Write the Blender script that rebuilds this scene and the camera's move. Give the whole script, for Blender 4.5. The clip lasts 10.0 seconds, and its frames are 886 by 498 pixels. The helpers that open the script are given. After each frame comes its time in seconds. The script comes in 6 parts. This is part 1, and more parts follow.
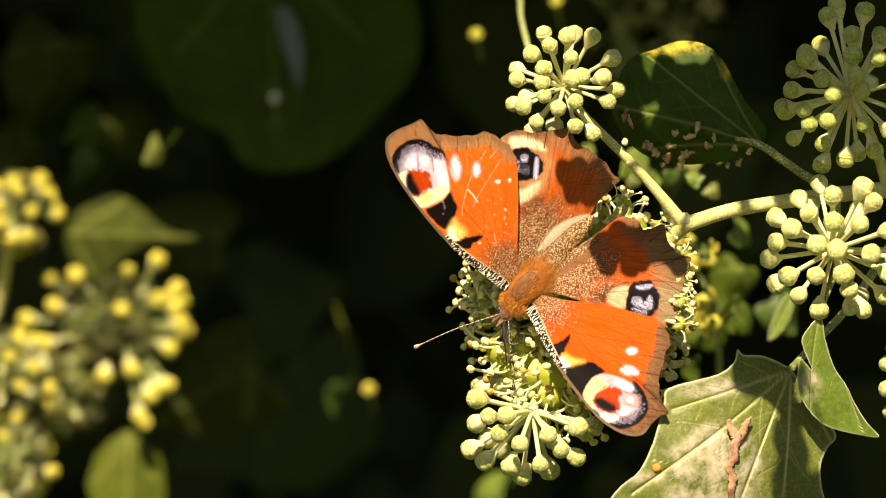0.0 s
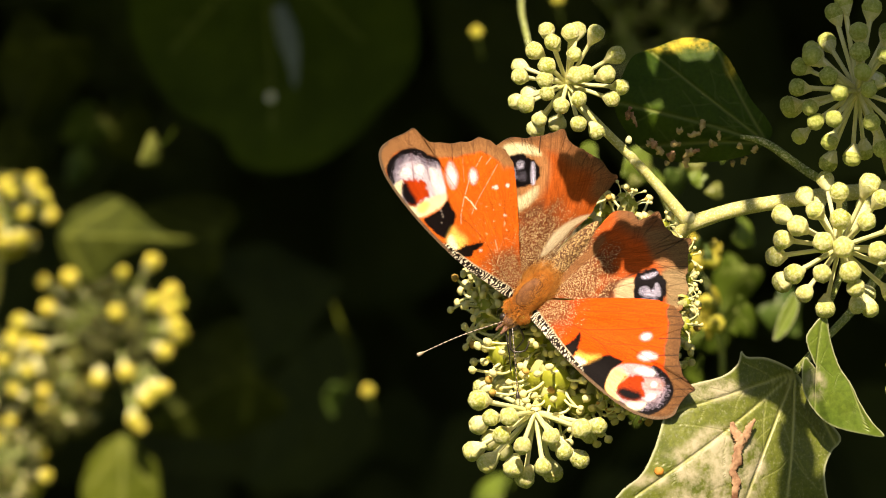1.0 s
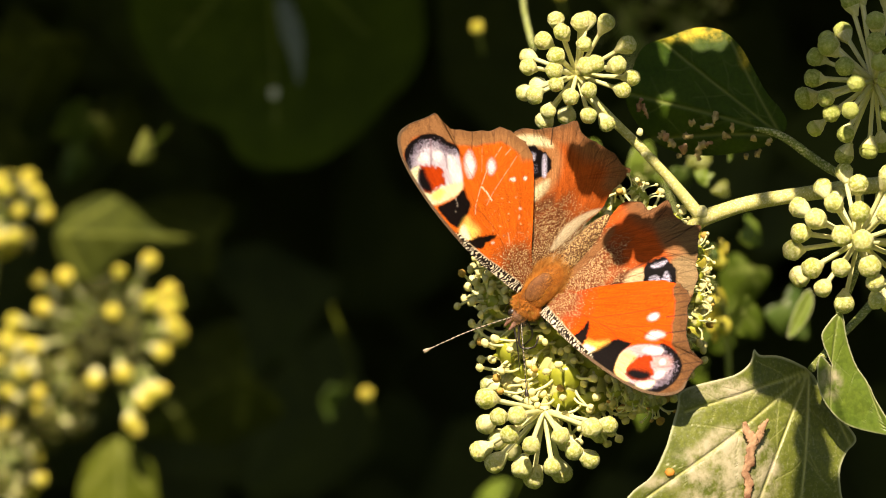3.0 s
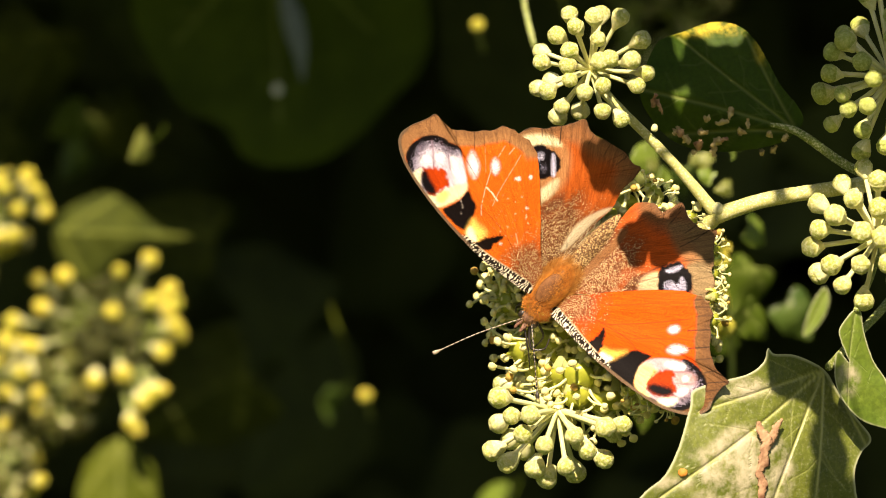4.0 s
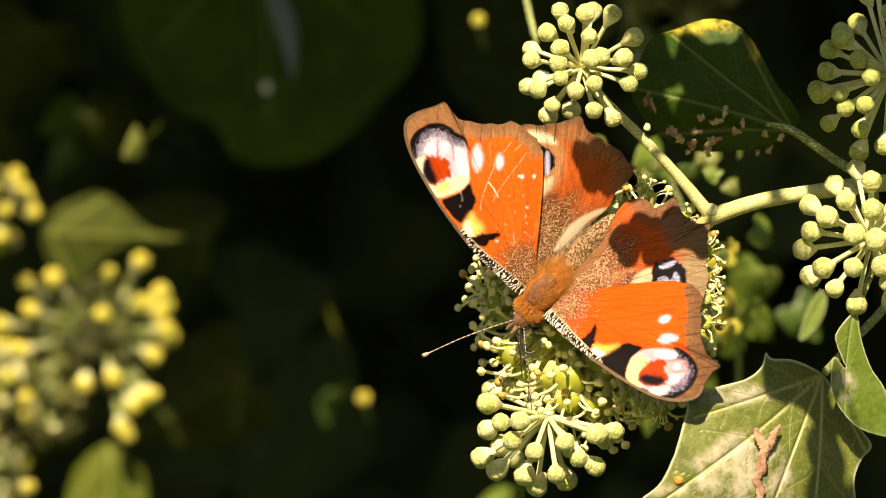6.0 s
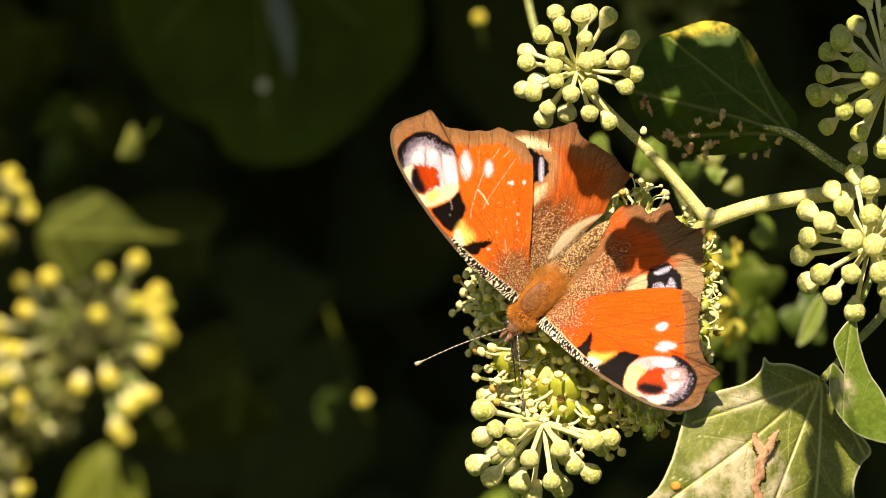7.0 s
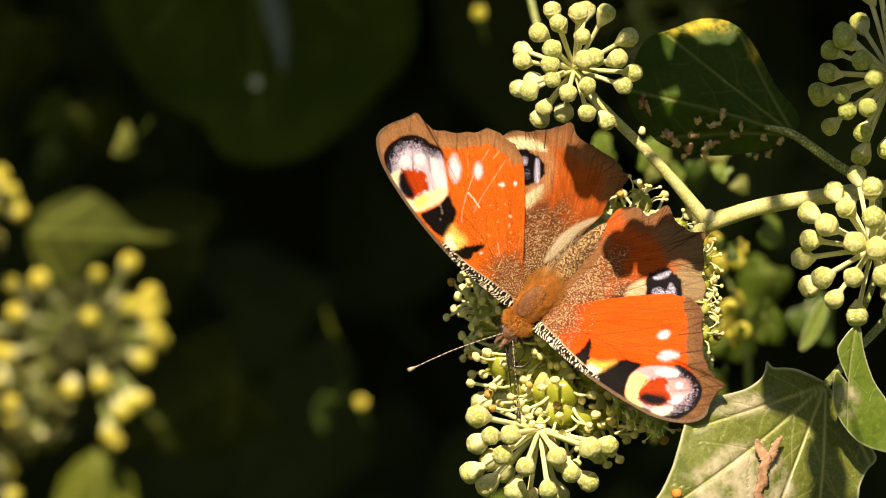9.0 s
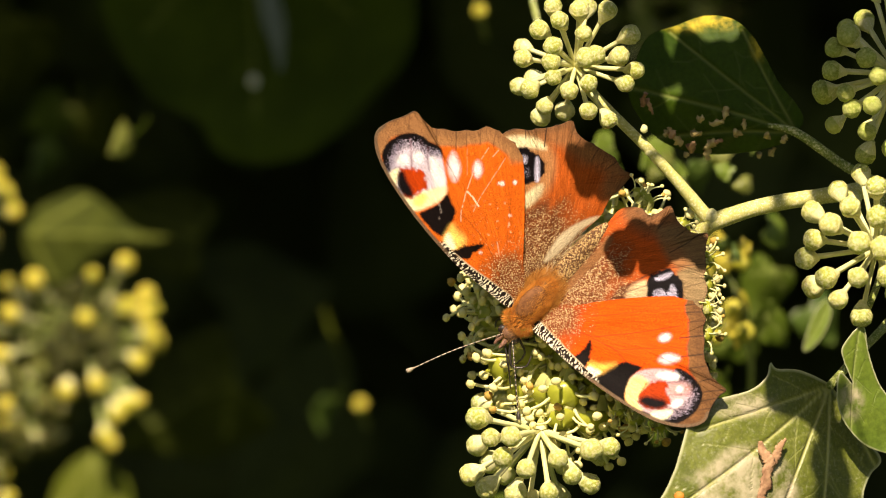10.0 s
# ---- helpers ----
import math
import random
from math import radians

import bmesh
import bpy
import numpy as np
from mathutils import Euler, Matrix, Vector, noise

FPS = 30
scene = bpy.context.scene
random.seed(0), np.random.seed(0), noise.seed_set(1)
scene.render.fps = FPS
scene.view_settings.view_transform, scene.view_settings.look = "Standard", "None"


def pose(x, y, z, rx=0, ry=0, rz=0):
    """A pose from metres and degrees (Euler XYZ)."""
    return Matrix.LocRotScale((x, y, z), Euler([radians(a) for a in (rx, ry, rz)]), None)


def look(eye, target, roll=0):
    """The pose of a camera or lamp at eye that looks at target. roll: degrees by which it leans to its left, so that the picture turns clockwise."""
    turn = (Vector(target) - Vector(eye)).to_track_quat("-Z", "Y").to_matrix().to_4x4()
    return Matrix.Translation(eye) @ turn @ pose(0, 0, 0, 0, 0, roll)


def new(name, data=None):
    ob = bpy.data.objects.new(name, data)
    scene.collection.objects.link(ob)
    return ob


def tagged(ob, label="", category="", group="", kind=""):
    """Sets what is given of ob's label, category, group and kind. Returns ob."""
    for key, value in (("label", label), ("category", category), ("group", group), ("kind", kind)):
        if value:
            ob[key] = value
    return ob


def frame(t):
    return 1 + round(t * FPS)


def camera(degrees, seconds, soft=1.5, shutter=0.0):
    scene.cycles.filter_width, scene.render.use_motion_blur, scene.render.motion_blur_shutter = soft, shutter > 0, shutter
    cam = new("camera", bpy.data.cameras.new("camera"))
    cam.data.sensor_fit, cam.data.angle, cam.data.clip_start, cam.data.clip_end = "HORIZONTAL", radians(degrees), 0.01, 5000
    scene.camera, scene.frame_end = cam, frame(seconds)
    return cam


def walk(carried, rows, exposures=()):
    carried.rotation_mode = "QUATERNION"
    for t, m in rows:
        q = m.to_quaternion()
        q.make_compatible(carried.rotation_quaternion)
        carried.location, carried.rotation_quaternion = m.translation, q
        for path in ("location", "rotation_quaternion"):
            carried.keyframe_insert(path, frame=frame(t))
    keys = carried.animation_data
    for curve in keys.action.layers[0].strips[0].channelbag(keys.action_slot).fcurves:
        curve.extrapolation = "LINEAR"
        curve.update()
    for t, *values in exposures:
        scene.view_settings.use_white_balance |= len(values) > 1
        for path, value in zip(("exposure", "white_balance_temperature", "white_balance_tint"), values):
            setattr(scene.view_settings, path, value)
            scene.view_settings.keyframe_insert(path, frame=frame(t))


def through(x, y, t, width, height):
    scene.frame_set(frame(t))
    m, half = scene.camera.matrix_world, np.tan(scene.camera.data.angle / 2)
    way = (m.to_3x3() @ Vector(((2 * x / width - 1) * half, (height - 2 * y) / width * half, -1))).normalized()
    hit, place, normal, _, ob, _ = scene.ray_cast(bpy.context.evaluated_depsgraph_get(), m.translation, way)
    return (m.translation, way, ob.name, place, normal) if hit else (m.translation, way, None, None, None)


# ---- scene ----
# ---- camera ----
cam = camera(5.0, 10.0, soft=0.95)
cam.data.dof.use_dof = True
cam.data.dof.aperture_fstop = 20.5


def camera_rows():
    """A slow straight push towards the plant."""
    rows = []
    for i in range(11):
        s = (0.911 + 0.01135 * i) / 1.0245
        rows.append((i, look((0, -1.425 / s, 0), (0, 0, 0))))
    return rows


walk(cam, camera_rows(), ((0, 0.99, 7550, 15), (2, 0.83, 7550, 15), (4, 1.04, 7550, 15), (5, 1.09, 7550, 15), (5.5, 1.02, 7550, 15), (7.5, 0.94, 7550, 15), (8, 0.82, 7550, 15), (10, 0.75, 7550, 15)))

# ---- light ----
SUN = Vector((-0.09, -0.69, 0.71)).normalized()
world = bpy.data.worlds.new("sky")
scene.world = world
world.use_nodes = True
sky = world.node_tree.nodes.new("ShaderNodeTexSky")
sky.sky_type = "NISHITA"
sky.sun_disc = False
sky.sun_elevation = math.asin(SUN.z)
sky.sun_rotation = math.atan2(SUN.x, SUN.y)
world.node_tree.links.new(sky.outputs[0], world.node_tree.nodes["Background"].inputs[0])
world.node_tree.nodes["Background"].inputs[1].default_value = 0.036
sun_data = bpy.data.lights.new("sun", "SUN")
sun_data.energy, sun_data.angle, sun_data.color = 5.0, radians(0.55), (1.0, 0.91, 0.76)
sun = new("sun", sun_data)
sun.matrix_world = look(SUN, (0, 0, 0))

# ---- materials ----
def shader(name, roughness=0.5, specular=0.4):
    m = bpy.data.materials.new(name)
    m.use_nodes = True
    b = m.node_tree.nodes["Principled BSDF"]
    b.inputs["Roughness"].default_value = roughness
    b.inputs["Specular IOR Level"].default_value = specular
    return m, m.node_tree, b


def node(nt, kind, **inputs):
    n = nt.nodes.new(kind)
    for k, v in inputs.items():
        n.inputs[k.replace("_", " ")].default_value = v
    return n


def coords(nt):
    return nt.nodes.new("ShaderNodeTexCoord").outputs["Object"]


def grain(nt, scale, detail=4.0, rough=0.6, offset=None):
    n = node(nt, "ShaderNodeTexNoise", Scale=scale, Detail=detail, Roughness=rough)
    nt.links.new(coords(nt), n.inputs["Vector"])
    return n.outputs["Fac"]


def ramp(nt, fac, stops):
    r = nt.nodes.new("ShaderNodeValToRGB")
    e = r.color_ramp.elements
    while len(e) < len(stops):
        e.new(0.5)
    for el, (pos, c) in zip(e, stops):
        el.position, el.color = pos, (*c, 1)
    nt.links.new(fac, r.inputs[0])
    return r.outputs[0]


def mix(nt, fac, a, b, mode="MIX"):
    n = nt.nodes.new("ShaderNodeMix")
    n.data_type, n.blend_type = "RGBA", mode
    for sock, v in ((n.inputs[0], fac), (n.inputs[6], a), (n.inputs[7], b)):
        if isinstance(v, (int, float)):
            sock.default_value = v
        elif isinstance(v, tuple):
            sock.default_value = (*v, 1)
        else:
            nt.links.new(v, sock)
    return n.outputs[2]


def bump(nt, bsdf, height, strength, distance):
    n = node(nt, "ShaderNodeBump", Strength=strength, Distance=distance)
    nt.links.new(height, n.inputs["Height"])
    nt.links.new(n.outputs[0], bsdf.inputs["Normal"])


def split_attribute(nt, name):
    at = nt.nodes.new("ShaderNodeAttribute")
    at.attribute_name = name
    sep = nt.nodes.new("ShaderNodeSeparateColor")
    nt.links.new(at.outputs["Color"], sep.inputs[0])
    return at, sep


def see_through(m, nt, bsdf, colour, share):
    """Light that soaks through a thin sheet."""
    tr = nt.nodes.new("ShaderNodeBsdfTranslucent")
    if isinstance(colour, tuple):
        tr.inputs[0].default_value = (*colour, 1)
    else:
        nt.links.new(colour, tr.inputs[0])
    ms = nt.nodes.new("ShaderNodeMixShader")
    ms.inputs[0].default_value = share
    nt.links.new(bsdf.outputs[0], ms.inputs[1])
    nt.links.new(tr.outputs[0], ms.inputs[2])
    nt.links.new(ms.outputs[0], nt.nodes["Material Output"].inputs[0])


def bud_material(name, deep, pale, crust):
    """Green skin with pale starry down; a little different on every bud."""
    m, nt, b = shader(name, 0.6, 0.3)
    info = nt.nodes.new("ShaderNodeObjectInfo")
    base = mix(nt, info.outputs["Random"], deep, pale)
    spots = ramp(nt, grain(nt, 2600, 3), [(0.42, (0, 0, 0)), (0.62, (1, 1, 1))])
    base = mix(nt, spots, base, crust)
    patch = ramp(nt, grain(nt, 500, 2), [(0.35, (0.75, 0.8, 0.6)), (0.65, (1.1, 1.08, 1.0))])
    nt.links.new(mix(nt, 0.8, base, patch, "MULTIPLY"), b.inputs["Base Color"])
    b.inputs["Subsurface Weight"].default_value = 0.15
    b.inputs["Subsurface Scale"].default_value = 0.0008
    b.inputs["Subsurface Radius"].default_value = (0.6, 0.8, 0.2)
    bump(nt, b, grain(nt, 2300, 5, 0.75), 1.0, 0.00045)
    return m


def stalk_material(name, c1, c2):
    m, nt, b = shader(name, 0.6, 0.3)
    streak = ramp(nt, grain(nt, 700, 4), [(0.3, c1), (0.7, c2)])
    dust = ramp(nt, grain(nt, 3200, 2), [(0.5, (0, 0, 0)), (0.68, (0.8, 0.8, 0.7))])
    nt.links.new(mix(nt, dust, streak, (0.78, 0.74, 0.5)), b.inputs["Base Color"])
    bump(nt, b, grain(nt, 2500, 4), 0.5, 0.00012)
    return m


def leaf_material(name, dark, light, vein, rough=0.38, through=(0.12, 0.2, 0.02), share=0.18, powder=0.0, gloss=0.45, worn_lit_tone=(0.52, 0.46, 0.3)):
    """Ivy leaf: mottled green, paler veins (attribute r), pale rim (g), worn areas and a painted sunlit edge (b)."""
    m, nt, b = shader(name, rough, gloss)
    at, sep = split_attribute(nt, "tint")
    mott = ramp(nt, grain(nt, 160, 5, 0.65), [(0.3, dark), (0.7, light)])
    fine = ramp(nt, grain(nt, 1500, 3), [(0.35, (0.8, 0.8, 0.8)), (0.65, (1.15, 1.15, 1.1))])
    col = mix(nt, 1.0, mott, fine, "MULTIPLY")
    col = mix(nt, sep.outputs[0], col, vein)
    col = mix(nt, sep.outputs[1], col, (0.5, 0.52, 0.3))
    worn = nt.nodes.new("ShaderNodeMath")
    worn.operation = "MULTIPLY"
    worn.inputs[1].default_value = 1.0
    nt.links.new(sep.outputs[2], worn.inputs[0])
    rag = ramp(nt, grain(nt, 420, 6, 0.7), [(0.38, (0, 0, 0)), (0.6, (1, 1, 1))])
    nt.links.new(rag, worn.inputs[1])
    col = mix(nt, worn.outputs[0], col, worn_lit_tone)
    if powder:
        dust = ramp(nt, grain(nt, 2100, 4, 0.7), [(0.52, (0, 0, 0)), (0.72, (powder, powder, powder))])
        col = mix(nt, dust, col, (0.6, 0.6, 0.42))
    nt.links.new(col, b.inputs["Base Color"])
    h = nt.nodes.new("ShaderNodeMath")
    h.operation = "MULTIPLY_ADD"
    nt.links.new(sep.outputs[0], h.inputs[0])
    h.inputs[1].default_value = -0.9
    nt.links.new(grain(nt, 420, 5), h.inputs[2])
    bump(nt, b, h.outputs[0], 0.55, 0.00035)
    see_through(m, nt, b, through, share)
    return m


def wing_material(name):
    """Scales carry the colours painted on the wing sheet; fine rows of scales give the grain."""
    m, nt, b = shader(name, 0.62, 0.07)
    at, sep = split_attribute(nt, "scales")
    fine = ramp(nt, grain(nt, 6500, 2, 0.8), [(0.34, (0.36, 0.36, 0.36)), (0.66, (1.5, 1.5, 1.5))])
    cells = node(nt, "ShaderNodeTexVoronoi", Scale=9800)
    nt.links.new(coords(nt), cells.inputs["Vector"])
    pick = nt.nodes.new("ShaderNodeSeparateColor")
    nt.links.new(cells.outputs["Color"], pick.inputs[0])
    reach = node(nt, "ShaderNodeMath")
    reach.operation = "MULTIPLY_ADD"
    nt.links.new(at.outputs["Alpha"], reach.inputs[0])
    reach.inputs[1].default_value = 0.34
    half = node(nt, "ShaderNodeMath")
    half.operation = "SUBTRACT"
    nt.links.new(pick.outputs[0], half.inputs[0])
    half.inputs[1].default_value = 0.5
    nt.links.new(half.outputs[0], reach.inputs[2])
    dots = ramp(nt, reach.outputs[0], [(0.51, (0, 0, 0)), (0.54, (1, 1, 1))])
    gold = ramp(nt, pick.outputs[1], [(0.0, (0.34, 0.19, 0.075)), (1.0, (0.84, 0.63, 0.36))])
    col = mix(nt, dots, at.outputs["Color"], gold)
    col = mix(nt, 0.75, col, fine, "MULTIPLY")
    nt.links.new(col, b.inputs["Base Color"])
    bump(nt, b, grain(nt, 4200, 3, 0.7), 0.45, 0.00009)
    see_through(m, nt, b, at.outputs["Color"], 0.06)
    return m


def speckled_material(name, dark, brown, tan, gold, scale):
    """Single pale scales strewn over dark down."""
    m, nt, b = shader(name, 0.65, 0.2)
    cells = node(nt, "ShaderNodeTexVoronoi", Scale=scale)
    nt.links.new(coords(nt), cells.inputs["Vector"])
    pick = nt.nodes.new("ShaderNodeSeparateColor")
    nt.links.new(cells.outputs["Color"], pick.inputs[0])
    nt.links.new(ramp(nt, pick.outputs[0], [(0.0, dark), (0.55, brown), (0.62, tan), (1.0, gold)]), b.inputs["Base Color"])
    bump(nt, b, grain(nt, 2500, 4, 0.7), 0.5, 0.0002)
    return m


def plain_material(name, c1, c2, scale, rough=0.6, specular=0.3, relief=0.3, depth=0.0001):
    m, nt, b = shader(name, rough, specular)
    nt.links.new(ramp(nt, grain(nt, scale, 5), [(0.3, c1), (0.7, c2)]), b.inputs["Base Color"])
    bump(nt, b, grain(nt, scale * 2.5, 4), relief, depth)
    return m


M_BUD = bud_material("ivy_bud_skin", (0.56, 0.57, 0.17), (0.72, 0.69, 0.29), (0.82, 0.79, 0.46))
M_BUDCAP = bud_material("ivy_bud_cap", (0.46, 0.49, 0.08), (0.64, 0.63, 0.19), (0.86, 0.82, 0.50))
# darker green bud skin for the shaded umbel, its shade put into the colour
M_BUDGREEN = bud_material("ivy_bud_green_skin", (0.36, 0.42, 0.09), (0.50, 0.55, 0.14), (0.6, 0.62, 0.24))
M_STALK = stalk_material("ivy_stalk_skin", (0.54, 0.55, 0.24), (0.74, 0.70, 0.35))
M_STEM = stalk_material("ivy_stem_skin", (0.40, 0.40, 0.10), (0.62, 0.58, 0.22))
M_PETIOLE = stalk_material("ivy_petiole_skin", (0.12, 0.18, 0.03), (0.26, 0.30, 0.06))
M_DISC = plain_material("nectar_disc", (0.34, 0.38, 0.03), (0.52, 0.53, 0.07), 600, 0.28, 0.6, 0.3)
M_PETAL = plain_material("ivy_petal", (0.62, 0.62, 0.22), (0.82, 0.79, 0.44), 900, 0.55)
see_through(M_DISC, M_DISC.node_tree, M_DISC.node_tree.nodes["Principled BSDF"], (0.5, 0.56, 0.06), 0.3)
see_through(M_PETAL, M_PETAL.node_tree, M_PETAL.node_tree.nodes["Principled BSDF"], (0.8, 0.82, 0.22), 0.5)
M_STAMEN = plain_material("stamen", (0.70, 0.69, 0.28), (0.86, 0.82, 0.48), 900, 0.6)
M_ANTHER = plain_material("anther", (0.74, 0.64, 0.20), (0.88, 0.80, 0.44), 1500, 0.7)
M_SPENT = plain_material("spent_anther", (0.36, 0.18, 0.04), (0.62, 0.42, 0.10), 1500, 0.7)
M_LEAF = leaf_material("ivy_leaf_pale", (0.10, 0.13, 0.016), (0.20, 0.22, 0.038), (0.44, 0.45, 0.15), 0.42, powder=0.28)
M_LEAF_DEEP = leaf_material("ivy_leaf_deep", (0.035, 0.07, 0.012), (0.075, 0.12, 0.02), (0.16, 0.21, 0.06), 0.32, (0.1, 0.17, 0.015), 0.12)
M_LEAF_GLOSS = leaf_material("ivy_leaf_dark_top", (0.028, 0.066, 0.005), (0.066, 0.115, 0.01), (0.17, 0.21, 0.05), 0.5, (0.16, 0.22, 0.008), 0.28, gloss=0.12, worn_lit_tone=(0.72, 0.55, 0.05))
M_LEAF_DIM = leaf_material("ivy_leaf_dim", (0.034, 0.056, 0.005), (0.066, 0.10, 0.010), (0.20, 0.24, 0.06), 0.7, (0.05, 0.08, 0.008), 0.1, gloss=0.08)
M_LEAF_OLIVE = leaf_material("ivy_leaf_olive", (0.024, 0.033, 0.005), (0.052, 0.064, 0.010), (0.14, 0.16, 0.03), 0.6, (0.09, 0.11, 0.008), 0.12, gloss=0.08)
M_LEAF_FRESH = leaf_material("ivy_leaf_fresh", (0.10, 0.17, 0.02), (0.18, 0.25, 0.035), (0.30, 0.36, 0.10), 0.4, (0.2, 0.3, 0.02), 0.25)
M_LEAF_MOSS = leaf_material("ivy_leaf_mossy", (0.055, 0.075, 0.006), (0.10, 0.12, 0.012), (0.18, 0.20, 0.04), 0.5, (0.12, 0.16, 0.01), 0.2, gloss=0.15)
M_LEAF_YELLOW = leaf_material("ivy_leaf_yellowed", (0.42, 0.36, 0.03), (0.6, 0.5, 0.06), (0.6, 0.55, 0.2), 0.5, (0.4, 0.35, 0.02), 0.2)
M_WING = wing_material("butterfly_wing_scales")
M_WINGBACK = plain_material("wing_underside", (0.012, 0.01, 0.009), (0.05, 0.04, 0.03), 900, 0.7)
M_FUR = plain_material("rust_fur", (0.42, 0.13, 0.015), (0.76, 0.32, 0.06), 900, 0.6, 0.3)
M_FURDARK = plain_material("brown_fur", (0.17, 0.06, 0.018), (0.58, 0.32, 0.11), 1400, 0.6, 0.3)
M_FURTUFT = plain_material("tawny_fur", (0.34, 0.12, 0.018), (0.64, 0.29, 0.065), 1100, 0.6, 0.3)
M_SPECKLED = speckled_material("speckled_down", (0.05, 0.022, 0.01), (0.15, 0.06, 0.02), (0.34, 0.20, 0.08), (0.66, 0.46, 0.22), 6800)
M_SCUTUM = plain_material("bare_thorax_skin", (0.10, 0.036, 0.012), (0.24, 0.10, 0.036), 1500, 0.6, 0.15, 0.6)
M_BODY = plain_material("butterfly_body", (0.09, 0.035, 0.015), (0.30, 0.14, 0.05), 1300, 0.5, 0.4, 0.6)
M_HEAD = plain_material("head_scales", (0.07, 0.022, 0.012), (0.34, 0.18, 0.12), 2600, 0.5, 0.4, 0.6)
M_CREAMHAIR = plain_material("cream_hair", (0.45, 0.36, 0.22), (0.72, 0.62, 0.42), 1200, 0.5)
M_DARKCHITIN = plain_material("dark_chitin", (0.012, 0.009, 0.008), (0.04, 0.03, 0.025), 1500, 0.35, 0.5)
M_BANDED = plain_material("pale_chitin", (0.22, 0.16, 0.11), (0.52, 0.44, 0.34), 4000, 0.5)
M_DEBRIS = plain_material("dry_petal", (0.30, 0.20, 0.06), (0.62, 0.50, 0.25), 800, 0.7)
M_BROWN = plain_material("withered_leaf_tissue", (0.15, 0.06, 0.03), (0.60, 0.36, 0.21), 500, 0.7, 0.3, 0.7, 0.0003)
M_DEPTHSHADE = plain_material("hedge_depth_shade", (0.006, 0.006, 0.003), (0.018, 0.016, 0.008), 30, 0.9, 0.1)
M_GRASS = plain_material("lawn", (0.03, 0.05, 0.012), (0.07, 0.09, 0.025), 6, 0.9, 0.1)

MM = 0.001


# ---- mesh helpers (coordinates in millimetres) ----
def sheet(name, verts, faces, mats, smooth=True, slots=None):
    me = bpy.data.meshes.new(name)
    me.from_pydata((np.asarray(verts, float) * MM).tolist(), [], [tuple(int(i) for i in f) for f in faces])
    for m in mats if isinstance(mats, (list, tuple)) else [mats]:
        me.materials.append(m)
    me.polygons.foreach_set("use_smooth", [smooth] * len(me.polygons))
    if slots is not None:
        me.polygons.foreach_set("material_index", list(slots))
    me.update()
    return me


def paint(me, name, rgb):
    """A colour for every vertex."""
    at = me.attributes.new(name, "FLOAT_COLOR", "POINT")
    data = np.ones((len(me.vertices), 4), np.float32)
    rgb = np.asarray(rgb)
    data[:, :rgb.shape[1]] = rgb
    at.data.foreach_set("color", data.ravel())


def place(name, me, parent=None, at=(0, 0, 0), turn=None, scale=None, label=""):
    """One mesh object, at millimetres in its parent's space."""
    ob = new(name, me)
    m = Matrix.Translation(Vector(at) * MM)
    if turn is not None:
        m = m @ turn.to_4x4()
    if scale is not None:
        m = m @ Matrix.Diagonal((*scale, 1))
    ob.parent = parent
    ob.matrix_basis = m
    if label:
        ob["label"] = label
    return ob


def base(name, at):
    ob = new(name)
    ob.empty_display_size = 0.01
    ob.location = Vector(at) * MM
    return ob


def smooth_line(points, n, closed=False):
    """A Catmull-Rom line through the points, n samples."""
    p = np.asarray(points, float)
    k = len(p)
    out = []
    spans = k if closed else k - 1
    for i in range(n):
        s = i / n * spans if closed else i / (n - 1) * spans
        j = min(int(s), spans - 1)
        f = s - j
        if closed:
            a, b, c, d = p[(j - 1) % k], p[j % k], p[(j + 1) % k], p[(j + 2) % k]
        else:
            a, b, c, d = p[max(j - 1, 0)], p[j], p[j + 1], p[min(j + 2, k - 1)]
        out.append(0.5 * (2 * b + (c - a) * f + (2 * a - 5 * b + 4 * c - d) * f * f + (3 * b - a - 3 * c + d) * f ** 3))
    return np.array(out)


def tube(points, radii, sides=10, n=24, wobble=0.0, seed=0):
    """Verts and faces of a round stalk along a smooth line, closed at both ends."""
    line = smooth_line(points, n)
    rad = np.interp(np.linspace(0, 1, n), np.linspace(0, 1, len(radii)), radii)
    rng = np.random.RandomState(seed)
    verts, faces = [], []
    side = Vector((0.31, 0.9, 0.17))
    for i in range(n):
        d = Vector(line[min(i + 1, n - 1)] - line[max(i - 1, 0)]).normalized()
        u = (side - d * side.dot(d)).normalized()
        w = d.cross(u)
        for k in range(sides):
            f = 2 * math.pi * k / sides
            r = rad[i] * (1 + wobble * (rng.rand() - 0.5))
            verts.append(Vector(line[i]) + u * (r * math.cos(f)) + w * (r * math.sin(f)))
    for i in range(n - 1):
        for k in range(sides):
            q = (k + 1) % sides
            faces.append((i * sides + k, i * sides + q, (i + 1) * sides + q, (i + 1) * sides + k))
    faces.append(tuple(range(sides - 1, -1, -1)))
    faces.append(tuple((n - 1) * sides + k for k in range(sides)))
    return [tuple(v) for v in verts], faces


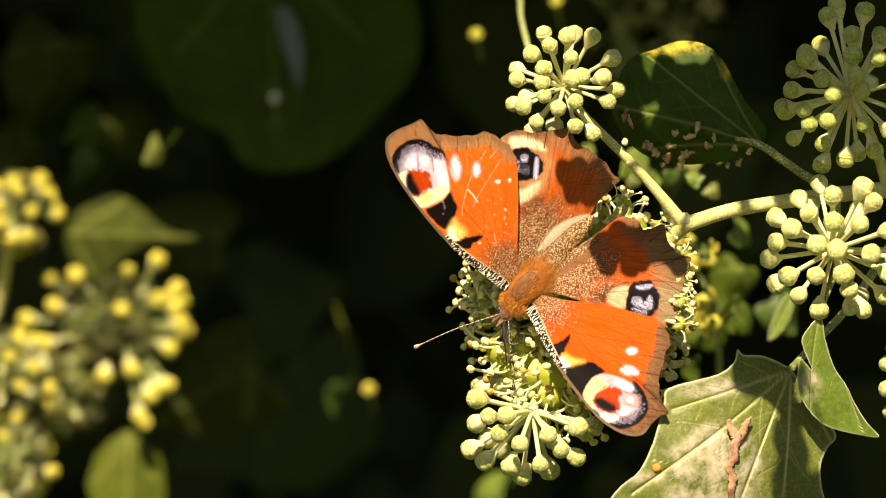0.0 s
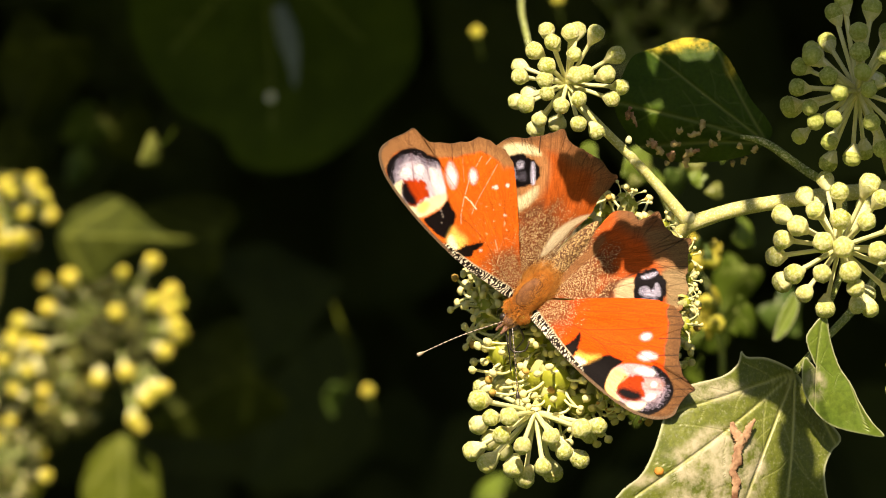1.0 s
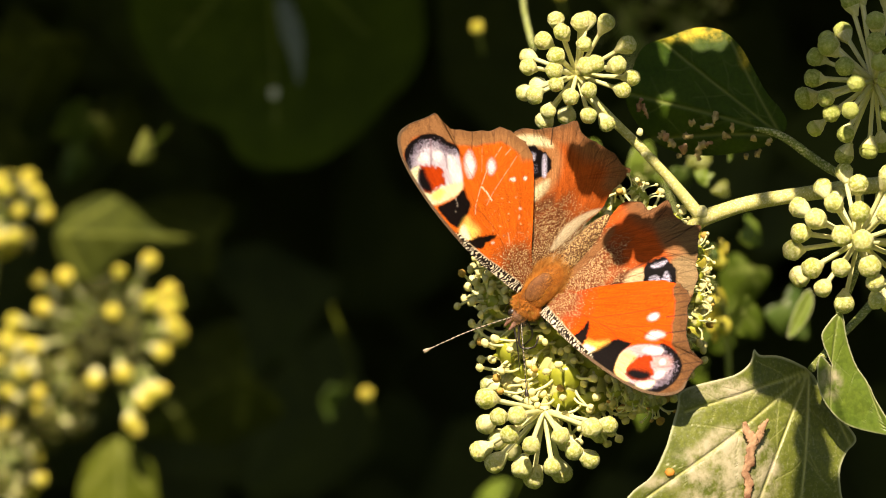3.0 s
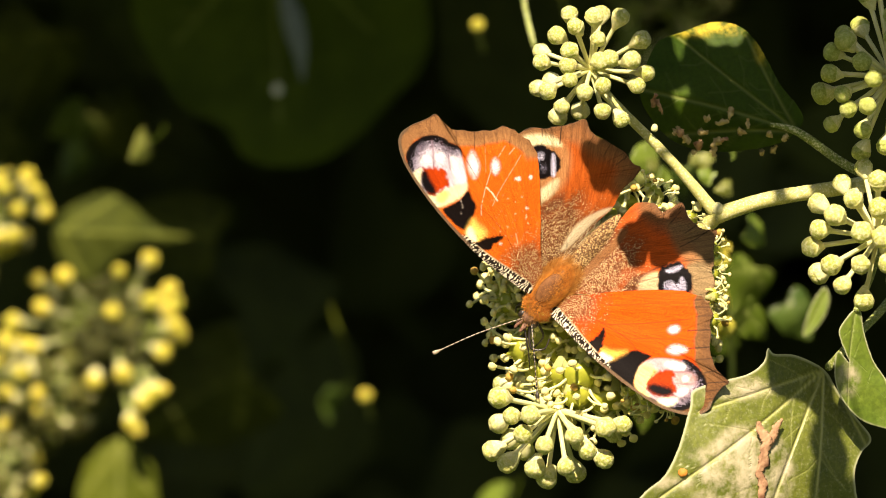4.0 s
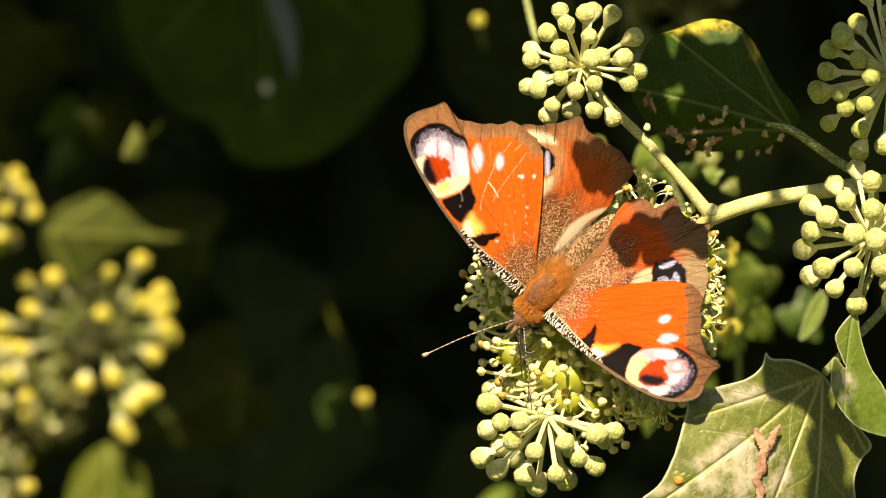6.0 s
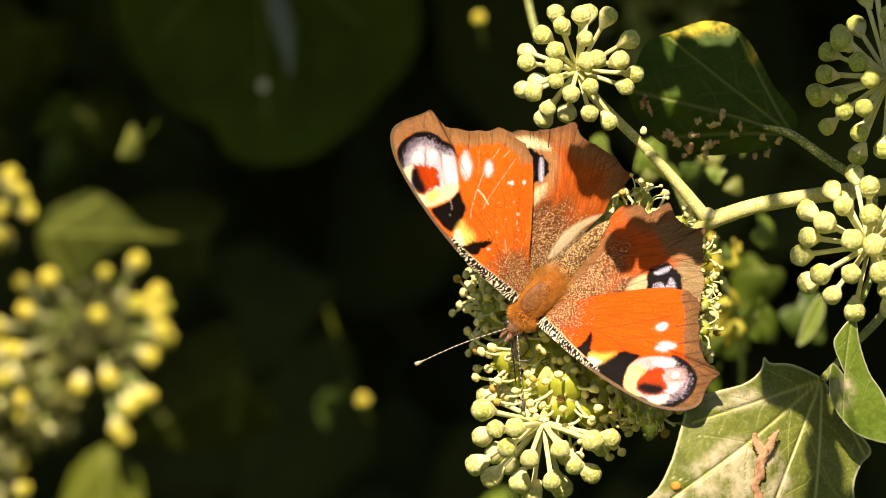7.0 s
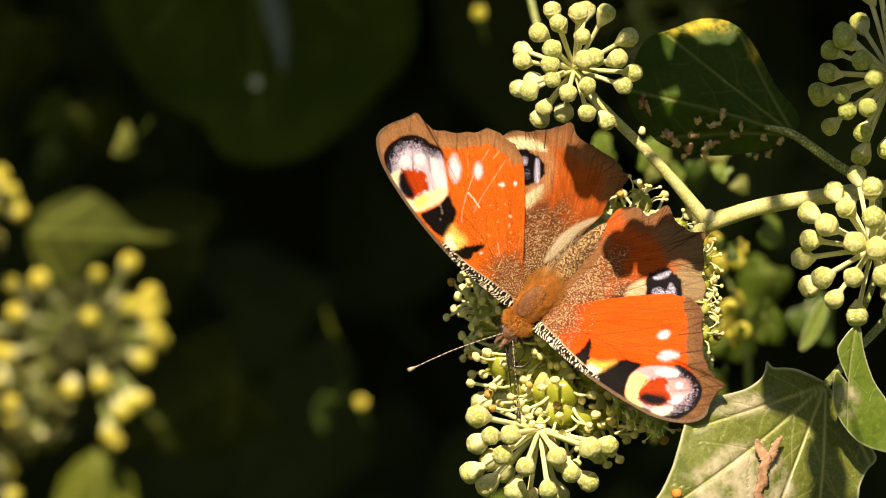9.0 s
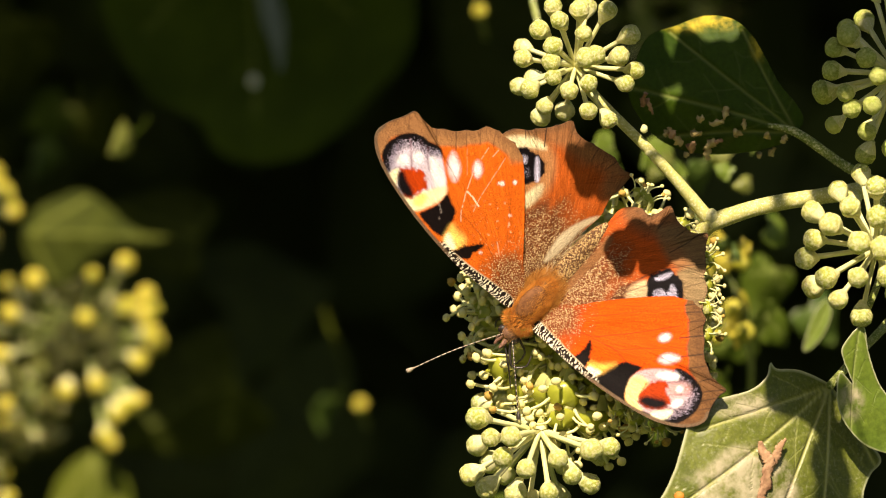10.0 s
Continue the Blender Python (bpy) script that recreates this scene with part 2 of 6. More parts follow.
def lathe(profile, sides=14, lobes=0, depth=0.0, bumpy=0.0, seed=0):
    """Verts and faces turned about z from (radius, z) pairs."""
    rng = np.random.RandomState(seed)
    verts, faces = [], []
    for j, (r, z) in enumerate(profile):
        for k in range(sides):
            f = 2 * math.pi * k / sides
            q = r * (1 + depth * math.cos(lobes * f) + bumpy * (rng.rand() - 0.5))
            verts.append((q * math.cos(f), q * math.sin(f), z + bumpy * (rng.rand() - 0.5)))
    for j in range(len(profile) - 1):
        for k in range(sides):
            q = (k + 1) % sides
            faces.append((j * sides + k, j * sides + q, (j + 1) * sides + q, (j + 1) * sides + k))
    faces.append(tuple(range(sides - 1, -1, -1)))
    faces.append(tuple((len(profile) - 1) * sides + k for k in range(sides)))
    return verts, faces


def merge(*pieces):
    """Joins (verts, faces, slot) pieces."""
    V, F, S = [], [], []
    for v, f, s in pieces:
        n = len(V)
        V += [tuple(p) for p in v]
        F += [tuple(i + n for i in q) for q in f]
        S += [s] * len(f)
    return V, F, S


def moved(verts, m):
    return [tuple(m @ Vector(v)) for v in verts]


def segment_distance(P, a, b):
    a, b = np.asarray(a, float), np.asarray(b, float)
    d = b - a
    t = np.clip(((P - a) @ d) / max(d @ d, 1e-9), 0, 1)
    return np.hypot(*(P - a - t[:, None] * d).T), t


def line_distance(P, pts):
    best = np.full(len(P), 1e9)
    for a, b in zip(pts[:-1], pts[1:]):
        best = np.minimum(best, segment_distance(P, a, b)[0])
    return best


def polygon_distance(P, pts):
    """Negative inside."""
    pts = np.asarray(pts, float)
    best = line_distance(P, np.vstack([pts, pts[:1]]))
    inside = np.zeros(len(P), bool)
    j = len(pts) - 1
    for i in range(len(pts)):
        xi, yi, xj, yj = *pts[i], *pts[j]
        cross = ((yi > P[:, 1]) != (yj > P[:, 1])) & (P[:, 0] < (xj - xi) * (P[:, 1] - yi) / (yj - yi + 1e-12) + xi)
        inside ^= cross
        j = i
    return np.where(inside, -best, best)


def fog(P, size, seed=0):
    """Smooth random field of about that grain, 0 to 1."""
    rng = np.random.RandomState(seed)
    grid = rng.rand(64, 64)
    q = P / size + 1000.0
    i = np.floor(q).astype(int)
    f = q - i
    f = f * f * (3 - 2 * f)
    x0, y0, x1, y1 = i[:, 0] % 64, i[:, 1] % 64, (i[:, 0] + 1) % 64, (i[:, 1] + 1) % 64
    top = grid[x0, y0] * (1 - f[:, 0]) + grid[x1, y0] * f[:, 0]
    low = grid[x0, y1] * (1 - f[:, 0]) + grid[x1, y1] * f[:, 0]
    return top * (1 - f[:, 1]) + low * f[:, 1]


def edge(d, width):
    """1 inside (d below 0), falling to 0 over the width."""
    t = np.clip(0.5 - d / width, 0, 1)
    return t * t * (3 - 2 * t)


def fan(outline, heart, n, rings, ragged=0.0, seed=0, scallop=None):
    """A dense flat sheet inside an outline: points (2D), faces and the rim's indices."""
    rim = smooth_line(outline, n, closed=True)
    rng = np.random.RandomState(seed)
    if ragged:
        rim = rim + (rng.rand(n, 2) - 0.5) * ragged
    heart = np.asarray(heart, float)
    if scallop:
        lo, hi, count, deep = scallop
        q = np.arange(n) / n
        k = np.clip((q - lo) / (hi - lo), 0, 1)
        dent = deep * np.abs(np.sin(k * math.pi * count)) ** 0.7 * ((q > lo) & (q < hi))
        inward = heart - rim
        rim = rim + inward / np.linalg.norm(inward, axis=1)[:, None] * dent[:, None]
    pts = [heart]
    for r in range(1, rings + 1):
        pts.extend(heart + (rim - heart) * (r / rings))
    faces = [(0, 1 + k, 1 + (k + 1) % n) for k in range(n)]
    for r in range(rings - 1):
        o = 1 + r * n
        for k in range(n):
            q = (k + 1) % n
            faces.append((o + k, o + n + k, o + n + q, o + q))
    return np.array(pts), faces, np.arange(1 + (rings - 1) * n, 1 + rings * n)


# ---- butterfly ----
FOREWING = [(-0.2, -0.4), (3.4, -0.6), (7.7, -0.8), (12.4, -0.5), (18.3, 0.3), (23.3, 1.4), (27.3, 2.7), (29.8, 4.3),
            (30.6, 5.8), (30.2, 7.7), (29.1, 9.9), (28.5, 11.3), (27.1, 11.3), (25.3, 11.3), (22.9, 12.8), (20.5, 14.8),
            (19.0, 16.8), (17.1, 17.3), (14.4, 17.5), (12.5, 16.8), (9.4, 13.9), (5.5, 9.7), (2.3, 6.1), (-0.5, 3.3), (-1.8, 0.5)]
HINDWING = [(-0.3, -2.5), (4.6, 1.3), (9.9, 4.7), (14.3, 7.8), (16.7, 10.5), (16.6, 12.7), (15.7, 14.4), (14.1, 15.6), (13.1, 16.9),
            (11.7, 18.4), (10.6, 20.5), (8.9, 19.8), (6.4, 19.9), (4.0, 20.5), (1.9, 20.6), (-0.2, 20.3), (-1.5, 20.4),
            (-1.6, 18.4), (-1.5, 16.1), (-1.9, 12.9), (-1.6, 10.2), (-1.6, 6.5), (-2.0, 2.6), (-2.9, -0.6)]
LEFT_FOREWING = [(-0.2, -0.4), (3.4, -0.6), (7.6, -0.8), (12.7, -0.7), (18.4, -0.2), (23.0, 0.6), (26.3, 1.9), (28.4, 3.5), (29.3, 5.3),
                 (28.7, 7.2), (28.5, 9.1), (28.8, 10.4), (27.6, 10.6), (26.0, 10.7), (23.7, 11.8), (20.4, 14.8), (19.1, 16.6), (17.5, 17.1),
                 (15.8, 17.1), (13.5, 16.0), (10.0, 13.2), (5.8, 9.3), (2.5, 5.8), (-0.4, 3.1), (-1.8, 0.5)]
LEFT_HINDWING = [(-0.4, -2.5), (4.6, 1.3), (9.9, 4.7), (14.2, 7.8), (17.5, 11.1), (16.9, 12.9), (16.0, 14.8), (14.4, 15.8), (13.5, 17.2),
                 (11.7, 18.7), (10.7, 20.6), (9.4, 19.7), (7.8, 19.1), (6.0, 19.2), (3.4, 19.9), (2.7, 18.1), (2.2, 17.0), (0.8, 17.0),
                 (-0.7, 16.3), (-1.6, 14.6), (-1.5, 11.5), (-1.5, 6.8), (-2.0, 2.6), (-2.9, -0.6)]
ORANGE = (0.74, 0.132, 0.014)
BLACK = (0.006, 0.004, 0.005)


def lay(col, mask, colour):
    return col * (1 - mask[:, None]) + np.asarray(colour)[None, :] * mask[:, None]


def round_spot(P, c, ru, rv=None):
    """Distance past an oval spot's rim, in about millimetres."""
    rv = rv or ru
    d = (P - np.asarray(c)) / (ru, rv)
    return (np.hypot(d[:, 0], d[:, 1]) - 1) * min(ru, rv)


def patch(P, pts, soft):
    """A painted patch with a smooth closed outline and a soft rim."""
    return edge(polygon_distance(P, smooth_line(pts, 5 * len(pts), closed=True)), soft)


def line_mask(P, pts, half, soft=0.1):
    return edge(line_distance(P, pts) - half, soft)


def fan_grit(P, pts, rim, rng, seed, reach):
    """The pale scales of an eye: dense inside, thinning out to single scales towards the rim line."""
    body = patch(P, pts, 0.35)
    near = np.clip(1 - line_distance(P, rim) / reach, 0, 1)
    grit = rng.rand(len(P)) * 0.7 + 0.3 * fog(P, 0.28, seed)
    return body * (grit > 0.12 + near * 0.62), near


def patch(P, pts, soft):
    """A painted patch with a smooth closed outline and a soft rim."""
    return edge(polygon_distance(P, smooth_line(pts, 5 * len(pts), closed=True)), soft)


def line_mask(P, pts, half, soft=0.1):
    return edge(line_distance(P, pts) - half, soft)


def fan_grit(P, pts, rim, rng, seed, reach):
    """The pale scales of an eye: dense inside, thinning out to single scales towards the rim line."""
    body = patch(P, pts, 0.35)
    near = np.clip(1 - line_distance(P, rim) / reach, 0, 1)
    grit = rng.rand(len(P)) * 0.7 + 0.3 * fog(P, 0.28, seed)
    return body * (grit > 0.12 + near * 0.62), near


def patch(P, pts, soft):
    """A painted patch with a smooth closed outline and a soft rim."""
    line = smooth_line(pts, 4 * len(pts), closed=True)
    near = np.all((P > line.min(0) - soft) & (P < line.max(0) + soft), axis=1)
    mask = np.zeros(len(P))
    if near.any():
        mask[near] = edge(polygon_distance(P[near], line), soft)
    return mask


def line_mask(P, pts, half, soft=0.1):
    lo, hi = np.min(pts, axis=0) - half - soft, np.max(pts, axis=0) + half + soft
    near = np.all((P > lo) & (P < hi), axis=1)
    mask = np.zeros(len(P))
    if near.any():
        mask[near] = edge(line_distance(P[near], pts) - half, soft)
    return mask


def fan_grit(P, pts, rim, rng, seed, reach):
    """The pale scales of an eye: dense inside, thinning out to single scales towards the rim line."""
    body = patch(P, pts, 0.35)
    near = np.clip(1 - line_distance(P, rim) / reach, 0, 1)
    grit = rng.rand(len(P)) * 0.7 + 0.3 * fog(P, 0.28, seed)
    return body * (grit > 0.12 + near * 0.66), near


def patch(P, pts, soft):
    """A painted patch with a smooth closed outline and a soft rim."""
    line = smooth_line(pts, 4 * len(pts), closed=True)
    near = np.all((P > line.min(0) - soft) & (P < line.max(0) + soft), axis=1)
    mask = np.zeros(len(P))
    if near.any():
        mask[near] = edge(polygon_distance(P[near], line), soft)
    return mask


def line_mask(P, pts, half, soft=0.1):
    lo, hi = np.min(pts, axis=0) - half - soft, np.max(pts, axis=0) + half + soft
    near = np.all((P > lo) & (P < hi), axis=1)
    mask = np.zeros(len(P))
    if near.any():
        mask[near] = edge(line_distance(P[near], pts) - half, soft)
    return mask


def fan_grit(P, pts, rim, rng, seed, reach):
    """The pale scales of an eye: dense inside, thinning out to single scales towards the rim line."""
    body = patch(P, pts, 0.35)
    near = np.clip(1 - line_distance(P, rim) / reach, 0, 1)
    grit = rng.rand(len(P)) * 0.7 + 0.3 * fog(P, 0.28, seed)
    return body * (grit > 0.12 + near * 0.66), near


def patch(P, pts, soft):
    """A painted patch with a smooth closed outline and a soft rim."""
    line = smooth_line(pts, 4 * len(pts), closed=True)
    near = np.all((P > line.min(0) - soft) & (P < line.max(0) + soft), axis=1)
    mask = np.zeros(len(P))
    if near.any():
        mask[near] = edge(polygon_distance(P[near], line), soft)
    return mask


def line_mask(P, pts, half, soft=0.1):
    lo, hi = np.min(pts, axis=0) - half - soft, np.max(pts, axis=0) + half + soft
    near = np.all((P > lo) & (P < hi), axis=1)
    mask = np.zeros(len(P))
    if near.any():
        mask[near] = edge(line_distance(P[near], pts) - half, soft)
    return mask


def fan_grit(P, pts, rim, rng, seed, reach):
    """The pale scales of an eye: dense inside, thinning out to single scales towards the rim line."""
    body = patch(P, pts, 0.35)
    near = np.clip(1 - line_distance(P, rim) / reach, 0, 1)
    grit = rng.rand(len(P)) * 0.7 + 0.3 * fog(P, 0.28, seed)
    return body * (grit > 0.12 + near * 0.7), near


def patch(P, pts, soft):
    """A painted patch with a smooth closed outline and a soft rim."""
    line = smooth_line(pts, 4 * len(pts), closed=True)
    near = np.all((P > line.min(0) - soft) & (P < line.max(0) + soft), axis=1)
    mask = np.zeros(len(P))
    if near.any():
        mask[near] = edge(polygon_distance(P[near], line), soft)
    return mask


def line_mask(P, pts, half, soft=0.1):
    lo, hi = np.min(pts, axis=0) - half - soft, np.max(pts, axis=0) + half + soft
    near = np.all((P > lo) & (P < hi), axis=1)
    mask = np.zeros(len(P))
    if near.any():
        mask[near] = edge(line_distance(P[near], pts) - half, soft)
    return mask


def fan_grit(P, pts, rim, rng, seed, reach):
    """The pale scales of an eye: dense inside, thinning out to single scales towards the rim line."""
    body = patch(P, pts, 0.35)
    near = np.clip(1 - line_distance(P, rim) / reach, 0, 1)
    grit = rng.rand(len(P)) * 0.7 + 0.3 * fog(P, 0.28, seed)
    return body * (grit > 0.12 + near * 0.7), near


def patch(P, pts, soft):
    """A painted patch with a smooth closed outline and a soft rim."""
    line = smooth_line(pts, 4 * len(pts), closed=True)
    near = np.all((P > line.min(0) - soft) & (P < line.max(0) + soft), axis=1)
    mask = np.zeros(len(P))
    if near.any():
        mask[near] = edge(polygon_distance(P[near], line), soft)
    return mask


def line_mask(P, pts, half, soft=0.1):
    lo, hi = np.min(pts, axis=0) - half - soft, np.max(pts, axis=0) + half + soft
    near = np.all((P > lo) & (P < hi), axis=1)
    mask = np.zeros(len(P))
    if near.any():
        mask[near] = edge(line_distance(P[near], pts) - half, soft)
    return mask


def fan_grit(P, pts, rim, rng, seed, reach):
    """The pale scales of an eye: dense inside, thinning out to single scales towards the rim line."""
    body = patch(P, pts, 0.35)
    near = np.clip(1 - line_distance(P, rim) / reach, 0, 1)
    grit = rng.rand(len(P)) * 0.7 + 0.3 * fog(P, 0.28, seed)
    return body * (grit > 0.12 + near * 0.7), near


def patch(P, pts, soft):
    """A painted patch with a smooth closed outline and a soft rim."""
    line = smooth_line(pts, 4 * len(pts), closed=True)
    near = np.all((P > line.min(0) - soft) & (P < line.max(0) + soft), axis=1)
    mask = np.zeros(len(P))
    if near.any():
        mask[near] = edge(polygon_distance(P[near], line), soft)
    return mask


def line_mask(P, pts, half, soft=0.1):
    lo, hi = np.min(pts, axis=0) - half - soft, np.max(pts, axis=0) + half + soft
    near = np.all((P > lo) & (P < hi), axis=1)
    mask = np.zeros(len(P))
    if near.any():
        mask[near] = edge(line_distance(P[near], pts) - half, soft)
    return mask


def fan_grit(P, pts, rim, rng, seed, reach):
    """The pale scales of an eye: dense inside, thinning out to single scales towards the rim line."""
    body = patch(P, pts, 0.35)
    near = np.clip(1 - line_distance(P, rim) / reach, 0, 1)
    grit = rng.rand(len(P)) * 0.7 + 0.3 * fog(P, 0.28, seed)
    return body * (grit > 0.12 + near * 0.7), near


def patch(P, pts, soft):
    """A painted patch with a smooth closed outline and a soft rim."""
    line = smooth_line(pts, 4 * len(pts), closed=True)
    near = np.all((P > line.min(0) - soft) & (P < line.max(0) + soft), axis=1)
    mask = np.zeros(len(P))
    if near.any():
        mask[near] = edge(polygon_distance(P[near], line), soft)
    return mask


def line_mask(P, pts, half, soft=0.1):
    lo, hi = np.min(pts, axis=0) - half - soft, np.max(pts, axis=0) + half + soft
    near = np.all((P > lo) & (P < hi), axis=1)
    mask = np.zeros(len(P))
    if near.any():
        mask[near] = edge(line_distance(P[near], pts) - half, soft)
    return mask


def fan_grit(P, pts, rim, rng, seed, reach):
    """The pale scales of an eye: dense inside, thinning out to single scales towards the rim line."""
    body = patch(P, pts, 0.35)
    near = np.clip(1 - line_distance(P, rim) / reach, 0, 1)
    grit = rng.rand(len(P)) * 0.7 + 0.3 * fog(P, 0.28, seed)
    return body * (grit > 0.12 + near * 0.7), near


def paint_forewing(Q, right, seed):
    rng = np.random.RandomState(seed)
    P = Q + (rng.rand(*Q.shape) - 0.5) * 0.24
    out = smooth_line(FOREWING if right else LEFT_FOREWING, 240, closed=True)
    margin = line_distance(Q, out[(68 if right else 60):(178 if right else 164):2])
    col = np.tile(np.array(ORANGE), (len(P), 1))
    col = lay(col, 0.35 * fog(P, 3.0, 2), (0.70, 0.135, 0.014) if right else (0.72, 0.075, 0.003))
    # tan border with a dark hem and dark vein ends
    w = (2.3 if right else 2.5) + 0.8 * (fog(P, 1.6, 3) - 0.5)
    # left border darker than the right: the wings' uneven light put into the colour
    col = lay(col, edge(margin - w, 0.8), (0.40, 0.18, 0.072) if right else (0.19, 0.085, 0.032))
    col = lay(col, edge(margin - w * 0.5, 1.4) * 0.7, (0.24, 0.115, 0.052) if right else (0.13, 0.060, 0.026))
    col = lay(col, edge(margin - 0.14, 0.2) * 0.75, (0.07, 0.04, 0.025))
    lilac, white, maroon = (0.56, 0.48, 0.66), (0.94, 0.88, 0.90), (0.16, 0.05, 0.07)
    if right:
        col = lay(col, patch(P, [(28.9, 4.0), (30.1, 5.3), (29.5, 7.2), (28.7, 9.3), (28.2, 11.2), (26.5, 11.0), (24.5, 11.2), (24.1, 9.6), (26.2, 8.9), (28.1, 6.8), (28.4, 4.8)], 0.7), (0.34, 0.155, 0.065))
        col = lay(col, patch(P, [(27.7, 2.6), (25.9, 2.1), (22.8, 1.1), (19.5, 0.6), (17.0, 0.3), (13.3, -0.2), (11.5, 0.3), (13.5, -0.6), (16.8, -0.5), (19.8, -0.3), (22.8, -0.0), (26.0, 1.3)], 0.3), (0.13, 0.075, 0.05))
        col = lay(col, patch(P, [(24.6, 1.9), (26.7, 2.8), (27.9, 3.8), (28.3, 5.1), (28.1, 6.6), (27.5, 7.9), (26.5, 8.9), (25.3, 9.4), (24.0, 9.5), (22.8, 9.9), (21.6, 9.6), (20.9, 7.9), (23.1, 5.0)], 0.3), BLACK)
        pm, near = fan_grit(P, [(24.2, 1.5), (25.9, 2.6), (26.9, 3.8), (27.3, 5.0), (27.5, 6.4), (27.0, 7.5), (26.2, 8.4), (25.2, 9.0), (24.0, 8.8), (23.2, 9.2), (22.1, 9.5), (20.8, 8.8), (19.4, 7.8), (18.2, 6.8), (17.4, 5.6), (17.9, 4.0), (18.5, 2.5), (19.5, 0.5), (21.1, 0.2), (22.7, 0.7)],
                            [(25.9, 2.6), (26.9, 3.9), (27.3, 5.1), (27.4, 6.5), (27.0, 7.6), (26.2, 8.4), (25.1, 9.0), (23.9, 8.9), (22.9, 9.3)], rng, 9, 2.0)
        tone = np.clip(0.25 + near * 0.9, 0, 1)[:, None] * np.array(lilac) + (1 - np.clip(0.25 + near * 0.9, 0, 1))[:, None] * np.array((0.72, 0.61, 0.70))
        col = col * (1 - pm[:, None]) + tone * pm[:, None]
        for pts, k in (([(25.7, 4.5), (25.5, 5.7), (24.4, 5.7), (24.4, 4.5)], 0.9), ([(24.2, 6.4), (24.2, 7.5), (23.1, 7.3), (23.0, 6.2)], 0.9), ([(22.1, 7.6), (22.1, 8.3), (20.1, 7.7), (18.3, 6.7), (18.1, 5.4), (19.7, 5.7)], 0.95)):
            col = lay(col, patch(P, pts, 0.7) * k, (0.96, 0.94, 0.96))
        for pts, k in (([(26.3, 8.0), (24.8, 6.6), (23.2, 5.0)], 0.75), ([(23.6, 8.7), (22.3, 7.3), (21.2, 6.5)], 0.5), ([(27.1, 6.2), (25.7, 4.9)], 0.35), ([(25.1, 8.8), (24.1, 8.2)], 0.3)):
            col = lay(col, line_mask(P, pts, 0.10, 0.25) * k, maroon)
        # cream crescents round the pupil
        col = lay(col, patch(P, [(22.1, 0.6), (21.5, 1.6), (20.1, 2.4), (19.7, 3.8), (18.8, 5.4), (17.9, 6.4), (17.1, 5.5), (17.2, 4.0), (17.9, 2.4), (18.8, 1.0), (19.9, 0.1), (21.1, 0.0)], 0.7), (0.95, 0.84, 0.52))
        col = lay(col, patch(P, [(20.2, 2.5), (19.6, 3.6), (18.7, 3.5), (18.6, 2.2), (19.5, 1.4)], 0.9), (0.95, 0.76, 0.22))
        col = lay(col, patch(P, [(25.1, 2.1), (25.1, 3.1), (24.5, 3.8), (23.4, 2.1), (22.4, 0.8), (23.9, 1.2)], 0.5), (0.93, 0.82, 0.50))
        pupil = polygon_distance(P, smooth_line([(24.3, 3.6), (24.0, 4.6), (22.8, 5.3), (21.7, 5.9), (20.8, 5.2), (19.8, 4.6), (20.1, 3.6), (20.2, 2.6), (20.9, 1.7), (22.4, 1.9)], 50, closed=True)) + 0.5 * (fog(P, 0.4, 12) - 0.5)
        col = lay(col, edge(pupil, 0.5), (0.50, 0.050, 0.006))
        col = lay(col, patch(P, [(24.3, 3.4), (23.8, 4.0), (22.6, 3.4), (21.3, 3.0), (20.4, 2.3), (21.2, 1.6), (22.3, 1.5), (23.4, 2.0)], 0.9) * edge(pupil - 0.4, 0.6), BLACK)
        # dark bar from the leading edge, pale gap, dark wedge
        col = lay(col, patch(P, [(18.1, 1.2), (17.6, 2.3), (17.0, 3.8), (17.0, 5.1), (16.9, 5.8), (15.6, 5.2), (14.6, 4.9), (13.9, 3.8), (13.7, 2.9), (13.5, 1.9), (13.4, 0.9), (14.6, 0.6), (16.1, 0.7), (17.3, 0.8)], 0.35), (0.007, 0.004, 0.004))
        col = lay(col, line_mask(P, [(17.0, 4.0), (15.9, 3.4), (15.4, 2.4)], 0.06, 0.15) * 0.5 * (fog(P, 0.3, 17) > 0.45), (0.6, 0.5, 0.45))
        col = lay(col, patch(P, [(13.5, 3.0), (12.5, 3.0), (10.6, 2.8), (10.2, 1.6), (11.0, 0.3), (12.3, 0.3), (13.1, 1.0)], 1.3), (0.95, 0.60, 0.14))
        col = lay(col, patch(P, [(12.9, 0.8), (13.1, 1.8), (12.0, 1.6), (10.8, 0.7), (12.1, 0.0)], 0.7), (0.95, 0.86, 0.60))
        col = lay(col, edge(polygon_distance(P, smooth_line([(10.9, 0.4), (10.2, 1.6), (9.4, 2.8), (8.8, 3.6), (8.0, 4.0), (8.3, 2.5), (8.4, 1.7), (8.6, 0.6), (9.6, 0.2)], 45, closed=True)) + 0.4 * (fog(P, 0.35, 18) - 0.5), 0.4), (0.008, 0.004, 0.003))
        # white dots, bare nicks and scratches
        for pts in ([(20.5, 10.8), (19.2, 10.4), (18.0, 9.6), (17.3, 8.2), (17.6, 7.6), (18.8, 8.0), (20.0, 8.9), (20.5, 9.9)], [(17.0, 12.1), (16.1, 12.0), (15.3, 11.2), (15.2, 10.2), (16.1, 10.3), (16.9, 11.1)]):
            col = lay(col, patch(P, pts, 0.7) * (rng.rand(len(P)) > 0.25), (0.86, 0.70, 0.78))
            mid = np.mean(pts, axis=0)
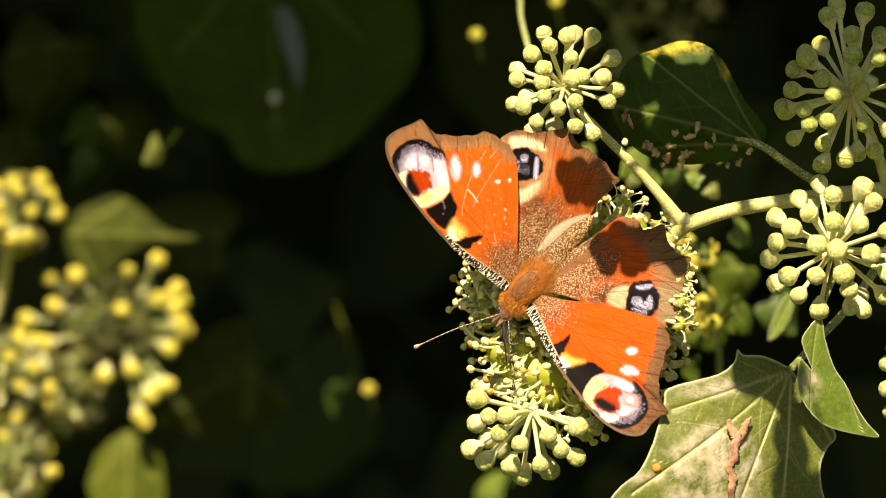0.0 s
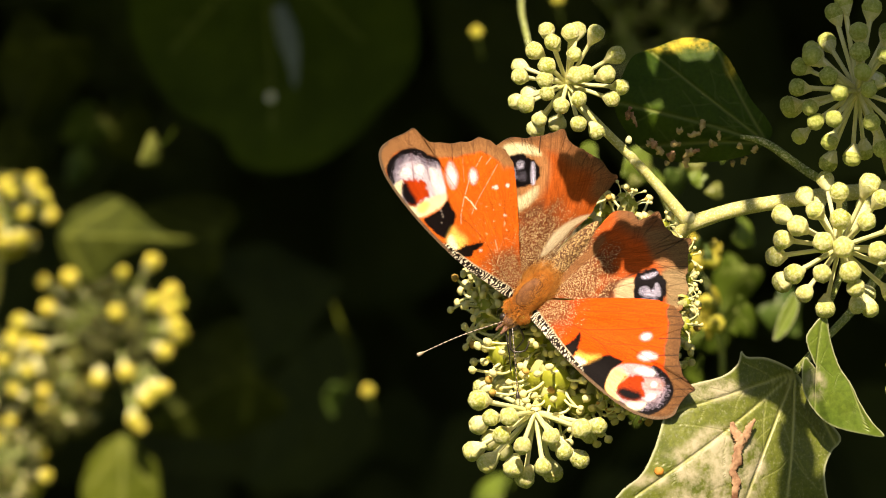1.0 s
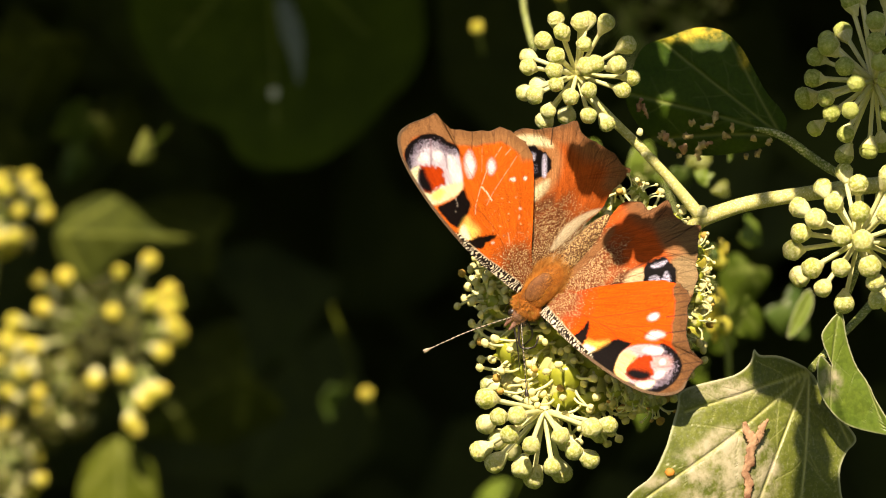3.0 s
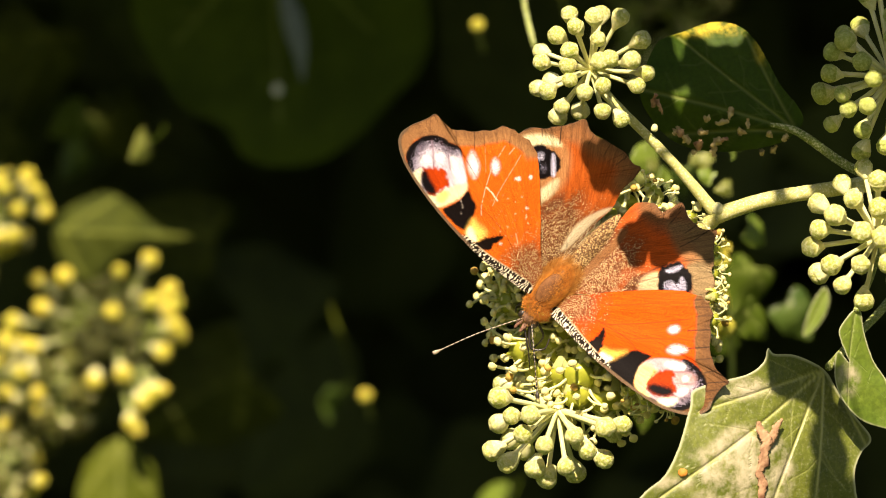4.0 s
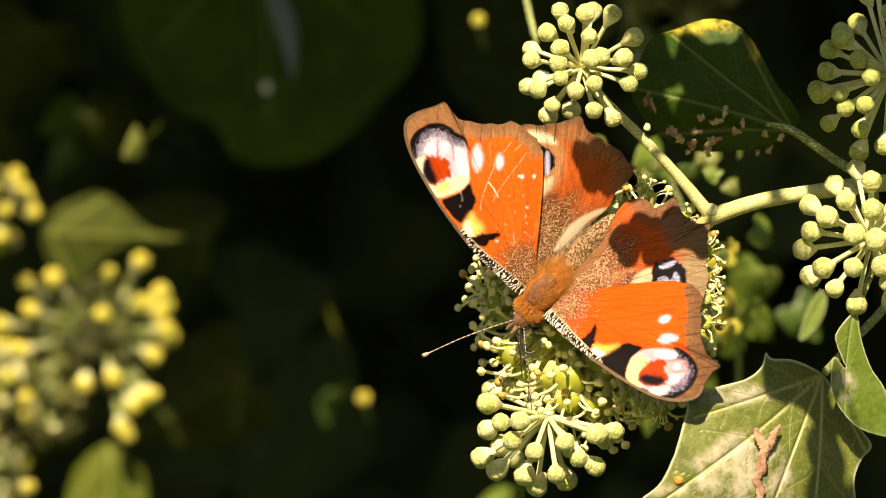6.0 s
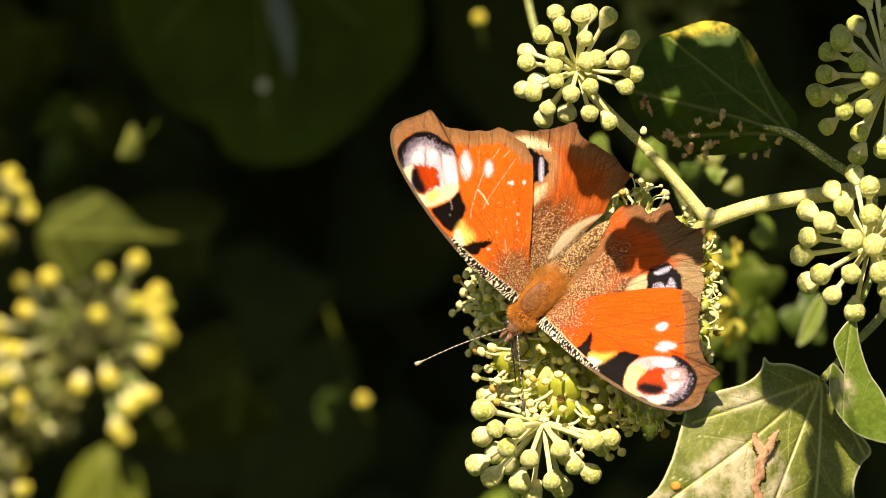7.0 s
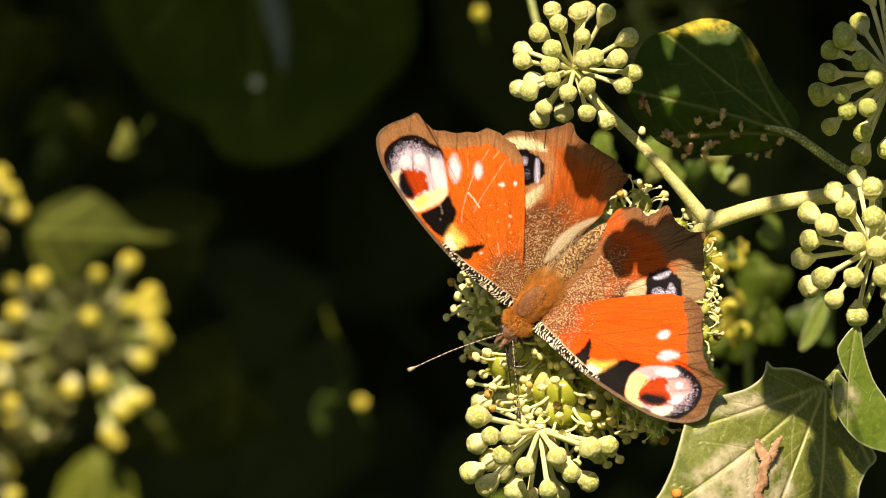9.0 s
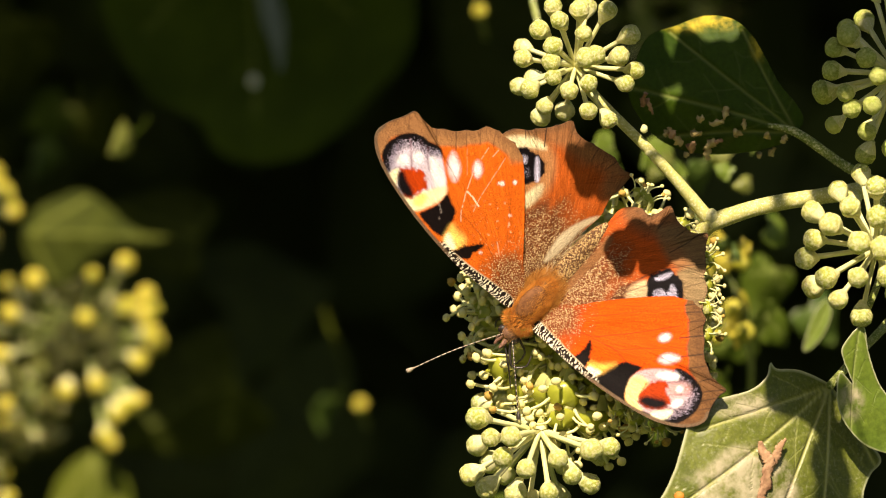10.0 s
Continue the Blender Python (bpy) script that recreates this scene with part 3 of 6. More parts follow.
            col = lay(col, patch(P, [tuple(mid + 0.62 * (np.array(q) - mid)) for q in pts], 0.6), white)
        for c, r in (((12.1, 12.0), 0.34), ((10.8, 13.3), 0.3), ((8.2, 9.4), 0.2), ((7.7, 2.8), 0.2), ((12.5, 11.7), 0.18)):
            col = lay(col, edge(round_spot(P, c, r), 0.25) * 0.9, (0.92, 0.82, 0.78))
        for pts, half, k in (([(15.0, 7.9), (13.8, 7.8), (12.3, 7.4)], 0.13, 0.9), ([(16.2, 10.2), (15.0, 7.4), (13.8, 5.2), (12.9, 4.2)], 0.09, 0.5), ([(14.2, 14.9), (13.6, 11.2), (13.1, 8.5), (12.5, 6.4)], 0.07, 0.4), ([(17.0, 14.4), (16.7, 12.6)], 0.08, 0.4),
                             ([(15.7, 15.3), (15.7, 13.9)], 0.08, 0.5), ([(19.3, 12.4), (16.7, 9.6)], 0.05, 0.25), ([(6.8, 5.4), (5.5, 4.4)], 0.1, 0.4)):
            col = lay(col, line_mask(Q, pts, half) * k * (fog(Q, 0.35, 11) > 0.25), (0.92, 0.62, 0.45))
        for pts, k in (([(17.2, 6.0), (14.5, 4.8), (12.0, 5.0), (8.5, 4.5), (4.6, 3.1), (1.0, 1.7)], 0.55), ([(11.2, 13.3), (8.3, 9.4), (5.8, 6.3), (1.4, 2.1)], 0.35), ([(11.6, 8.1), (8.3, 4.7)], 0.25)):
            col = lay(col, line_mask(Q, pts, 0.07) * k, (0.30, 0.06, 0.01))
        ends = (([(28.7, 10.4), (27.1, 8.4)], 0.3), ([(24.4, 11.4), (22.6, 9.5)], 0.4), ([(22.2, 13.2), (20.4, 11.2)], 0.6), ([(21.1, 14.2), (19.5, 12.5)], 0.4), ([(19.7, 15.6), (18.1, 13.9)], 0.4), ([(17.8, 16.9), (16.7, 15.1)], 0.35))
        col = lay(col, (fog(P, 0.3, 13) > 0.9) * patch(P, [(12.9, 6.5), (9.2, 10.8), (3.0, 5.5), (7.0, 3.2)], 2.0) * 0.6, (0.88, 0.55, 0.35))
    else:
        # left wing overlaid with a deeper red for the weaker light it gets
        col = lay(col, np.full(len(P), 0.75), (0.72, 0.066, 0.004))
        col = lay(col, edge(margin - w, 0.7), (0.19, 0.085, 0.032))
        col = lay(col, edge(margin - w * 0.5, 1.4) * 0.7, (0.13, 0.060, 0.026))
        col = lay(col, edge(margin - 0.14, 0.2) * 0.75, (0.06, 0.035, 0.02))
        col = lay(col, patch(P, [(20.8, 8.2), (22.7, 8.9), (24.5, 8.8), (26.3, 8.1), (27.0, 6.9), (27.3, 5.5), (27.0, 3.8), (26.2, 2.3), (24.8, 1.4), (22.7, 0.7), (20.3, 0.2), (18.9, -0.0), (20.4, 3.1), (22.2, 5.5)], 0.3), BLACK)
        pm, near = fan_grit(P, [(17.1, 1.6), (16.4, 2.9), (16.6, 4.2), (17.4, 5.4), (18.9, 6.7), (20.6, 7.8), (22.3, 8.6), (23.2, 8.3), (24.4, 8.2), (25.7, 7.9), (26.5, 7.0), (26.6, 6.0), (26.8, 4.9), (26.2, 3.5), (25.5, 2.5), (24.1, 1.6), (22.8, 1.2), (21.4, 0.9), (19.9, 0.3), (18.6, 0.3)],
                            [(21.7, 8.5), (23.3, 8.3), (24.5, 8.2), (25.9, 7.9), (26.5, 7.0), (26.6, 5.9), (26.8, 4.8), (26.2, 3.4), (25.4, 2.3)], rng, 9, 2.4)
        far = np.clip(0.1 + near * 0.9, 0, 1)[:, None]
        col = col * (1 - pm[:, None]) + (far * np.array((0.40, 0.34, 0.48)) + (1 - far) * np.array((0.56, 0.38, 0.40))) * pm[:, None]
        col = lay(col, patch(P, [(21.5, 6.0), (22.7, 7.3), (24.3, 7.7), (24.9, 6.5), (23.8, 5.5), (22.8, 4.9)], 1.0) * 0.55, (0.62, 0.30, 0.26))
        for pts, k in (([(19.1, 5.8), (20.0, 7.0), (21.7, 7.9), (22.1, 7.2), (20.5, 6.0)], 0.9), ([(22.9, 6.0), (22.9, 6.7), (23.7, 6.7), (23.6, 6.1)], 0.95), ([(23.9, 3.9), (23.8, 4.9), (24.7, 5.5), (24.9, 4.7), (24.6, 3.9)], 0.9)):
            col = lay(col, patch(P, pts, 0.6) * k, (0.96, 0.93, 0.94))
        for pts, k in (([(21.2, 5.9), (23.1, 7.7)], 0.6), ([(22.7, 5.0), (25.3, 7.0)], 0.6), ([(23.6, 3.3), (25.8, 4.8)], 0.45), ([(19.1, 4.5), (21.8, 6.5)], 0.4)):
            col = lay(col, line_mask(P, pts, 0.08, 0.22) * k, maroon)
        col = lay(col, patch(P, [(17.1, 1.5), (16.5, 3.0), (17.1, 4.2), (18.4, 4.4), (19.2, 4.2), (19.2, 2.7), (19.7, 1.2), (21.0, 0.8), (19.6, 0.1), (18.4, 0.2)], 0.7), (0.92, 0.70, 0.26))
        col = lay(col, patch(P, [(22.5, 1.1), (22.8, 2.0), (23.6, 2.8), (24.6, 3.4), (24.7, 2.3), (24.0, 1.4)], 0.6), (0.93, 0.86, 0.56))
        pupil = polygon_distance(P, smooth_line([(18.9, 3.7), (19.4, 4.8), (20.6, 5.9), (21.5, 5.9), (21.8, 5.0), (23.0, 4.6), (23.6, 3.7), (22.8, 2.3), (21.4, 1.5), (19.8, 1.3), (19.2, 2.3)], 55, closed=True)) + 0.5 * (fog(P, 0.4, 12) - 0.5)
        col = lay(col, edge(pupil, 0.5), (0.40, 0.040, 0.006))
        col = lay(col, patch(P, [(19.8, 1.5), (20.0, 2.6), (21.5, 3.4), (22.7, 3.9), (23.4, 3.4), (22.6, 2.2), (21.1, 1.5)], 0.9) * edge(pupil - 0.3, 0.5), BLACK)
        col = lay(col, patch(P, [(11.7, -0.2), (12.4, 0.8), (13.0, 2.6), (14.2, 4.4), (15.4, 4.9), (16.8, 5.4), (16.6, 4.3), (16.4, 3.2), (16.9, 1.9), (17.7, 0.7), (18.9, -0.1), (17.8, -0.7), (15.7, -0.9), (13.8, -0.9)], 0.3), (0.006, 0.004, 0.004))
        col = lay(col, patch(P, [(14.1, -0.8), (15.9, -0.5), (18.9, -0.1), (22.7, 0.7), (25.3, 1.5), (22.8, 0.5), (18.6, -0.3), (15.6, -0.8)], 0.3) * 0.8, (0.10, 0.07, 0.06))
        col = lay(col, patch(P, [(9.9, 1.2), (11.4, 1.9), (13.3, 3.5), (13.0, 2.3), (12.4, 0.8), (11.0, 0.4)], 1.2) * 0.9, (0.95, 0.48, 0.09))
        col = lay(col, patch(P, [(10.4, 0.7), (11.3, 1.0), (12.5, 1.2), (12.0, -0.2), (10.8, -0.4)], 0.6), (0.94, 0.84, 0.56))
        col = lay(col, edge(polygon_distance(P, smooth_line([(8.1, 3.6), (9.2, 2.6), (9.9, 1.2), (10.2, -0.1), (8.9, -0.1), (7.7, 0.1), (8.0, 1.6), (8.0, 2.6)], 40, closed=True)) + 0.4 * (fog(P, 0.35, 18) - 0.5), 0.4), (0.008, 0.004, 0.003))
        for pts in ([(15.8, 9.9), (15.7, 10.6), (16.4, 11.4), (17.1, 11.3), (17.2, 10.7), (16.6, 9.9)], [(18.1, 7.5), (17.9, 8.3), (18.6, 9.3), (20.2, 9.9), (20.4, 9.2), (19.4, 7.9)]):
            col = lay(col, patch(P, pts, 0.7) * (rng.rand(len(P)) > 0.3), (0.84, 0.64, 0.70))
            mid = np.mean(pts, axis=0)
            col = lay(col, patch(P, [tuple(mid + 0.6 * (np.array(q) - mid)) for q in pts], 0.5), white)
        for pts, k in (([(3.3, 3.2), (5.8, 3.5), (8.0, 4.3), (11.7, 7.7), (14.0, 10.0), (17.1, 13.3)], 0.6), ([(8.2, 4.1), (10.6, 4.6), (12.3, 4.9), (14.4, 4.5)], 0.6), ([(12.2, 5.0), (15.8, 8.1), (19.8, 11.3)], 0.45), ([(2.8, 5.0), (6.6, 7.0), (10.9, 11.0)], 0.35), ([(10.9, 11.0), (15.2, 14.8)], 0.2)):
            col = lay(col, line_mask(Q, pts, 0.07) * k, (0.22, 0.035, 0.008))
        ends = (([(15.6, 15.9), (17.4, 17.8)], 0.6), ([(16.4, 15.2), (18.5, 17.0)], 0.7), ([(17.6, 14.3), (19.4, 16.1)], 0.6), ([(18.2, 11.9), (20.8, 14.4)], 0.9), ([(20.3, 10.0), (22.8, 12.5)], 0.9), ([(22.5, 9.6), (24.3, 11.4)], 0.7), ([(24.9, 9.0), (26.5, 11.1)], 0.7), ([(26.3, 8.2), (28.5, 10.3)], 0.7),
                ([(27.0, 7.1), (28.3, 8.6)], 0.6), ([(27.5, 5.8), (28.7, 7.2)], 0.5))
    for pts, k in ends:
        col = lay(col, line_mask(Q, pts, 0.09, 0.14) * k, (0.035, 0.02, 0.015))
    row = fog(np.stack([np.arctan2(Q[:, 1] + 2.0, Q[:, 0] + 6.0) * 130, np.hypot(Q[:, 0], Q[:, 1]) * 0.5], 1), 1.0, 31)
    col = col * (0.84 + 0.32 * row)[:, None]
    # barred leading edge: wavering black and white cross bars, paler towards the root
    d = line_distance(Q, out[2:84:2])
    run = Q @ np.array([0.995, 0.05])
    bars = np.sin(run * 2 * math.pi / 0.52 + 9.0 * (fog(Q, 0.7, 4) - 0.5) + d * 2.2) + 2.2 * (fog(Q, 0.24, 14) - 0.5)
    strip = edge(d - 1.75 + 0.07 * run, 0.25) * edge(run - 13.0, 1.2)
    bar_col = np.where((bars > 0.38)[:, None], np.array([[0.80, 0.70, 0.54]]), np.array([[0.018, 0.012, 0.010]]))
    col = col * (1 - strip[:, None]) + bar_col * strip[:, None]
    col = lay(col, edge(np.abs(d - 1.75 + 0.07 * run) - 0.1, 0.15) * edge(run - 10.0, 2.0) * 0.8, (0.62, 0.46, 0.30))
    col = lay(col, edge(d - 0.45, 0.3) * edge(11.0 - run, 3.0), (0.16, 0.10, 0.06))
    # dusted root
    root = np.hypot(P[:, 0] - 1.0, P[:, 1] - 3.0)
    dust = edge(root - 4.0 - 3.0 * (fog(P, 1.2, 8) - 0.5), 7.0) * (1 - strip)
    col = lay(col, np.clip(dust * 1.2, 0, 1) * 0.9, (0.12, 0.036, 0.011))
    return np.column_stack([np.clip(col * (0.84 + 0.32 * rng.rand(len(P)))[:, None], 0.003, 0.97), dust])


def paint_hindwing(Q, right, seed):
    rng = np.random.RandomState(seed)
    P = Q + (rng.rand(*Q.shape) - 0.5) * 0.24
    out = smooth_line(HINDWING if right else LEFT_HINDWING, 230, closed=True)
    margin = line_distance(Q, out[50:165:2])
    col = np.tile(np.array((0.50, 0.100, 0.016) if right else (0.58, 0.095, 0.012)), (len(P), 1))
    col = lay(col, 0.5 * fog(P, 2.0, 2), (0.33, 0.065, 0.012))
    border = 3.0 + 1.4 * (fog(P, 2.5, 3) - 0.5)
    # right border painted lighter than the left, after the light on each wing
    col = lay(col, edge(margin - border, 2.6) * 0.85, (0.30, 0.135, 0.055) if right else (0.17, 0.09, 0.038))
    col = lay(col, edge(margin - 0.9, 1.3) * 0.7, (0.17, 0.085, 0.042))
    col = lay(col, edge(margin - 0.15, 0.25) * 0.8, (0.04, 0.025, 0.018))
    if right:
        col = lay(col, patch(P, [(16.7, 10.0), (16.0, 12.9), (14.2, 14.5), (11.9, 15.4), (9.4, 15.4), (7.5, 13.7), (6.3, 11.1), (6.2, 9.0), (7.0, 6.2), (9.7, 4.4)], 1.6) * 0.6, (0.46, 0.27, 0.12))
        col = lay(col, patch(P, [(15.9, 12.3), (14.0, 14.3), (11.9, 15.2), (10.5, 14.9), (12.6, 13.4), (14.6, 11.4)], 0.9), (0.84, 0.72, 0.44))
        col = lay(col, patch(P, [(10.5, 5.8), (8.6, 7.9), (8.1, 9.7), (7.5, 10.9), (6.7, 9.6), (6.8, 7.5), (7.6, 5.7)], 0.9), (0.84, 0.72, 0.44))
        col = lay(col, patch(P, [(6.4, 5.6), (6.0, 8.1), (5.4, 10.1), (4.4, 8.5), (5.0, 5.8)], 1.2) * 0.7, (0.10, 0.04, 0.02))
        black = polygon_distance(P, smooth_line([(14.1, 10.1), (14.2, 11.5), (13.2, 12.8), (11.9, 13.4), (10.5, 13.6), (9.1, 13.2), (8.5, 12.6), (8.4, 11.5), (8.7, 10.3), (9.6, 9.0), (11.2, 8.1), (13.0, 8.7)], 60, closed=True)) + 0.4 * (fog(P, 0.4, 15) - 0.5)
        col = lay(col, edge(black, 0.35), BLACK)
        for pts, share in (([(10.7, 12.8), (10.3, 13.2), (8.3, 11.1), (8.7, 10.6)], 0.12), ([(12.7, 11.7), (12.0, 12.4), (11.3, 11.6), (12.0, 10.9)], 0.5), ([(13.2, 10.4), (12.0, 10.7), (10.9, 9.7), (11.8, 8.9)], 0.8), ([(11.4, 10.6), (10.7, 11.4), (9.7, 10.6), (10.4, 9.7)], 0.93)):
            col = lay(col, patch(P, pts, 0.4) * (rng.rand(len(P)) > share), (0.64, 0.60, 0.80))
        ends = (([(14.8, 15.1), (13.8, 14.1)], 0.7), ([(12.6, 17.3), (10.9, 15.0)], 0.9), ([(11.4, 18.7), (8.9, 15.1), (5.7, 11.1)], 0.3), ([(7.7, 19.4), (7.5, 17.8)], 0.5), ([(4.8, 20.0), (4.4, 17.9)], 0.5), ([(1.6, 20.4), (2.0, 18.2)], 0.5))
    else:
        col = lay(col, patch(P, [(4.2, 16.0), (6.1, 18.2), (10.0, 19.9), (14.1, 16.4), (11.4, 13.9), (8.3, 14.1)], 1.6) * 0.8, (0.22, 0.135, 0.06))
        col = lay(col, patch(P, [(11.0, 13.3), (12.0, 15.2), (14.3, 15.9), (15.9, 14.7), (17.5, 12.3), (15.8, 10.5), (13.4, 12.0)], 1.0) * 0.95, (0.28, 0.19, 0.095))
        col = lay(col, patch(P, [(6.7, 3.6), (6.2, 6.4), (6.9, 8.1), (8.0, 10.1), (7.8, 8.5), (7.6, 6.7), (8.5, 5.2)], 0.9) * 0.85, (0.055, 0.028, 0.018))
        col = lay(col, patch(P, [(7.5, 6.6), (7.6, 8.4), (8.7, 9.8), (10.3, 8.8), (10.8, 7.1), (8.8, 5.7)], 0.8) * 0.85, (0.62, 0.48, 0.28))
        black = polygon_distance(P, smooth_line([(8.4, 10.4), (8.8, 11.5), (9.5, 12.9), (10.9, 13.2), (12.1, 13.1), (13.4, 12.3), (14.3, 11.2), (14.4, 9.5), (13.0, 7.9), (11.5, 7.4), (9.6, 8.8)], 55, closed=True)) + 0.4 * (fog(P, 0.4, 15) - 0.5)
        col = lay(col, edge(black, 0.35), BLACK)
        for pts, share in (([(9.2, 10.7), (9.8, 12.1), (10.5, 13.1), (10.7, 12.2), (10.0, 11.0)], 0.4), ([(10.4, 9.3), (11.0, 10.3), (12.0, 10.5), (11.7, 11.8), (13.0, 11.5), (13.6, 10.6), (12.6, 9.5), (11.1, 8.7)], 0.5), ([(11.6, 8.4), (13.4, 10.0), (13.8, 9.2), (12.6, 8.0)], 0.75)):
            col = lay(col, patch(P, pts, 0.4) * (rng.rand(len(P)) > share), (0.64, 0.60, 0.80))
        ends = (([(7.7, 9.6), (9.2, 12.6), (11.7, 15.5), (13.2, 17.0)], 0.6), ([(8.2, 14.8), (9.1, 17.4), (9.6, 19.9)], 0.7), ([(4.5, 16.3), (4.3, 18.8)], 0.5), ([(7.3, 17.0), (7.6, 18.9)], 0.5), ([(13.4, 12.7), (15.2, 15.2)], 0.4), ([(7.1, 6.1), (9.1, 9.3)], 0.5), ([(15.7, 11.8), (16.7, 13.4)], 0.4))
    root = np.hypot(P[:, 0] - 0.5, P[:, 1] - 4.0)
    inner = line_distance(Q, [(-1.1, -0.6), (-0.8, 5.0), (-1.6, 8.4)])
    dust = np.maximum(edge(root - 6.2 - 3.0 * (fog(P, 1.2, 8) - 0.5), 8.0), edge(inner - 1.6, 2.0) * 0.9)
    col = lay(col, np.clip(dust * 1.15, 0, 1) * 0.9, (0.11, 0.034, 0.011))
    col = lay(col, edge(inner - 2.0, 2.5) * 0.8, (0.10, 0.042, 0.017))
    row = fog(np.stack([np.arctan2(Q[:, 1] + 2.0, Q[:, 0] + 6.0) * 150, np.hypot(Q[:, 0], Q[:, 1]) * 0.5], 1), 1.0, 32)
    col = col * (0.76 + 0.48 * row)[:, None]
    # smooth fold along the body: right pale beside a painted shade strip, left brown
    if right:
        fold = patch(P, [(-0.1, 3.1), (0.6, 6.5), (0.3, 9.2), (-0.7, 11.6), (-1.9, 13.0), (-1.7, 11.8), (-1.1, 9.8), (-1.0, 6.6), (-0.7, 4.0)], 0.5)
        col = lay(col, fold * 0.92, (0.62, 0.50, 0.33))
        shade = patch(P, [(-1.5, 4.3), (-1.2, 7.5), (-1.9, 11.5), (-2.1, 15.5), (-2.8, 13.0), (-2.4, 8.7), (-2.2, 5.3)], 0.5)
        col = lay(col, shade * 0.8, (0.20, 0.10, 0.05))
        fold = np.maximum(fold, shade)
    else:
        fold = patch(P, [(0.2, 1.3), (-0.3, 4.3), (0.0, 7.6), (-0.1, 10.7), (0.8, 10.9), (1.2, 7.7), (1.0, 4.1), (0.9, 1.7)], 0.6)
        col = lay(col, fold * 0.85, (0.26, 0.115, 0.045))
    dust = dust * (1 - fold)
    for pts, k in ends:
        col = lay(col, line_mask(Q, pts, 0.09, 0.14) * k, (0.035, 0.02, 0.015))
    return np.column_stack([np.clip(col * (0.8 + 0.4 * rng.rand(len(P)))[:, None], 0.003, 0.95), dust])


def wing(name, outline, heart, side, colours, bow, parent, label, teeth):
    """A thin scaled sheet with a darker underside, hinged at its root; side 1 or -1."""
    n, rings = 760, 165
    P, F, rim = fan(outline, heart, n, rings, 0.07, 3, teeth)
    L, LF, lrim = fan(outline, heart, n, 5, 0.07, 3, teeth)

    def lift(Q):
        r = np.hypot(Q[:, 0], Q[:, 1])
        a = np.arctan2(Q[:, 1], Q[:, 0])
        folds = 0.10 * np.cos(a * 16.0) * np.clip(r / 12, 0, 1)
        return folds + bow * (Q[:, 0] / 28) ** 2 - 0.5 * np.clip((Q[:, 1] - 9) / 9, 0, 1) ** 2

    top = np.stack([side * P[:, 0], -P[:, 1], lift(P)], 1)
    low = np.stack([side * L[:, 0], -L[:, 1], lift(L) - 0.14], 1)
    k = len(top)
    faces = list(F) + [tuple(i + k for i in f[::-1]) for f in LF]
    slots = [0] * len(F) + [1] * len(LF)
    for i in range(n):
        j = (i + 1) % n
        faces.append((rim[i], lrim[i] + k, lrim[j] + k, rim[j]))
        slots.append(1)
    me = sheet(name, np.vstack([top, low]), faces, [M_WING, M_WINGBACK], True, slots)
    paint(me, "scales", np.vstack([colours(P), np.tile(np.array([[0.03, 0.02, 0.015, 0.0]]), (len(low), 1))]))
    return place(name, me, parent, label=label)


def fur(name, count, centre, radii, length, lean, mat, parent, seed, upper=-0.2, stand=0.3):
    """Fine tapering hairs over an oval body."""
    rng = np.random.RandomState(seed)
    V, F = [], []
    for _ in range(count):
        d = rng.normal(size=3)
        d /= np.linalg.norm(d)
        if d[2] < upper:
            d[2] = -d[2]
        root = np.asarray(centre) + d * radii * 0.93
        grow = d * (stand + 0.2 * rng.rand()) + np.asarray(lean) + rng.normal(size=3) * 0.22
        grow /= np.linalg.norm(grow)
        side = np.cross(grow, rng.normal(size=3))
        side = side / np.linalg.norm(side) * (0.017 + 0.013 * rng.rand())
        ln = length * (0.6 + 0.7 * rng.rand())
        mid = root + grow * ln * 0.55 + rng.normal(size=3) * 0.08
        tip = root + grow * ln + np.asarray(lean) * ln * 0.3
        k = len(V)
        V += [root - side, root + side, mid + side * 0.7, mid - side * 0.7, tip]
        F += [(k, k + 1, k + 2, k + 3), (k + 3, k + 2, k + 4)]
    return place(name, sheet(name, V, F, mat), parent)


def oval(centre, radii, sides=28, rings=18, bumpy=0.0, seed=0, taper=0.0):
    """Verts and faces of an oval body along y; taper thins its rear."""
    rng = np.random.RandomState(seed)
    V, F = [], []
    for j in range(rings + 1):
        f = math.pi * j / rings
        for k in range(sides):
            g = 2 * math.pi * k / sides
            q = math.sin(f) * (1 + bumpy * (rng.rand() - 0.5)) * (1 - taper * (0.5 - 0.5 * math.cos(f)))
            V.append((centre[0] + radii[0] * q * math.cos(g), centre[1] + radii[1] * math.cos(f), centre[2] + radii[2] * q * math.sin(g)))
    for j in range(rings):
        for k in range(sides):
            q = (k + 1) % sides
            F.append((j * sides + k, (j + 1) * sides + k, (j + 1) * sides + q, j * sides + q))
    return V, F


BODY_AT = (12.4, -1, -8.2)
AX = Vector((-0.7413, 0, 0.6712))
AY = Vector((-0.6712, 0, -0.7413))
BODY_TURN = Matrix((AX, AY, (0, -1, 0))).transposed()


def in_body(x, z, lift=0.0):
    """A place beside the body (millimetres in the plane of the wings) in the butterfly's own axes."""
    d = Vector((x - BODY_AT[0], 0, z - BODY_AT[2]))
    return (d.dot(AX), d.dot(AY), lift)


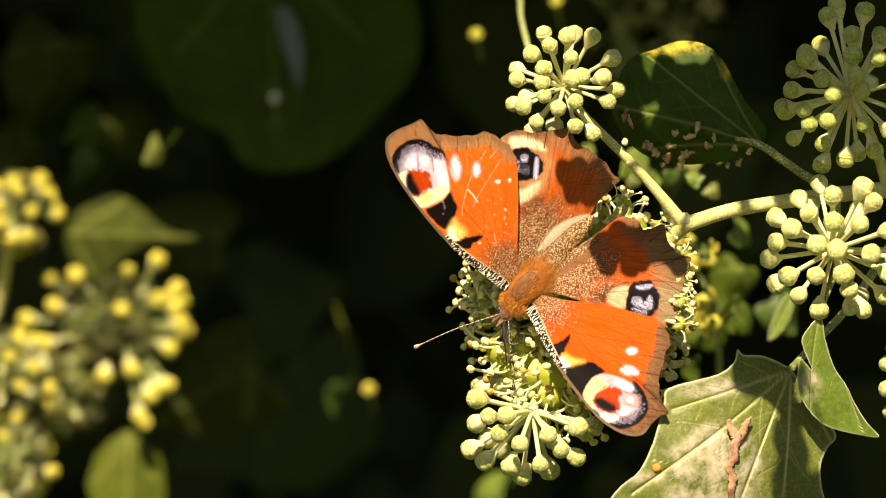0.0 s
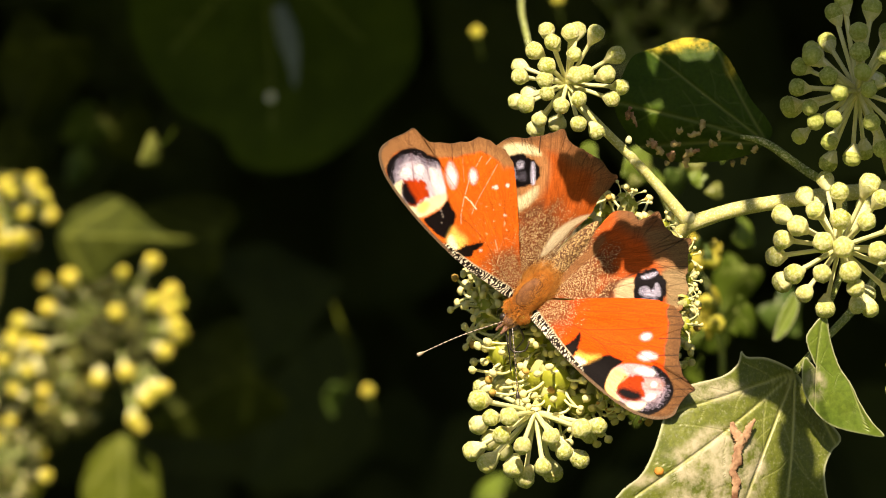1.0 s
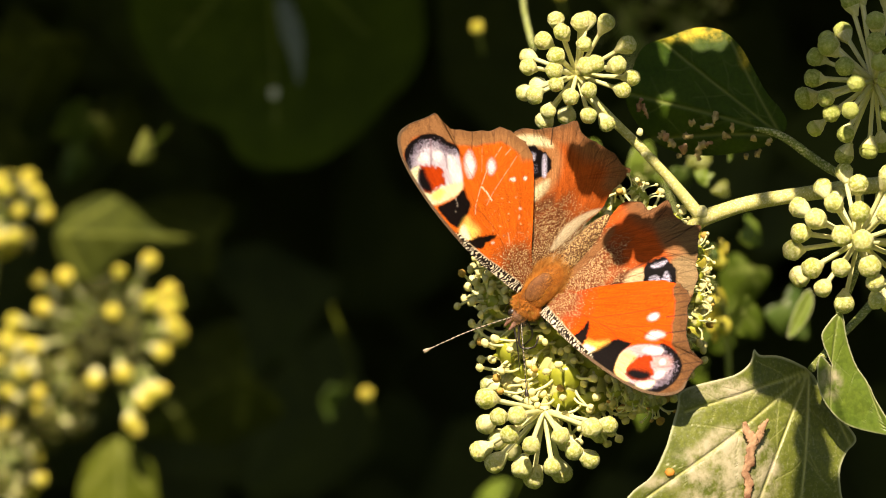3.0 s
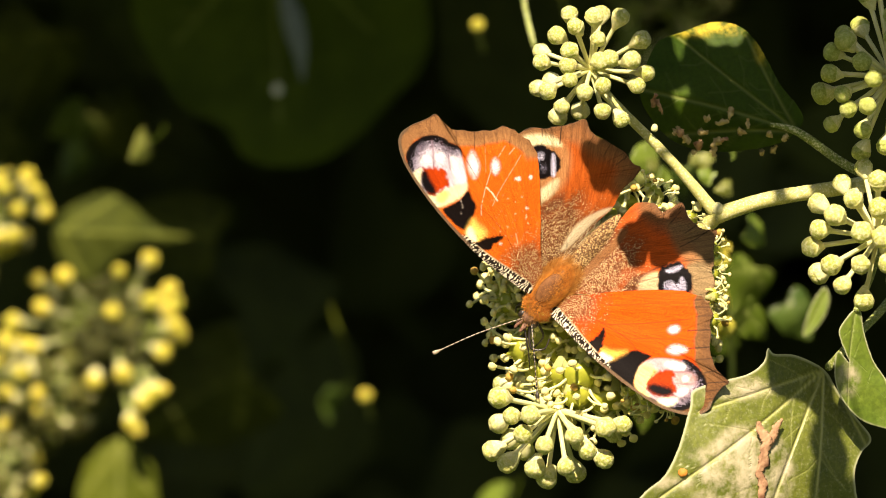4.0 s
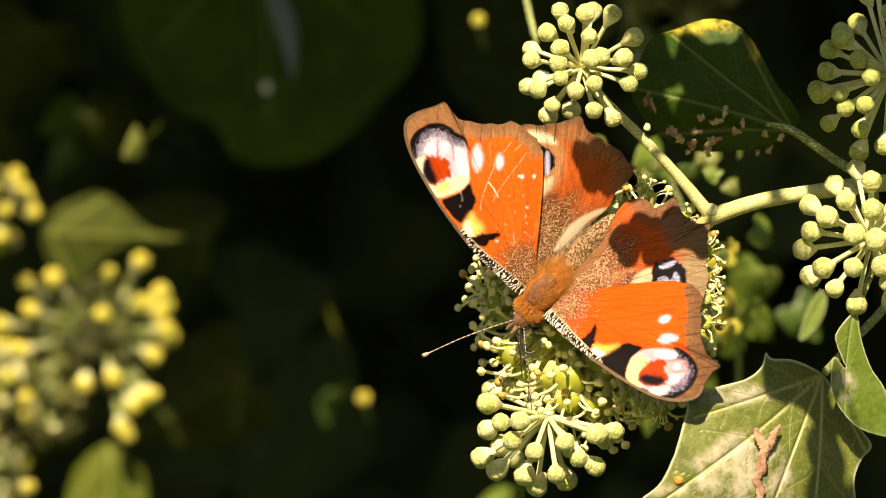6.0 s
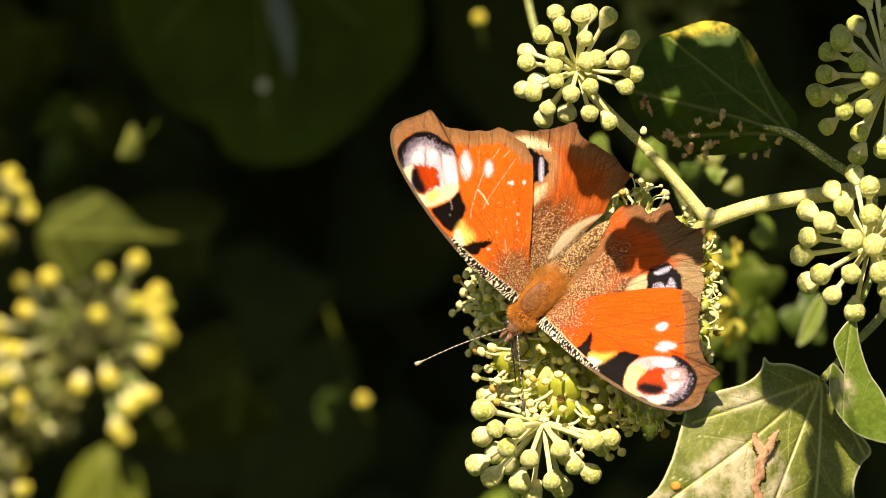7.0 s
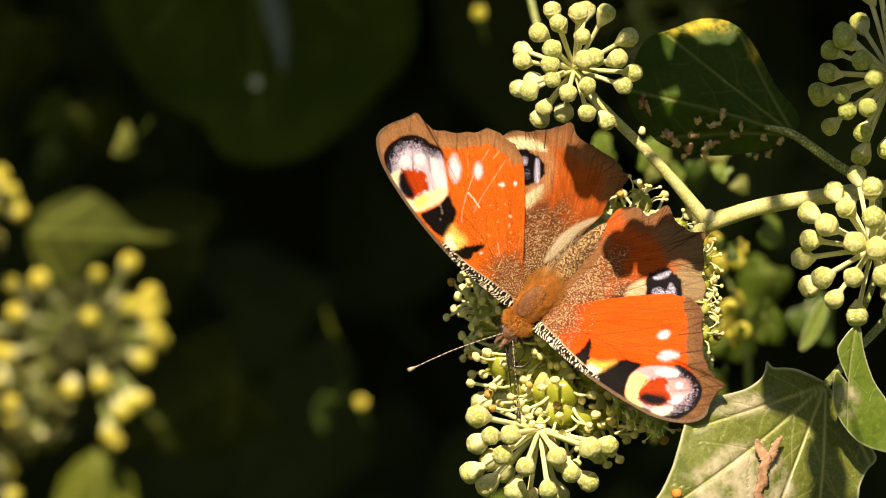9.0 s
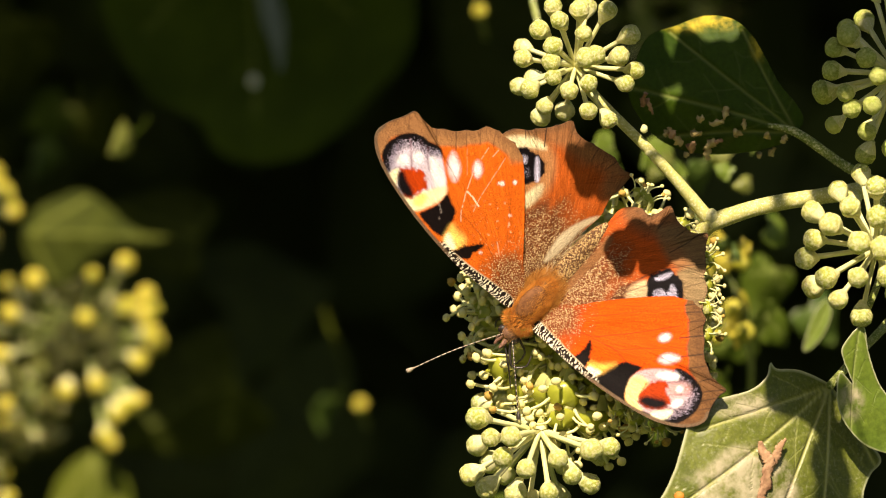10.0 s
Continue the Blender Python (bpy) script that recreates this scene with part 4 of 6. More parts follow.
def butterfly():
    b = base("butterfly", BODY_AT)
    b.matrix_basis = Matrix.Translation(Vector(BODY_AT) * MM) @ BODY_TURN.to_4x4()
    tagged(b, "peacock butterfly with open orange-red eyespotted wings on ivy flowers", "butterfly")
    wings = {}
    for side, key in ((1, "right"), (-1, "left")):
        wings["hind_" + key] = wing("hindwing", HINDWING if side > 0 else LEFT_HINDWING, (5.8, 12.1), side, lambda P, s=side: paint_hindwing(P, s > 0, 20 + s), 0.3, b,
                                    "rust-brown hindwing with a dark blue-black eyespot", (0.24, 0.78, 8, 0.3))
        wings["fore_" + key] = wing("forewing", FOREWING if side > 0 else LEFT_FOREWING, (15.6, 7.5), side, lambda P, s=side: paint_forewing(P, s > 0, 30 + s), -0.9, b,
                                    "orange-red forewing with a black, yellow and lilac eyespot", (0.46, 0.76, 7, 0.28))
    # trunk: head end is +y
    th = place("thorax", sheet("thorax", *oval((0.2, -0.6, 0.3), (2.1, 4.4, 1.8), bumpy=0.05, seed=4), M_BODY), b, label="thorax under rust-coloured fur")
    fur("fur", 11000, (0.2, -0.6, 0.3), np.array((2.2, 4.4, 1.85)), 0.6, (0.0, -0.85, -0.05), M_FUR, th, 5)
    fur("fur", 2600, (0, 2.6, 0.0), np.array((2.3, 1.7, 1.7)), 0.7, (0.0, 0.25, 0.0), M_FUR, th, 6)
    fur("fur", 6000, (0, -1.4, -0.3), np.array((3.4, 4.4, 1.2)), 1.3, (0.0, -1.0, 0.0), M_FURTUFT, th, 16, 0.0)
    ab = place("abdomen", sheet("abdomen", *oval((0, -9.4, -0.5), (2.0, 6.6, 1.1), bumpy=0.03, seed=7, taper=0.35), M_SPECKLED), b, label="brown abdomen speckled with golden scales")
    fur("fur", 900, (0, -8.4, -0.5), np.array((2.1, 6.0, 1.15)), 0.45, (0.0, -0.9, 0.0), M_SPECKLED, ab, 8)
    fur("fur", 120, (1.7, -7.6, -0.3), np.array((0.5, 5.2, 0.9)), 0.8, (0.0, -1.2, 0.0), M_CREAMHAIR, ab, 9, 0.0)
    place("scutum", sheet("scutum", *oval((0.5, -0.6, 1.68), (1.5, 2.7, 0.6), bumpy=0.1, seed=12), M_SCUTUM), th, label="bare brown patch on the thorax")
    hd = place("head", sheet("head", *oval((-0.2, 4.5, -0.5), (1.5, 1.25, 1.3), bumpy=0.08, seed=2), M_HEAD), b, label="small brown hairy head")
    fur("fur", 360, (-0.2, 4.5, -0.5), np.array((1.5, 1.25, 1.3)), 0.5, (0.0, 0.5, 0.0), M_FURDARK, hd, 10)
    for s in (1, -1):
        place("eye", sheet("eye", *oval((s * 1.2 - 0.2, 4.9, -0.4), (0.6, 0.72, 0.72)), M_DARKCHITIN), hd)
        v, f = tube([(s * 0.35, 5.3, -0.6), (s * 0.5, 6.2, -0.4), (s * 0.45, 7.3, -0.2)], [0.4, 0.44, 0.12], 8, 10, 0.3, 3)
        place("palp", sheet("palp", v, f, M_HEAD), hd)
    return b, wings


def antenna(parent, path, name, seed):
    """A banded thread with a club at its end."""
    n = 60
    line = smooth_line(path, n)
    rad = [0.1] * n
    for i in range(n):
        q = i / (n - 1)
        rad[i] = 0.095 + (0.24 * math.sin(min(1, (q - 0.87) / 0.13) * math.pi * 0.8) if q > 0.87 else 0.0)
    v, f = tube(path, rad, 8, n)
    slots = []
    for i in range(n - 1):
        slots += [1 if (i % 3 == 0 and i < 50) or i > 57 else 0] * 8
    slots += [0, 1]
    return place(name, sheet(name, v, f, [M_BANDED, M_DARKCHITIN] if seed else [M_DARKCHITIN, M_BANDED], True, slots), parent)


fly, wings = butterfly()
cam.data.dof.focus_object = fly
antenna(fly, [in_body(*q) for q in ((8.6, -11.8, 0.0), (1.5, -14.2, 1.2), (-5.2, -17.2, 1.8))], "antenna", 1)
antenna(fly, [in_body(*q) for q in ((9.7, -12.4, 0.0), (10.1, -17.5, 2.0), (10.6, -24.0, 2.5))], "antenna", 0)
for pts in (((9.4, -13.0, -0.6), (9.6, -16.3, -0.6), (11.6, -16.5, -0.5), (12.4, -15.0, -1.6)), ((10.5, -12.4, -1.0), (11.5, -14.6, -2.5), (10.2, -16.3, -5.0)),
            ((12.5, -11.0, -1.8), (13.4, -12.6, -4.0), (12.2, -13.4, -7.0)), ((9.0, -9.6, -1.8), (7.6, -10.0, -4.0), (7.4, -11.0, -7.0))):
    v, f = tube([in_body(*q) for q in pts], [0.22, 0.16, 0.11], 7, 20, 0.2, 1)
    place("leg", sheet("leg", v, f, M_DARKCHITIN), fly)
v, f = tube([in_body(8.6, -13.0, -0.8), in_body(9.2, -16.6, -0.8), in_body(9.5, -19.6, -3.0)], [0.16, 0.12, 0.08], 7, 18)
place("proboscis", sheet("proboscis", v, f, M_DARKCHITIN), fly)


# ---- ivy ----
def bud_mesh(name, seed, mat, plump=1.0, open_rim=False):
    rng = np.random.RandomState(seed)
    k = 1 + 0.12 * (rng.rand() - 0.5)
    prof = [(0.40, -2.0), (0.52, -1.7), (0.78, -1.3), (1.04, -0.92), (1.24, -0.5), (1.36, -0.15), (1.41, 0.04), (1.40, 0.14), (1.31, 0.2), (1.33, 0.4), (1.26, 0.7), (1.08, 0.98), (0.82, 1.17), (0.50, 1.29), (0.24, 1.33), (0.08, 1.40)]
    prof = [(r * plump * k, z * plump) for r, z in prof]
    v, f = lathe(prof, 22, 5, 0.04, 0.045, seed)
    cap = M_BUDCAP if mat is M_BUD else mat
    me = sheet(name, v, f, [mat, M_STALK, cap], True, [1 if i < 22 * 4 else 0 if i < 22 * 8 else 2 for i in range(len(f))])
    return me


BUDS = [bud_mesh("bud", s, M_BUD, 1.0 + 0.06 * (s % 3 - 1)) for s in range(5)]
BUDS_GREEN = [bud_mesh("bud", s + 9, M_BUDGREEN, 1.0 + 0.05 * (s % 3 - 1)) for s in range(4)]
_v, _f = lathe([(0.52, 0.0), (0.42, 0.08), (0.34, 0.35), (0.34, 0.7), (0.37, 0.92), (0.42, 1.0)], 8, 0, 0, 0.05, 3)
PEDICEL = sheet("pedicel", _v, _f, M_STALK)
PEDICEL_GREEN = sheet("pedicel", _v, _f, M_PETIOLE)
PEDICEL_YELLOW = sheet("pedicel", _v, _f, M_DISC)


def towards(d):
    return Vector(d).to_track_quat("Z", "Y").to_matrix()


def add_bud(umbel, d, reach, rng, meshes, size=1.0, stalk=None):
    """A bud on its stalk, reach millimetres from the hub in the direction d."""
    d = Vector(d).normalized()
    turn = towards(d + Vector(rng.normal(size=3) * 0.10))
    me = meshes[rng.randint(len(meshes))]
    ob = place("bud", me, umbel, d * reach, turn @ Matrix.Rotation(rng.rand() * 6.28, 3, "Z"), (size, size, size * (0.95 + 0.15 * rng.rand())))
    ln = max(reach - 1.35 * size, 1.0)
    place("pedicel", stalk or PEDICEL, umbel, (0, 0, 0), towards(d), (size, size, ln))
    return ob


def hub_mesh(r, seed):
    v, f = oval((0, 0, 0), (r, r, r), 14, 9, 0.12, seed)
    return sheet("umbel", v, f, M_STALK)


def umbel(parent, hub, spots, radius, seed, meshes, label, extra=0, size=1.0, back=()):
    """Buds round a hub. spots: where the buds stand about the hub, across and up; they lie on a ball of that radius, the ones in back on its far side."""
    rng = np.random.RandomState(seed)
    at = Vector(hub) - Vector(parent["foot"])
    u = place("umbel", hub_mesh(1.0, seed), parent, at, label=label)
    for i, (x, z) in enumerate(spots):
        r = math.hypot(x, z)
        reach = max(radius, r + 0.05) * (0.97 + 0.05 * rng.rand())
        y = -math.sqrt(max(reach * reach - r * r, 0.0))
        if i in back:
            y = -y
        add_bud(u, (x, y, z), max(reach, r), rng, meshes, size * (0.93 + 0.14 * rng.rand()))
    for i in range(extra):
        d = rng.normal(size=3)
        d[1] = abs(d[1]) * 0.8
        add_bud(u, d, radius * (0.9 + 0.12 * rng.rand()), rng, meshes, size * (0.92 + 0.12 * rng.rand()))
    return u


def floret_mesh(seed, spent=0.15):
    """An open ivy flower: green nectar disc, five bent-back petals, five stamens."""
    rng = np.random.RandomState(seed)
    pieces = []
    cup = lathe([(0.4, -2.0), (0.7, -1.5), (1.15, -0.8), (1.45, -0.25), (1.85, 0.0)], 12, 0, 0, 0.05, seed)
    pieces.append((*cup, 1))
    disc = lathe([(1.9, -0.05), (1.86, 0.35), (1.6, 0.8), (1.1, 1.12), (0.45, 1.25), (0.2, 1.5), (0.15, 1.75)], 12, 5, 0.05, 0.04, seed + 1)
    pieces.append((*disc, 0))
    for k in range(5):
        a = 2 * math.pi * (k + 0.12 * rng.rand()) / 5
        m = Matrix.Rotation(a, 4, "Z")
        w = 0.62 + 0.12 * rng.rand()
        drop = 0.7 + 0.6 * rng.rand()
        pv, pf = [], []
        for j in range(6):
            q = j / 5
            half = w * math.sin(math.pi * (0.24 + 0.58 * q)) ** 0.8
            x = 1.55 + 0.75 * q
            z = 0.05 + 0.35 * math.sin(q * 2.4) - drop * q * q * 1.6
            for s in (-1, 0, 1):
                pv.append((x, s * half, z + (0.14 if s else 0.0)))
            for s in (-1, 0, 1):
                pv.append((x, s * half, z - 0.16))
        for j in range(5):
            o = j * 6
            for s in (0, 1):
                pf.append((o + s, o + s + 1, o + 7 + s, o + 6 + s))
                pf.append((o + 3 + s, o + 9 + s, o + 10 + s, o + 4 + s))
            pf.append((o, o + 6, o + 9, o + 3))
            pf.append((o + 2, o + 5, o + 11, o + 8))
        pieces.append((moved(pv, m), pf, 1))
        if rng.rand() > 0.12:
            b = Matrix.Rotation(2 * math.pi * (k + 0.5 + 0.2 * (rng.rand() - 0.5)) / 5, 4, "Z")
            ln = 3.0 + 1.4 * rng.rand()
            lean = 0.6 + 0.5 * rng.rand()
            tip = (1.2 + ln * math.sin(lean), 0.3 * (rng.rand() - 0.5), 0.2 + ln * math.cos(lean))
            sv, sf = tube([(1.25, 0, 0.1), (1.2 + ln * 0.45 * math.sin(lean * 0.8), 0, 0.2 + ln * 0.5 * math.cos(lean * 0.7)), tip], [0.2, 0.18, 0.17], 6, 8, 0.1, seed + k)
            pieces.append((moved(sv, b), sf, 2))
            hv, hf = oval((0, 0, 0), (0.5, 0.56, 0.46), 8, 6, 0.25, seed + k)
            pieces.append((moved([(x + tip[0], y + tip[1], z + tip[2] + 0.1) for x, y, z in hv], b), hf, 4 if rng.rand() < spent else 3))
    V, F, S = merge(*pieces)
    return sheet("floret", V, F, [M_DISC, M_PETAL, M_STAMEN, M_ANTHER, M_SPENT], True, S)


FLORETS = [floret_mesh(s * 17 + 3) for s in range(6)]


def flower_ball(parent, hub, radius, count, seed, label, stretch=(1, 1, 1), size=1.0, behind=1.0, nod=0.0):
    """A ball of open florets."""
    rng = np.random.RandomState(seed)
    u = place("flower_head", hub_mesh(1.4, seed), parent, Vector(hub) - Vector(parent["foot"]), label=label)
    for i in range(count):
        y = 1 - 2 * (i + 0.5) / count
        r = math.sqrt(1 - y * y)
        a = i * 2.399963
        d = Vector((r * math.cos(a), y, r * math.sin(a))) + Vector(rng.normal(size=3) * 0.07)
        if d.y > behind:
            continue
        d = Vector((d.x * stretch[0], d.y * stretch[1], d.z * stretch[2]))
        d *= radius * (0.93 + 0.1 * rng.rand())
        d.y += nod * min(d.z + 5.0, 0.0)
        reach = d.length
        d.normalize()
        k = size * (0.8 + 0.22 * rng.rand())
        place("floret", FLORETS[rng.randint(len(FLORETS))], u, d * reach, towards(d + Vector(rng.normal(size=3) * 0.15)) @ Matrix.Rotation(rng.rand() * 6.28, 3, "Z"), (k, k, k))
        place("pedicel", PEDICEL_YELLOW, u, (0, 0, 0), towards(d), (1.0, 1.0, max(reach - 1.7 * k, 1)))
    return u


def leaf_mesh(name, outline, heart, root, ribs, depth, mat, n=150, rings=36, worn=(), thick=0.3, rim=0.25, vein=0.16, seed=0, ragged=0.05):
    """A leaf in the upright plane (across, up), shaped in depth by depth(P), with ribs from its root and side veins."""
    P, F, edge_ids = fan(outline, heart, n, rings, ragged, seed)
    rng = np.random.RandomState(seed)
    k = len(P)
    y = depth(P) + 0.35 * (fog(P, 4.0, seed + 1) - 0.5)
    best, side = np.full(k, 9.0), np.full(k, 9.0)
    lines = []
    for tip in ribs:
        line = smooth_line([root, (np.asarray(root) * 0.55 + np.asarray(tip) * 0.45) + rng.normal(size=2) * 0.4, tip], 9)
        lines.append((line, 1.0))
        d = np.asarray(tip, float) - root
        ln = np.hypot(*d)
        for j in range(2, 7, 2):
            for s in (-1, 1):
                o = line[j]
                a = math.atan2(d[1], d[0]) + s * (0.75 + 0.15 * rng.rand())
                e = o + np.array([math.cos(a), math.sin(a)]) * ln * (0.33 - 0.025 * j)
                m = (o + e) / 2 + rng.normal(size=2) * 0.3
                lines.append((np.array([o, m, e]), 0.55))
    for line, w in lines:
        d = line_distance(P, line)
        if w == 1.0:
            best = np.minimum(best, d)
        else:
            side = np.minimum(side, d)
    ribmask = np.maximum(edge(best - vein, vein * 1.3), 0.45 * edge(side - vein * 0.4, vein * 0.9))
    y = y + 0.22 * edge(best - 0.35, 1.0)
    border = line_distance(P, np.vstack([P[edge_ids][::2], P[edge_ids][:1]]))
    rimmask = edge(border - rim, rim) if rim else np.zeros(k)
    worn_lit_mask = np.zeros(k)
    for c, ru, rv in worn:
        worn_lit_mask = np.maximum(worn_lit_mask, edge(round_spot(P, c, ru, rv), 1.5))
    top = np.stack([P[:, 0], y, P[:, 1]], 1)
    low = top + (0, thick, 0)
    faces = list(F) + [tuple(i + k for i in f[::-1]) for f in F]
    for i in range(n):
        j = (i + 1) % n
        faces.append((edge_ids[i], edge_ids[i] + k, edge_ids[j] + k, edge_ids[j]))
    me = sheet(name, np.vstack([top, low]), faces, mat)
    tint = np.stack([ribmask, rimmask, worn_lit_mask], 1)
    paint(me, "tint", np.vstack([tint, tint * (1, 1, 0)]))
    return me


def flat(places, root):
    """Places of the plant as (across, up) about a root."""
    return [(q[0] - root[0], q[2] - root[2]) for q in places]


# the near spray: stems, umbels and leaves that sway as one
FOOT = (76.7, 14, 10.0)
spray = base("ivy_spray", FOOT)
spray["foot"] = FOOT
tagged(spray, "flowering ivy spray with pale green buds and lobed leaves", "ivy")


def stem(parent, name, pts, radii, mat, sides=12, n=30, wobble=0.06, label=""):
    f0 = Vector(parent["foot"])
    v, f = tube([Vector(q) - f0 for q in pts], radii, sides, n, wobble, len(pts))
    return place(name, sheet(name, v, f, mat), parent, label=label)


HUB_A, HUB_B, HUB_C, HUB_D, HUB_F = (18.66, 4, 25.7), (60.8, -2, 0.1), (13.6, 0, -25.5), (64.0, 2, 24.6), (20.5, 12, -9.5)
stem(spray, "stem", [(76.7, 14, 10.0), (62.1, 10, 8.6), (54.4, 8, 7.6), (44.9, 7, 6.0), (37.3, 7, 3.5)], [1.5, 1.25, 1.15, 1.15, 1.3], M_STEM, label="pale yellow-green stem")
stem(spray, "stem", [(37.9, 7, 3.7), (33.1, 6, 9.5), (28.35, 5, 14.65), (23.9, 4.5, 19.0), (20.8, 4, 22.25), HUB_A], [1.05, 0.78, 0.72, 0.76, 0.85], M_STEM)
stem(spray, "stem", [(37.9, 7, 3.8), (34.2, 10, 0.1), (28.9, 13, -5.3), HUB_F], [1.25, 1.1, 1.0, 1.1], M_STEM)
stem(spray, "stem", [HUB_F, (18.1, 16, -16.0), (15.2, 8, -22.3), HUB_C], [1.0, 0.8, 0.8, 0.9], M_STEM)
stem(spray, "stem", [(67.6, 12, 9.1), (65.0, 6, 4.6), HUB_B], [0.9, 0.8, 0.9], M_STEM)
stem(spray, "stem", [(70.3, 12, 9.5), (67.8, 8, 17.1), HUB_D], [0.9, 0.8, 0.9], M_STEM)
# small knobs and bracts on the stems
for q, r in (((37.9, 6, 4.7), 0.9), ((28.3, 3.6, 16.9), 0.55), ((29.0, 4.6, 13.6), 0.5), ((34.9, 8, 5.0), 0.7)):
    v, f = oval((0, 0, 0), (r, r * 0.7, r * 1.1), 10, 7, 0.3, 5)
    place("bract", sheet("bract", v, f, M_STALK), spray, Vector(q) - Vector(FOOT))

umbel_a = umbel(spray, HUB_A, [(-3.2, 8.2), (-2.3, 6.3), (0.5, 7.8), (4.4, 7.8), (-5.1, 5.0), (1.0, 4.4),
                (7.6, 4.4), (-3.2, 2.6), (-7.4, 2.9), (-7.4, 1.0), (1.3, 1.1), (6.0, 1.3), (-3.5, 0.5),
                (-3.2, -1.6), (8.3, -0.6), (6.9, -2.5), (1.7, -2.5), (-1.0, -3.5), (-7.9, -2.7), (-6.5, -3.3),
                (-4.4, -5.7), (-4.8, -6.9), (1.7, -6.3), (4.5, -7.5), (-1.4, -6.1), (-5.8, -1.6), (1.7, 8.4), (2.7, 1.4)],
                10.0, 11, BUDS, "ball of pale yellow-green ivy buds on short stalks", size=0.95, back=(8, 18, 21, 24, 25, 26))
umbel_b = umbel(spray, HUB_B, [(0.2, 0.0), (-0.2, 4.3), (-2.9, 0.8), (-0.3, 8.5), (-1.9, 10.5), (-4.0, 5.7),
                (-6.7, 3.3), (-8.7, 5.1), (-9.0, 1.2), (-10.1, -1.4), (-7.3, -4.1), (-8.7, -5.4), (-5.6, -7.1),
                (-2.4, -9.4), (-3.0, -4.0), (1.3, -3.8), (2.2, -6.2), (2.5, -9.0), (4.6, -9.4), (5.6, -0.6),
                (3.8, 4.0), (6.2, 7.5), (4.6, 9.8), (8.4, 3.0), (8.6, -3.6), (7.9, -7.1), (-5.1, 8.1), (10.2, 0.0)],
                11.6, 12, BUDS, "ball of sunlit cream-green ivy buds on short stalks", extra=4, size=1.12, back=(4, 7, 11, 26))
umbel_d = umbel(spray, HUB_D, [(-4.5, 7.7), (-7.2, 5.3), (-9.0, 3.6), (-4.8, 2.1), (-9.4, 0.4), (-10.7, -2.3), (-7.6, -2.7),
                (-6.7, -4.9), (-9.0, -7.1), (-4.0, -4.5), (-4.5, -8.0), (-4.5, -11.2), (-0.9, -10.4), (3.6, -9.0),
                (1.8, -5.0), (1.3, 0.0), (-3.1, -0.4), (0.0, 9.0), (-3.6, 12.1), (0.0, 5.8), (0.4, 2.7), (4.0, 5.3),
                (4.8, 8.5), (-2.1, 13.9), (2.3, 12.9), (6.7, 1.3), (8.3, -3.2), (5.8, -6.0)],
                10.6, 13, BUDS_GREEN, "ball of shaded green ivy buds on short stalks", extra=6, size=1.08, back=(0, 18, 8, 11))
umbel_c = umbel(spray, HUB_C, [(-8.1, 3.7), (-8.7, 1.9), (-5.0, 4.0), (-6.9, -0.8), (-4.1, -0.6), (-8.7, -2.2), (-6.7, -4.6), (-5.2, -3.5),
                (-2.0, -5.1), (-3.4, -8.6), (-4.9, -6.2), (1.2, -8.4), (2.8, -9.5), (2.4, -3.7), (4.4, -6.0), (6.9, -7.3),
                (7.1, -2.5), (9.7, -2.2), (8.5, -3.7), (-1.6, -10.2)],
                12.2, 14, BUDS, "drooping ball of cream-green ivy buds on stalks", extra=3, size=1.1, back=(0, 2, 5, 6, 10, 12, 18))
umbel_e = umbel(spray, (74.2, 4, -21.4), [(-4.4, 3.2), (-4.6, -0.8), (-3.4, 5.6), (-3.8, -4.4), (-1.4, 0.0), (-2.2, 2.4), (-1.8, -3.2)],
                5.5, 15, BUDS, "small cluster of pale green ivy buds", extra=5)
stem(spray, "stem", [(76.7, 14, 10.0), (80.1, 12, -5.3), (74.2, 4, -21.4)], [0.9, 0.8, 0.8], M_STEM)
flower_head = flower_ball(spray, HUB_F, 14.2, 150, 21, "ball of open yellow-green ivy flowers with cream stamens", (0.98, 0.5, 1.0), 1.36, 0.35, 0.95)

rng = np.random.RandomState(22)
for q in ((27.6, 0, 7.8), (28.6, 0, 6.9), (37.2, -1, -1.4), (37.1, -3, -5.0), (36.9, -6, -8.4), (36.9, -8, -12.0), (33.8, 1, 3.4), (27.0, -4, -24.0), (24.6, -3, -22.6), (30.4, -4, -24.8)):
    d = Vector(q) - Vector(HUB_F)
    out_way = (Vector((q[0] - 24.0, -4.0, q[2] + 6.0))).normalized()
    place("floret", FLORETS[rng.randint(len(FLORETS))], flower_head, d, towards(out_way + Vector(rng.normal(size=3) * 0.2)) @ Matrix.Rotation(rng.rand() * 6.28, 3, "Z"), (0.62, 0.62, 0.62))
    v, f = tube([(0, 0, 0), d * 0.55 + Vector((0, 5, 0)), d - out_way * 1.2], [0.5, 0.4, 0.4], 8, 12, 0.05, 2)
    place("pedicel", sheet("pedicel", v, f, M_STALK), flower_head)

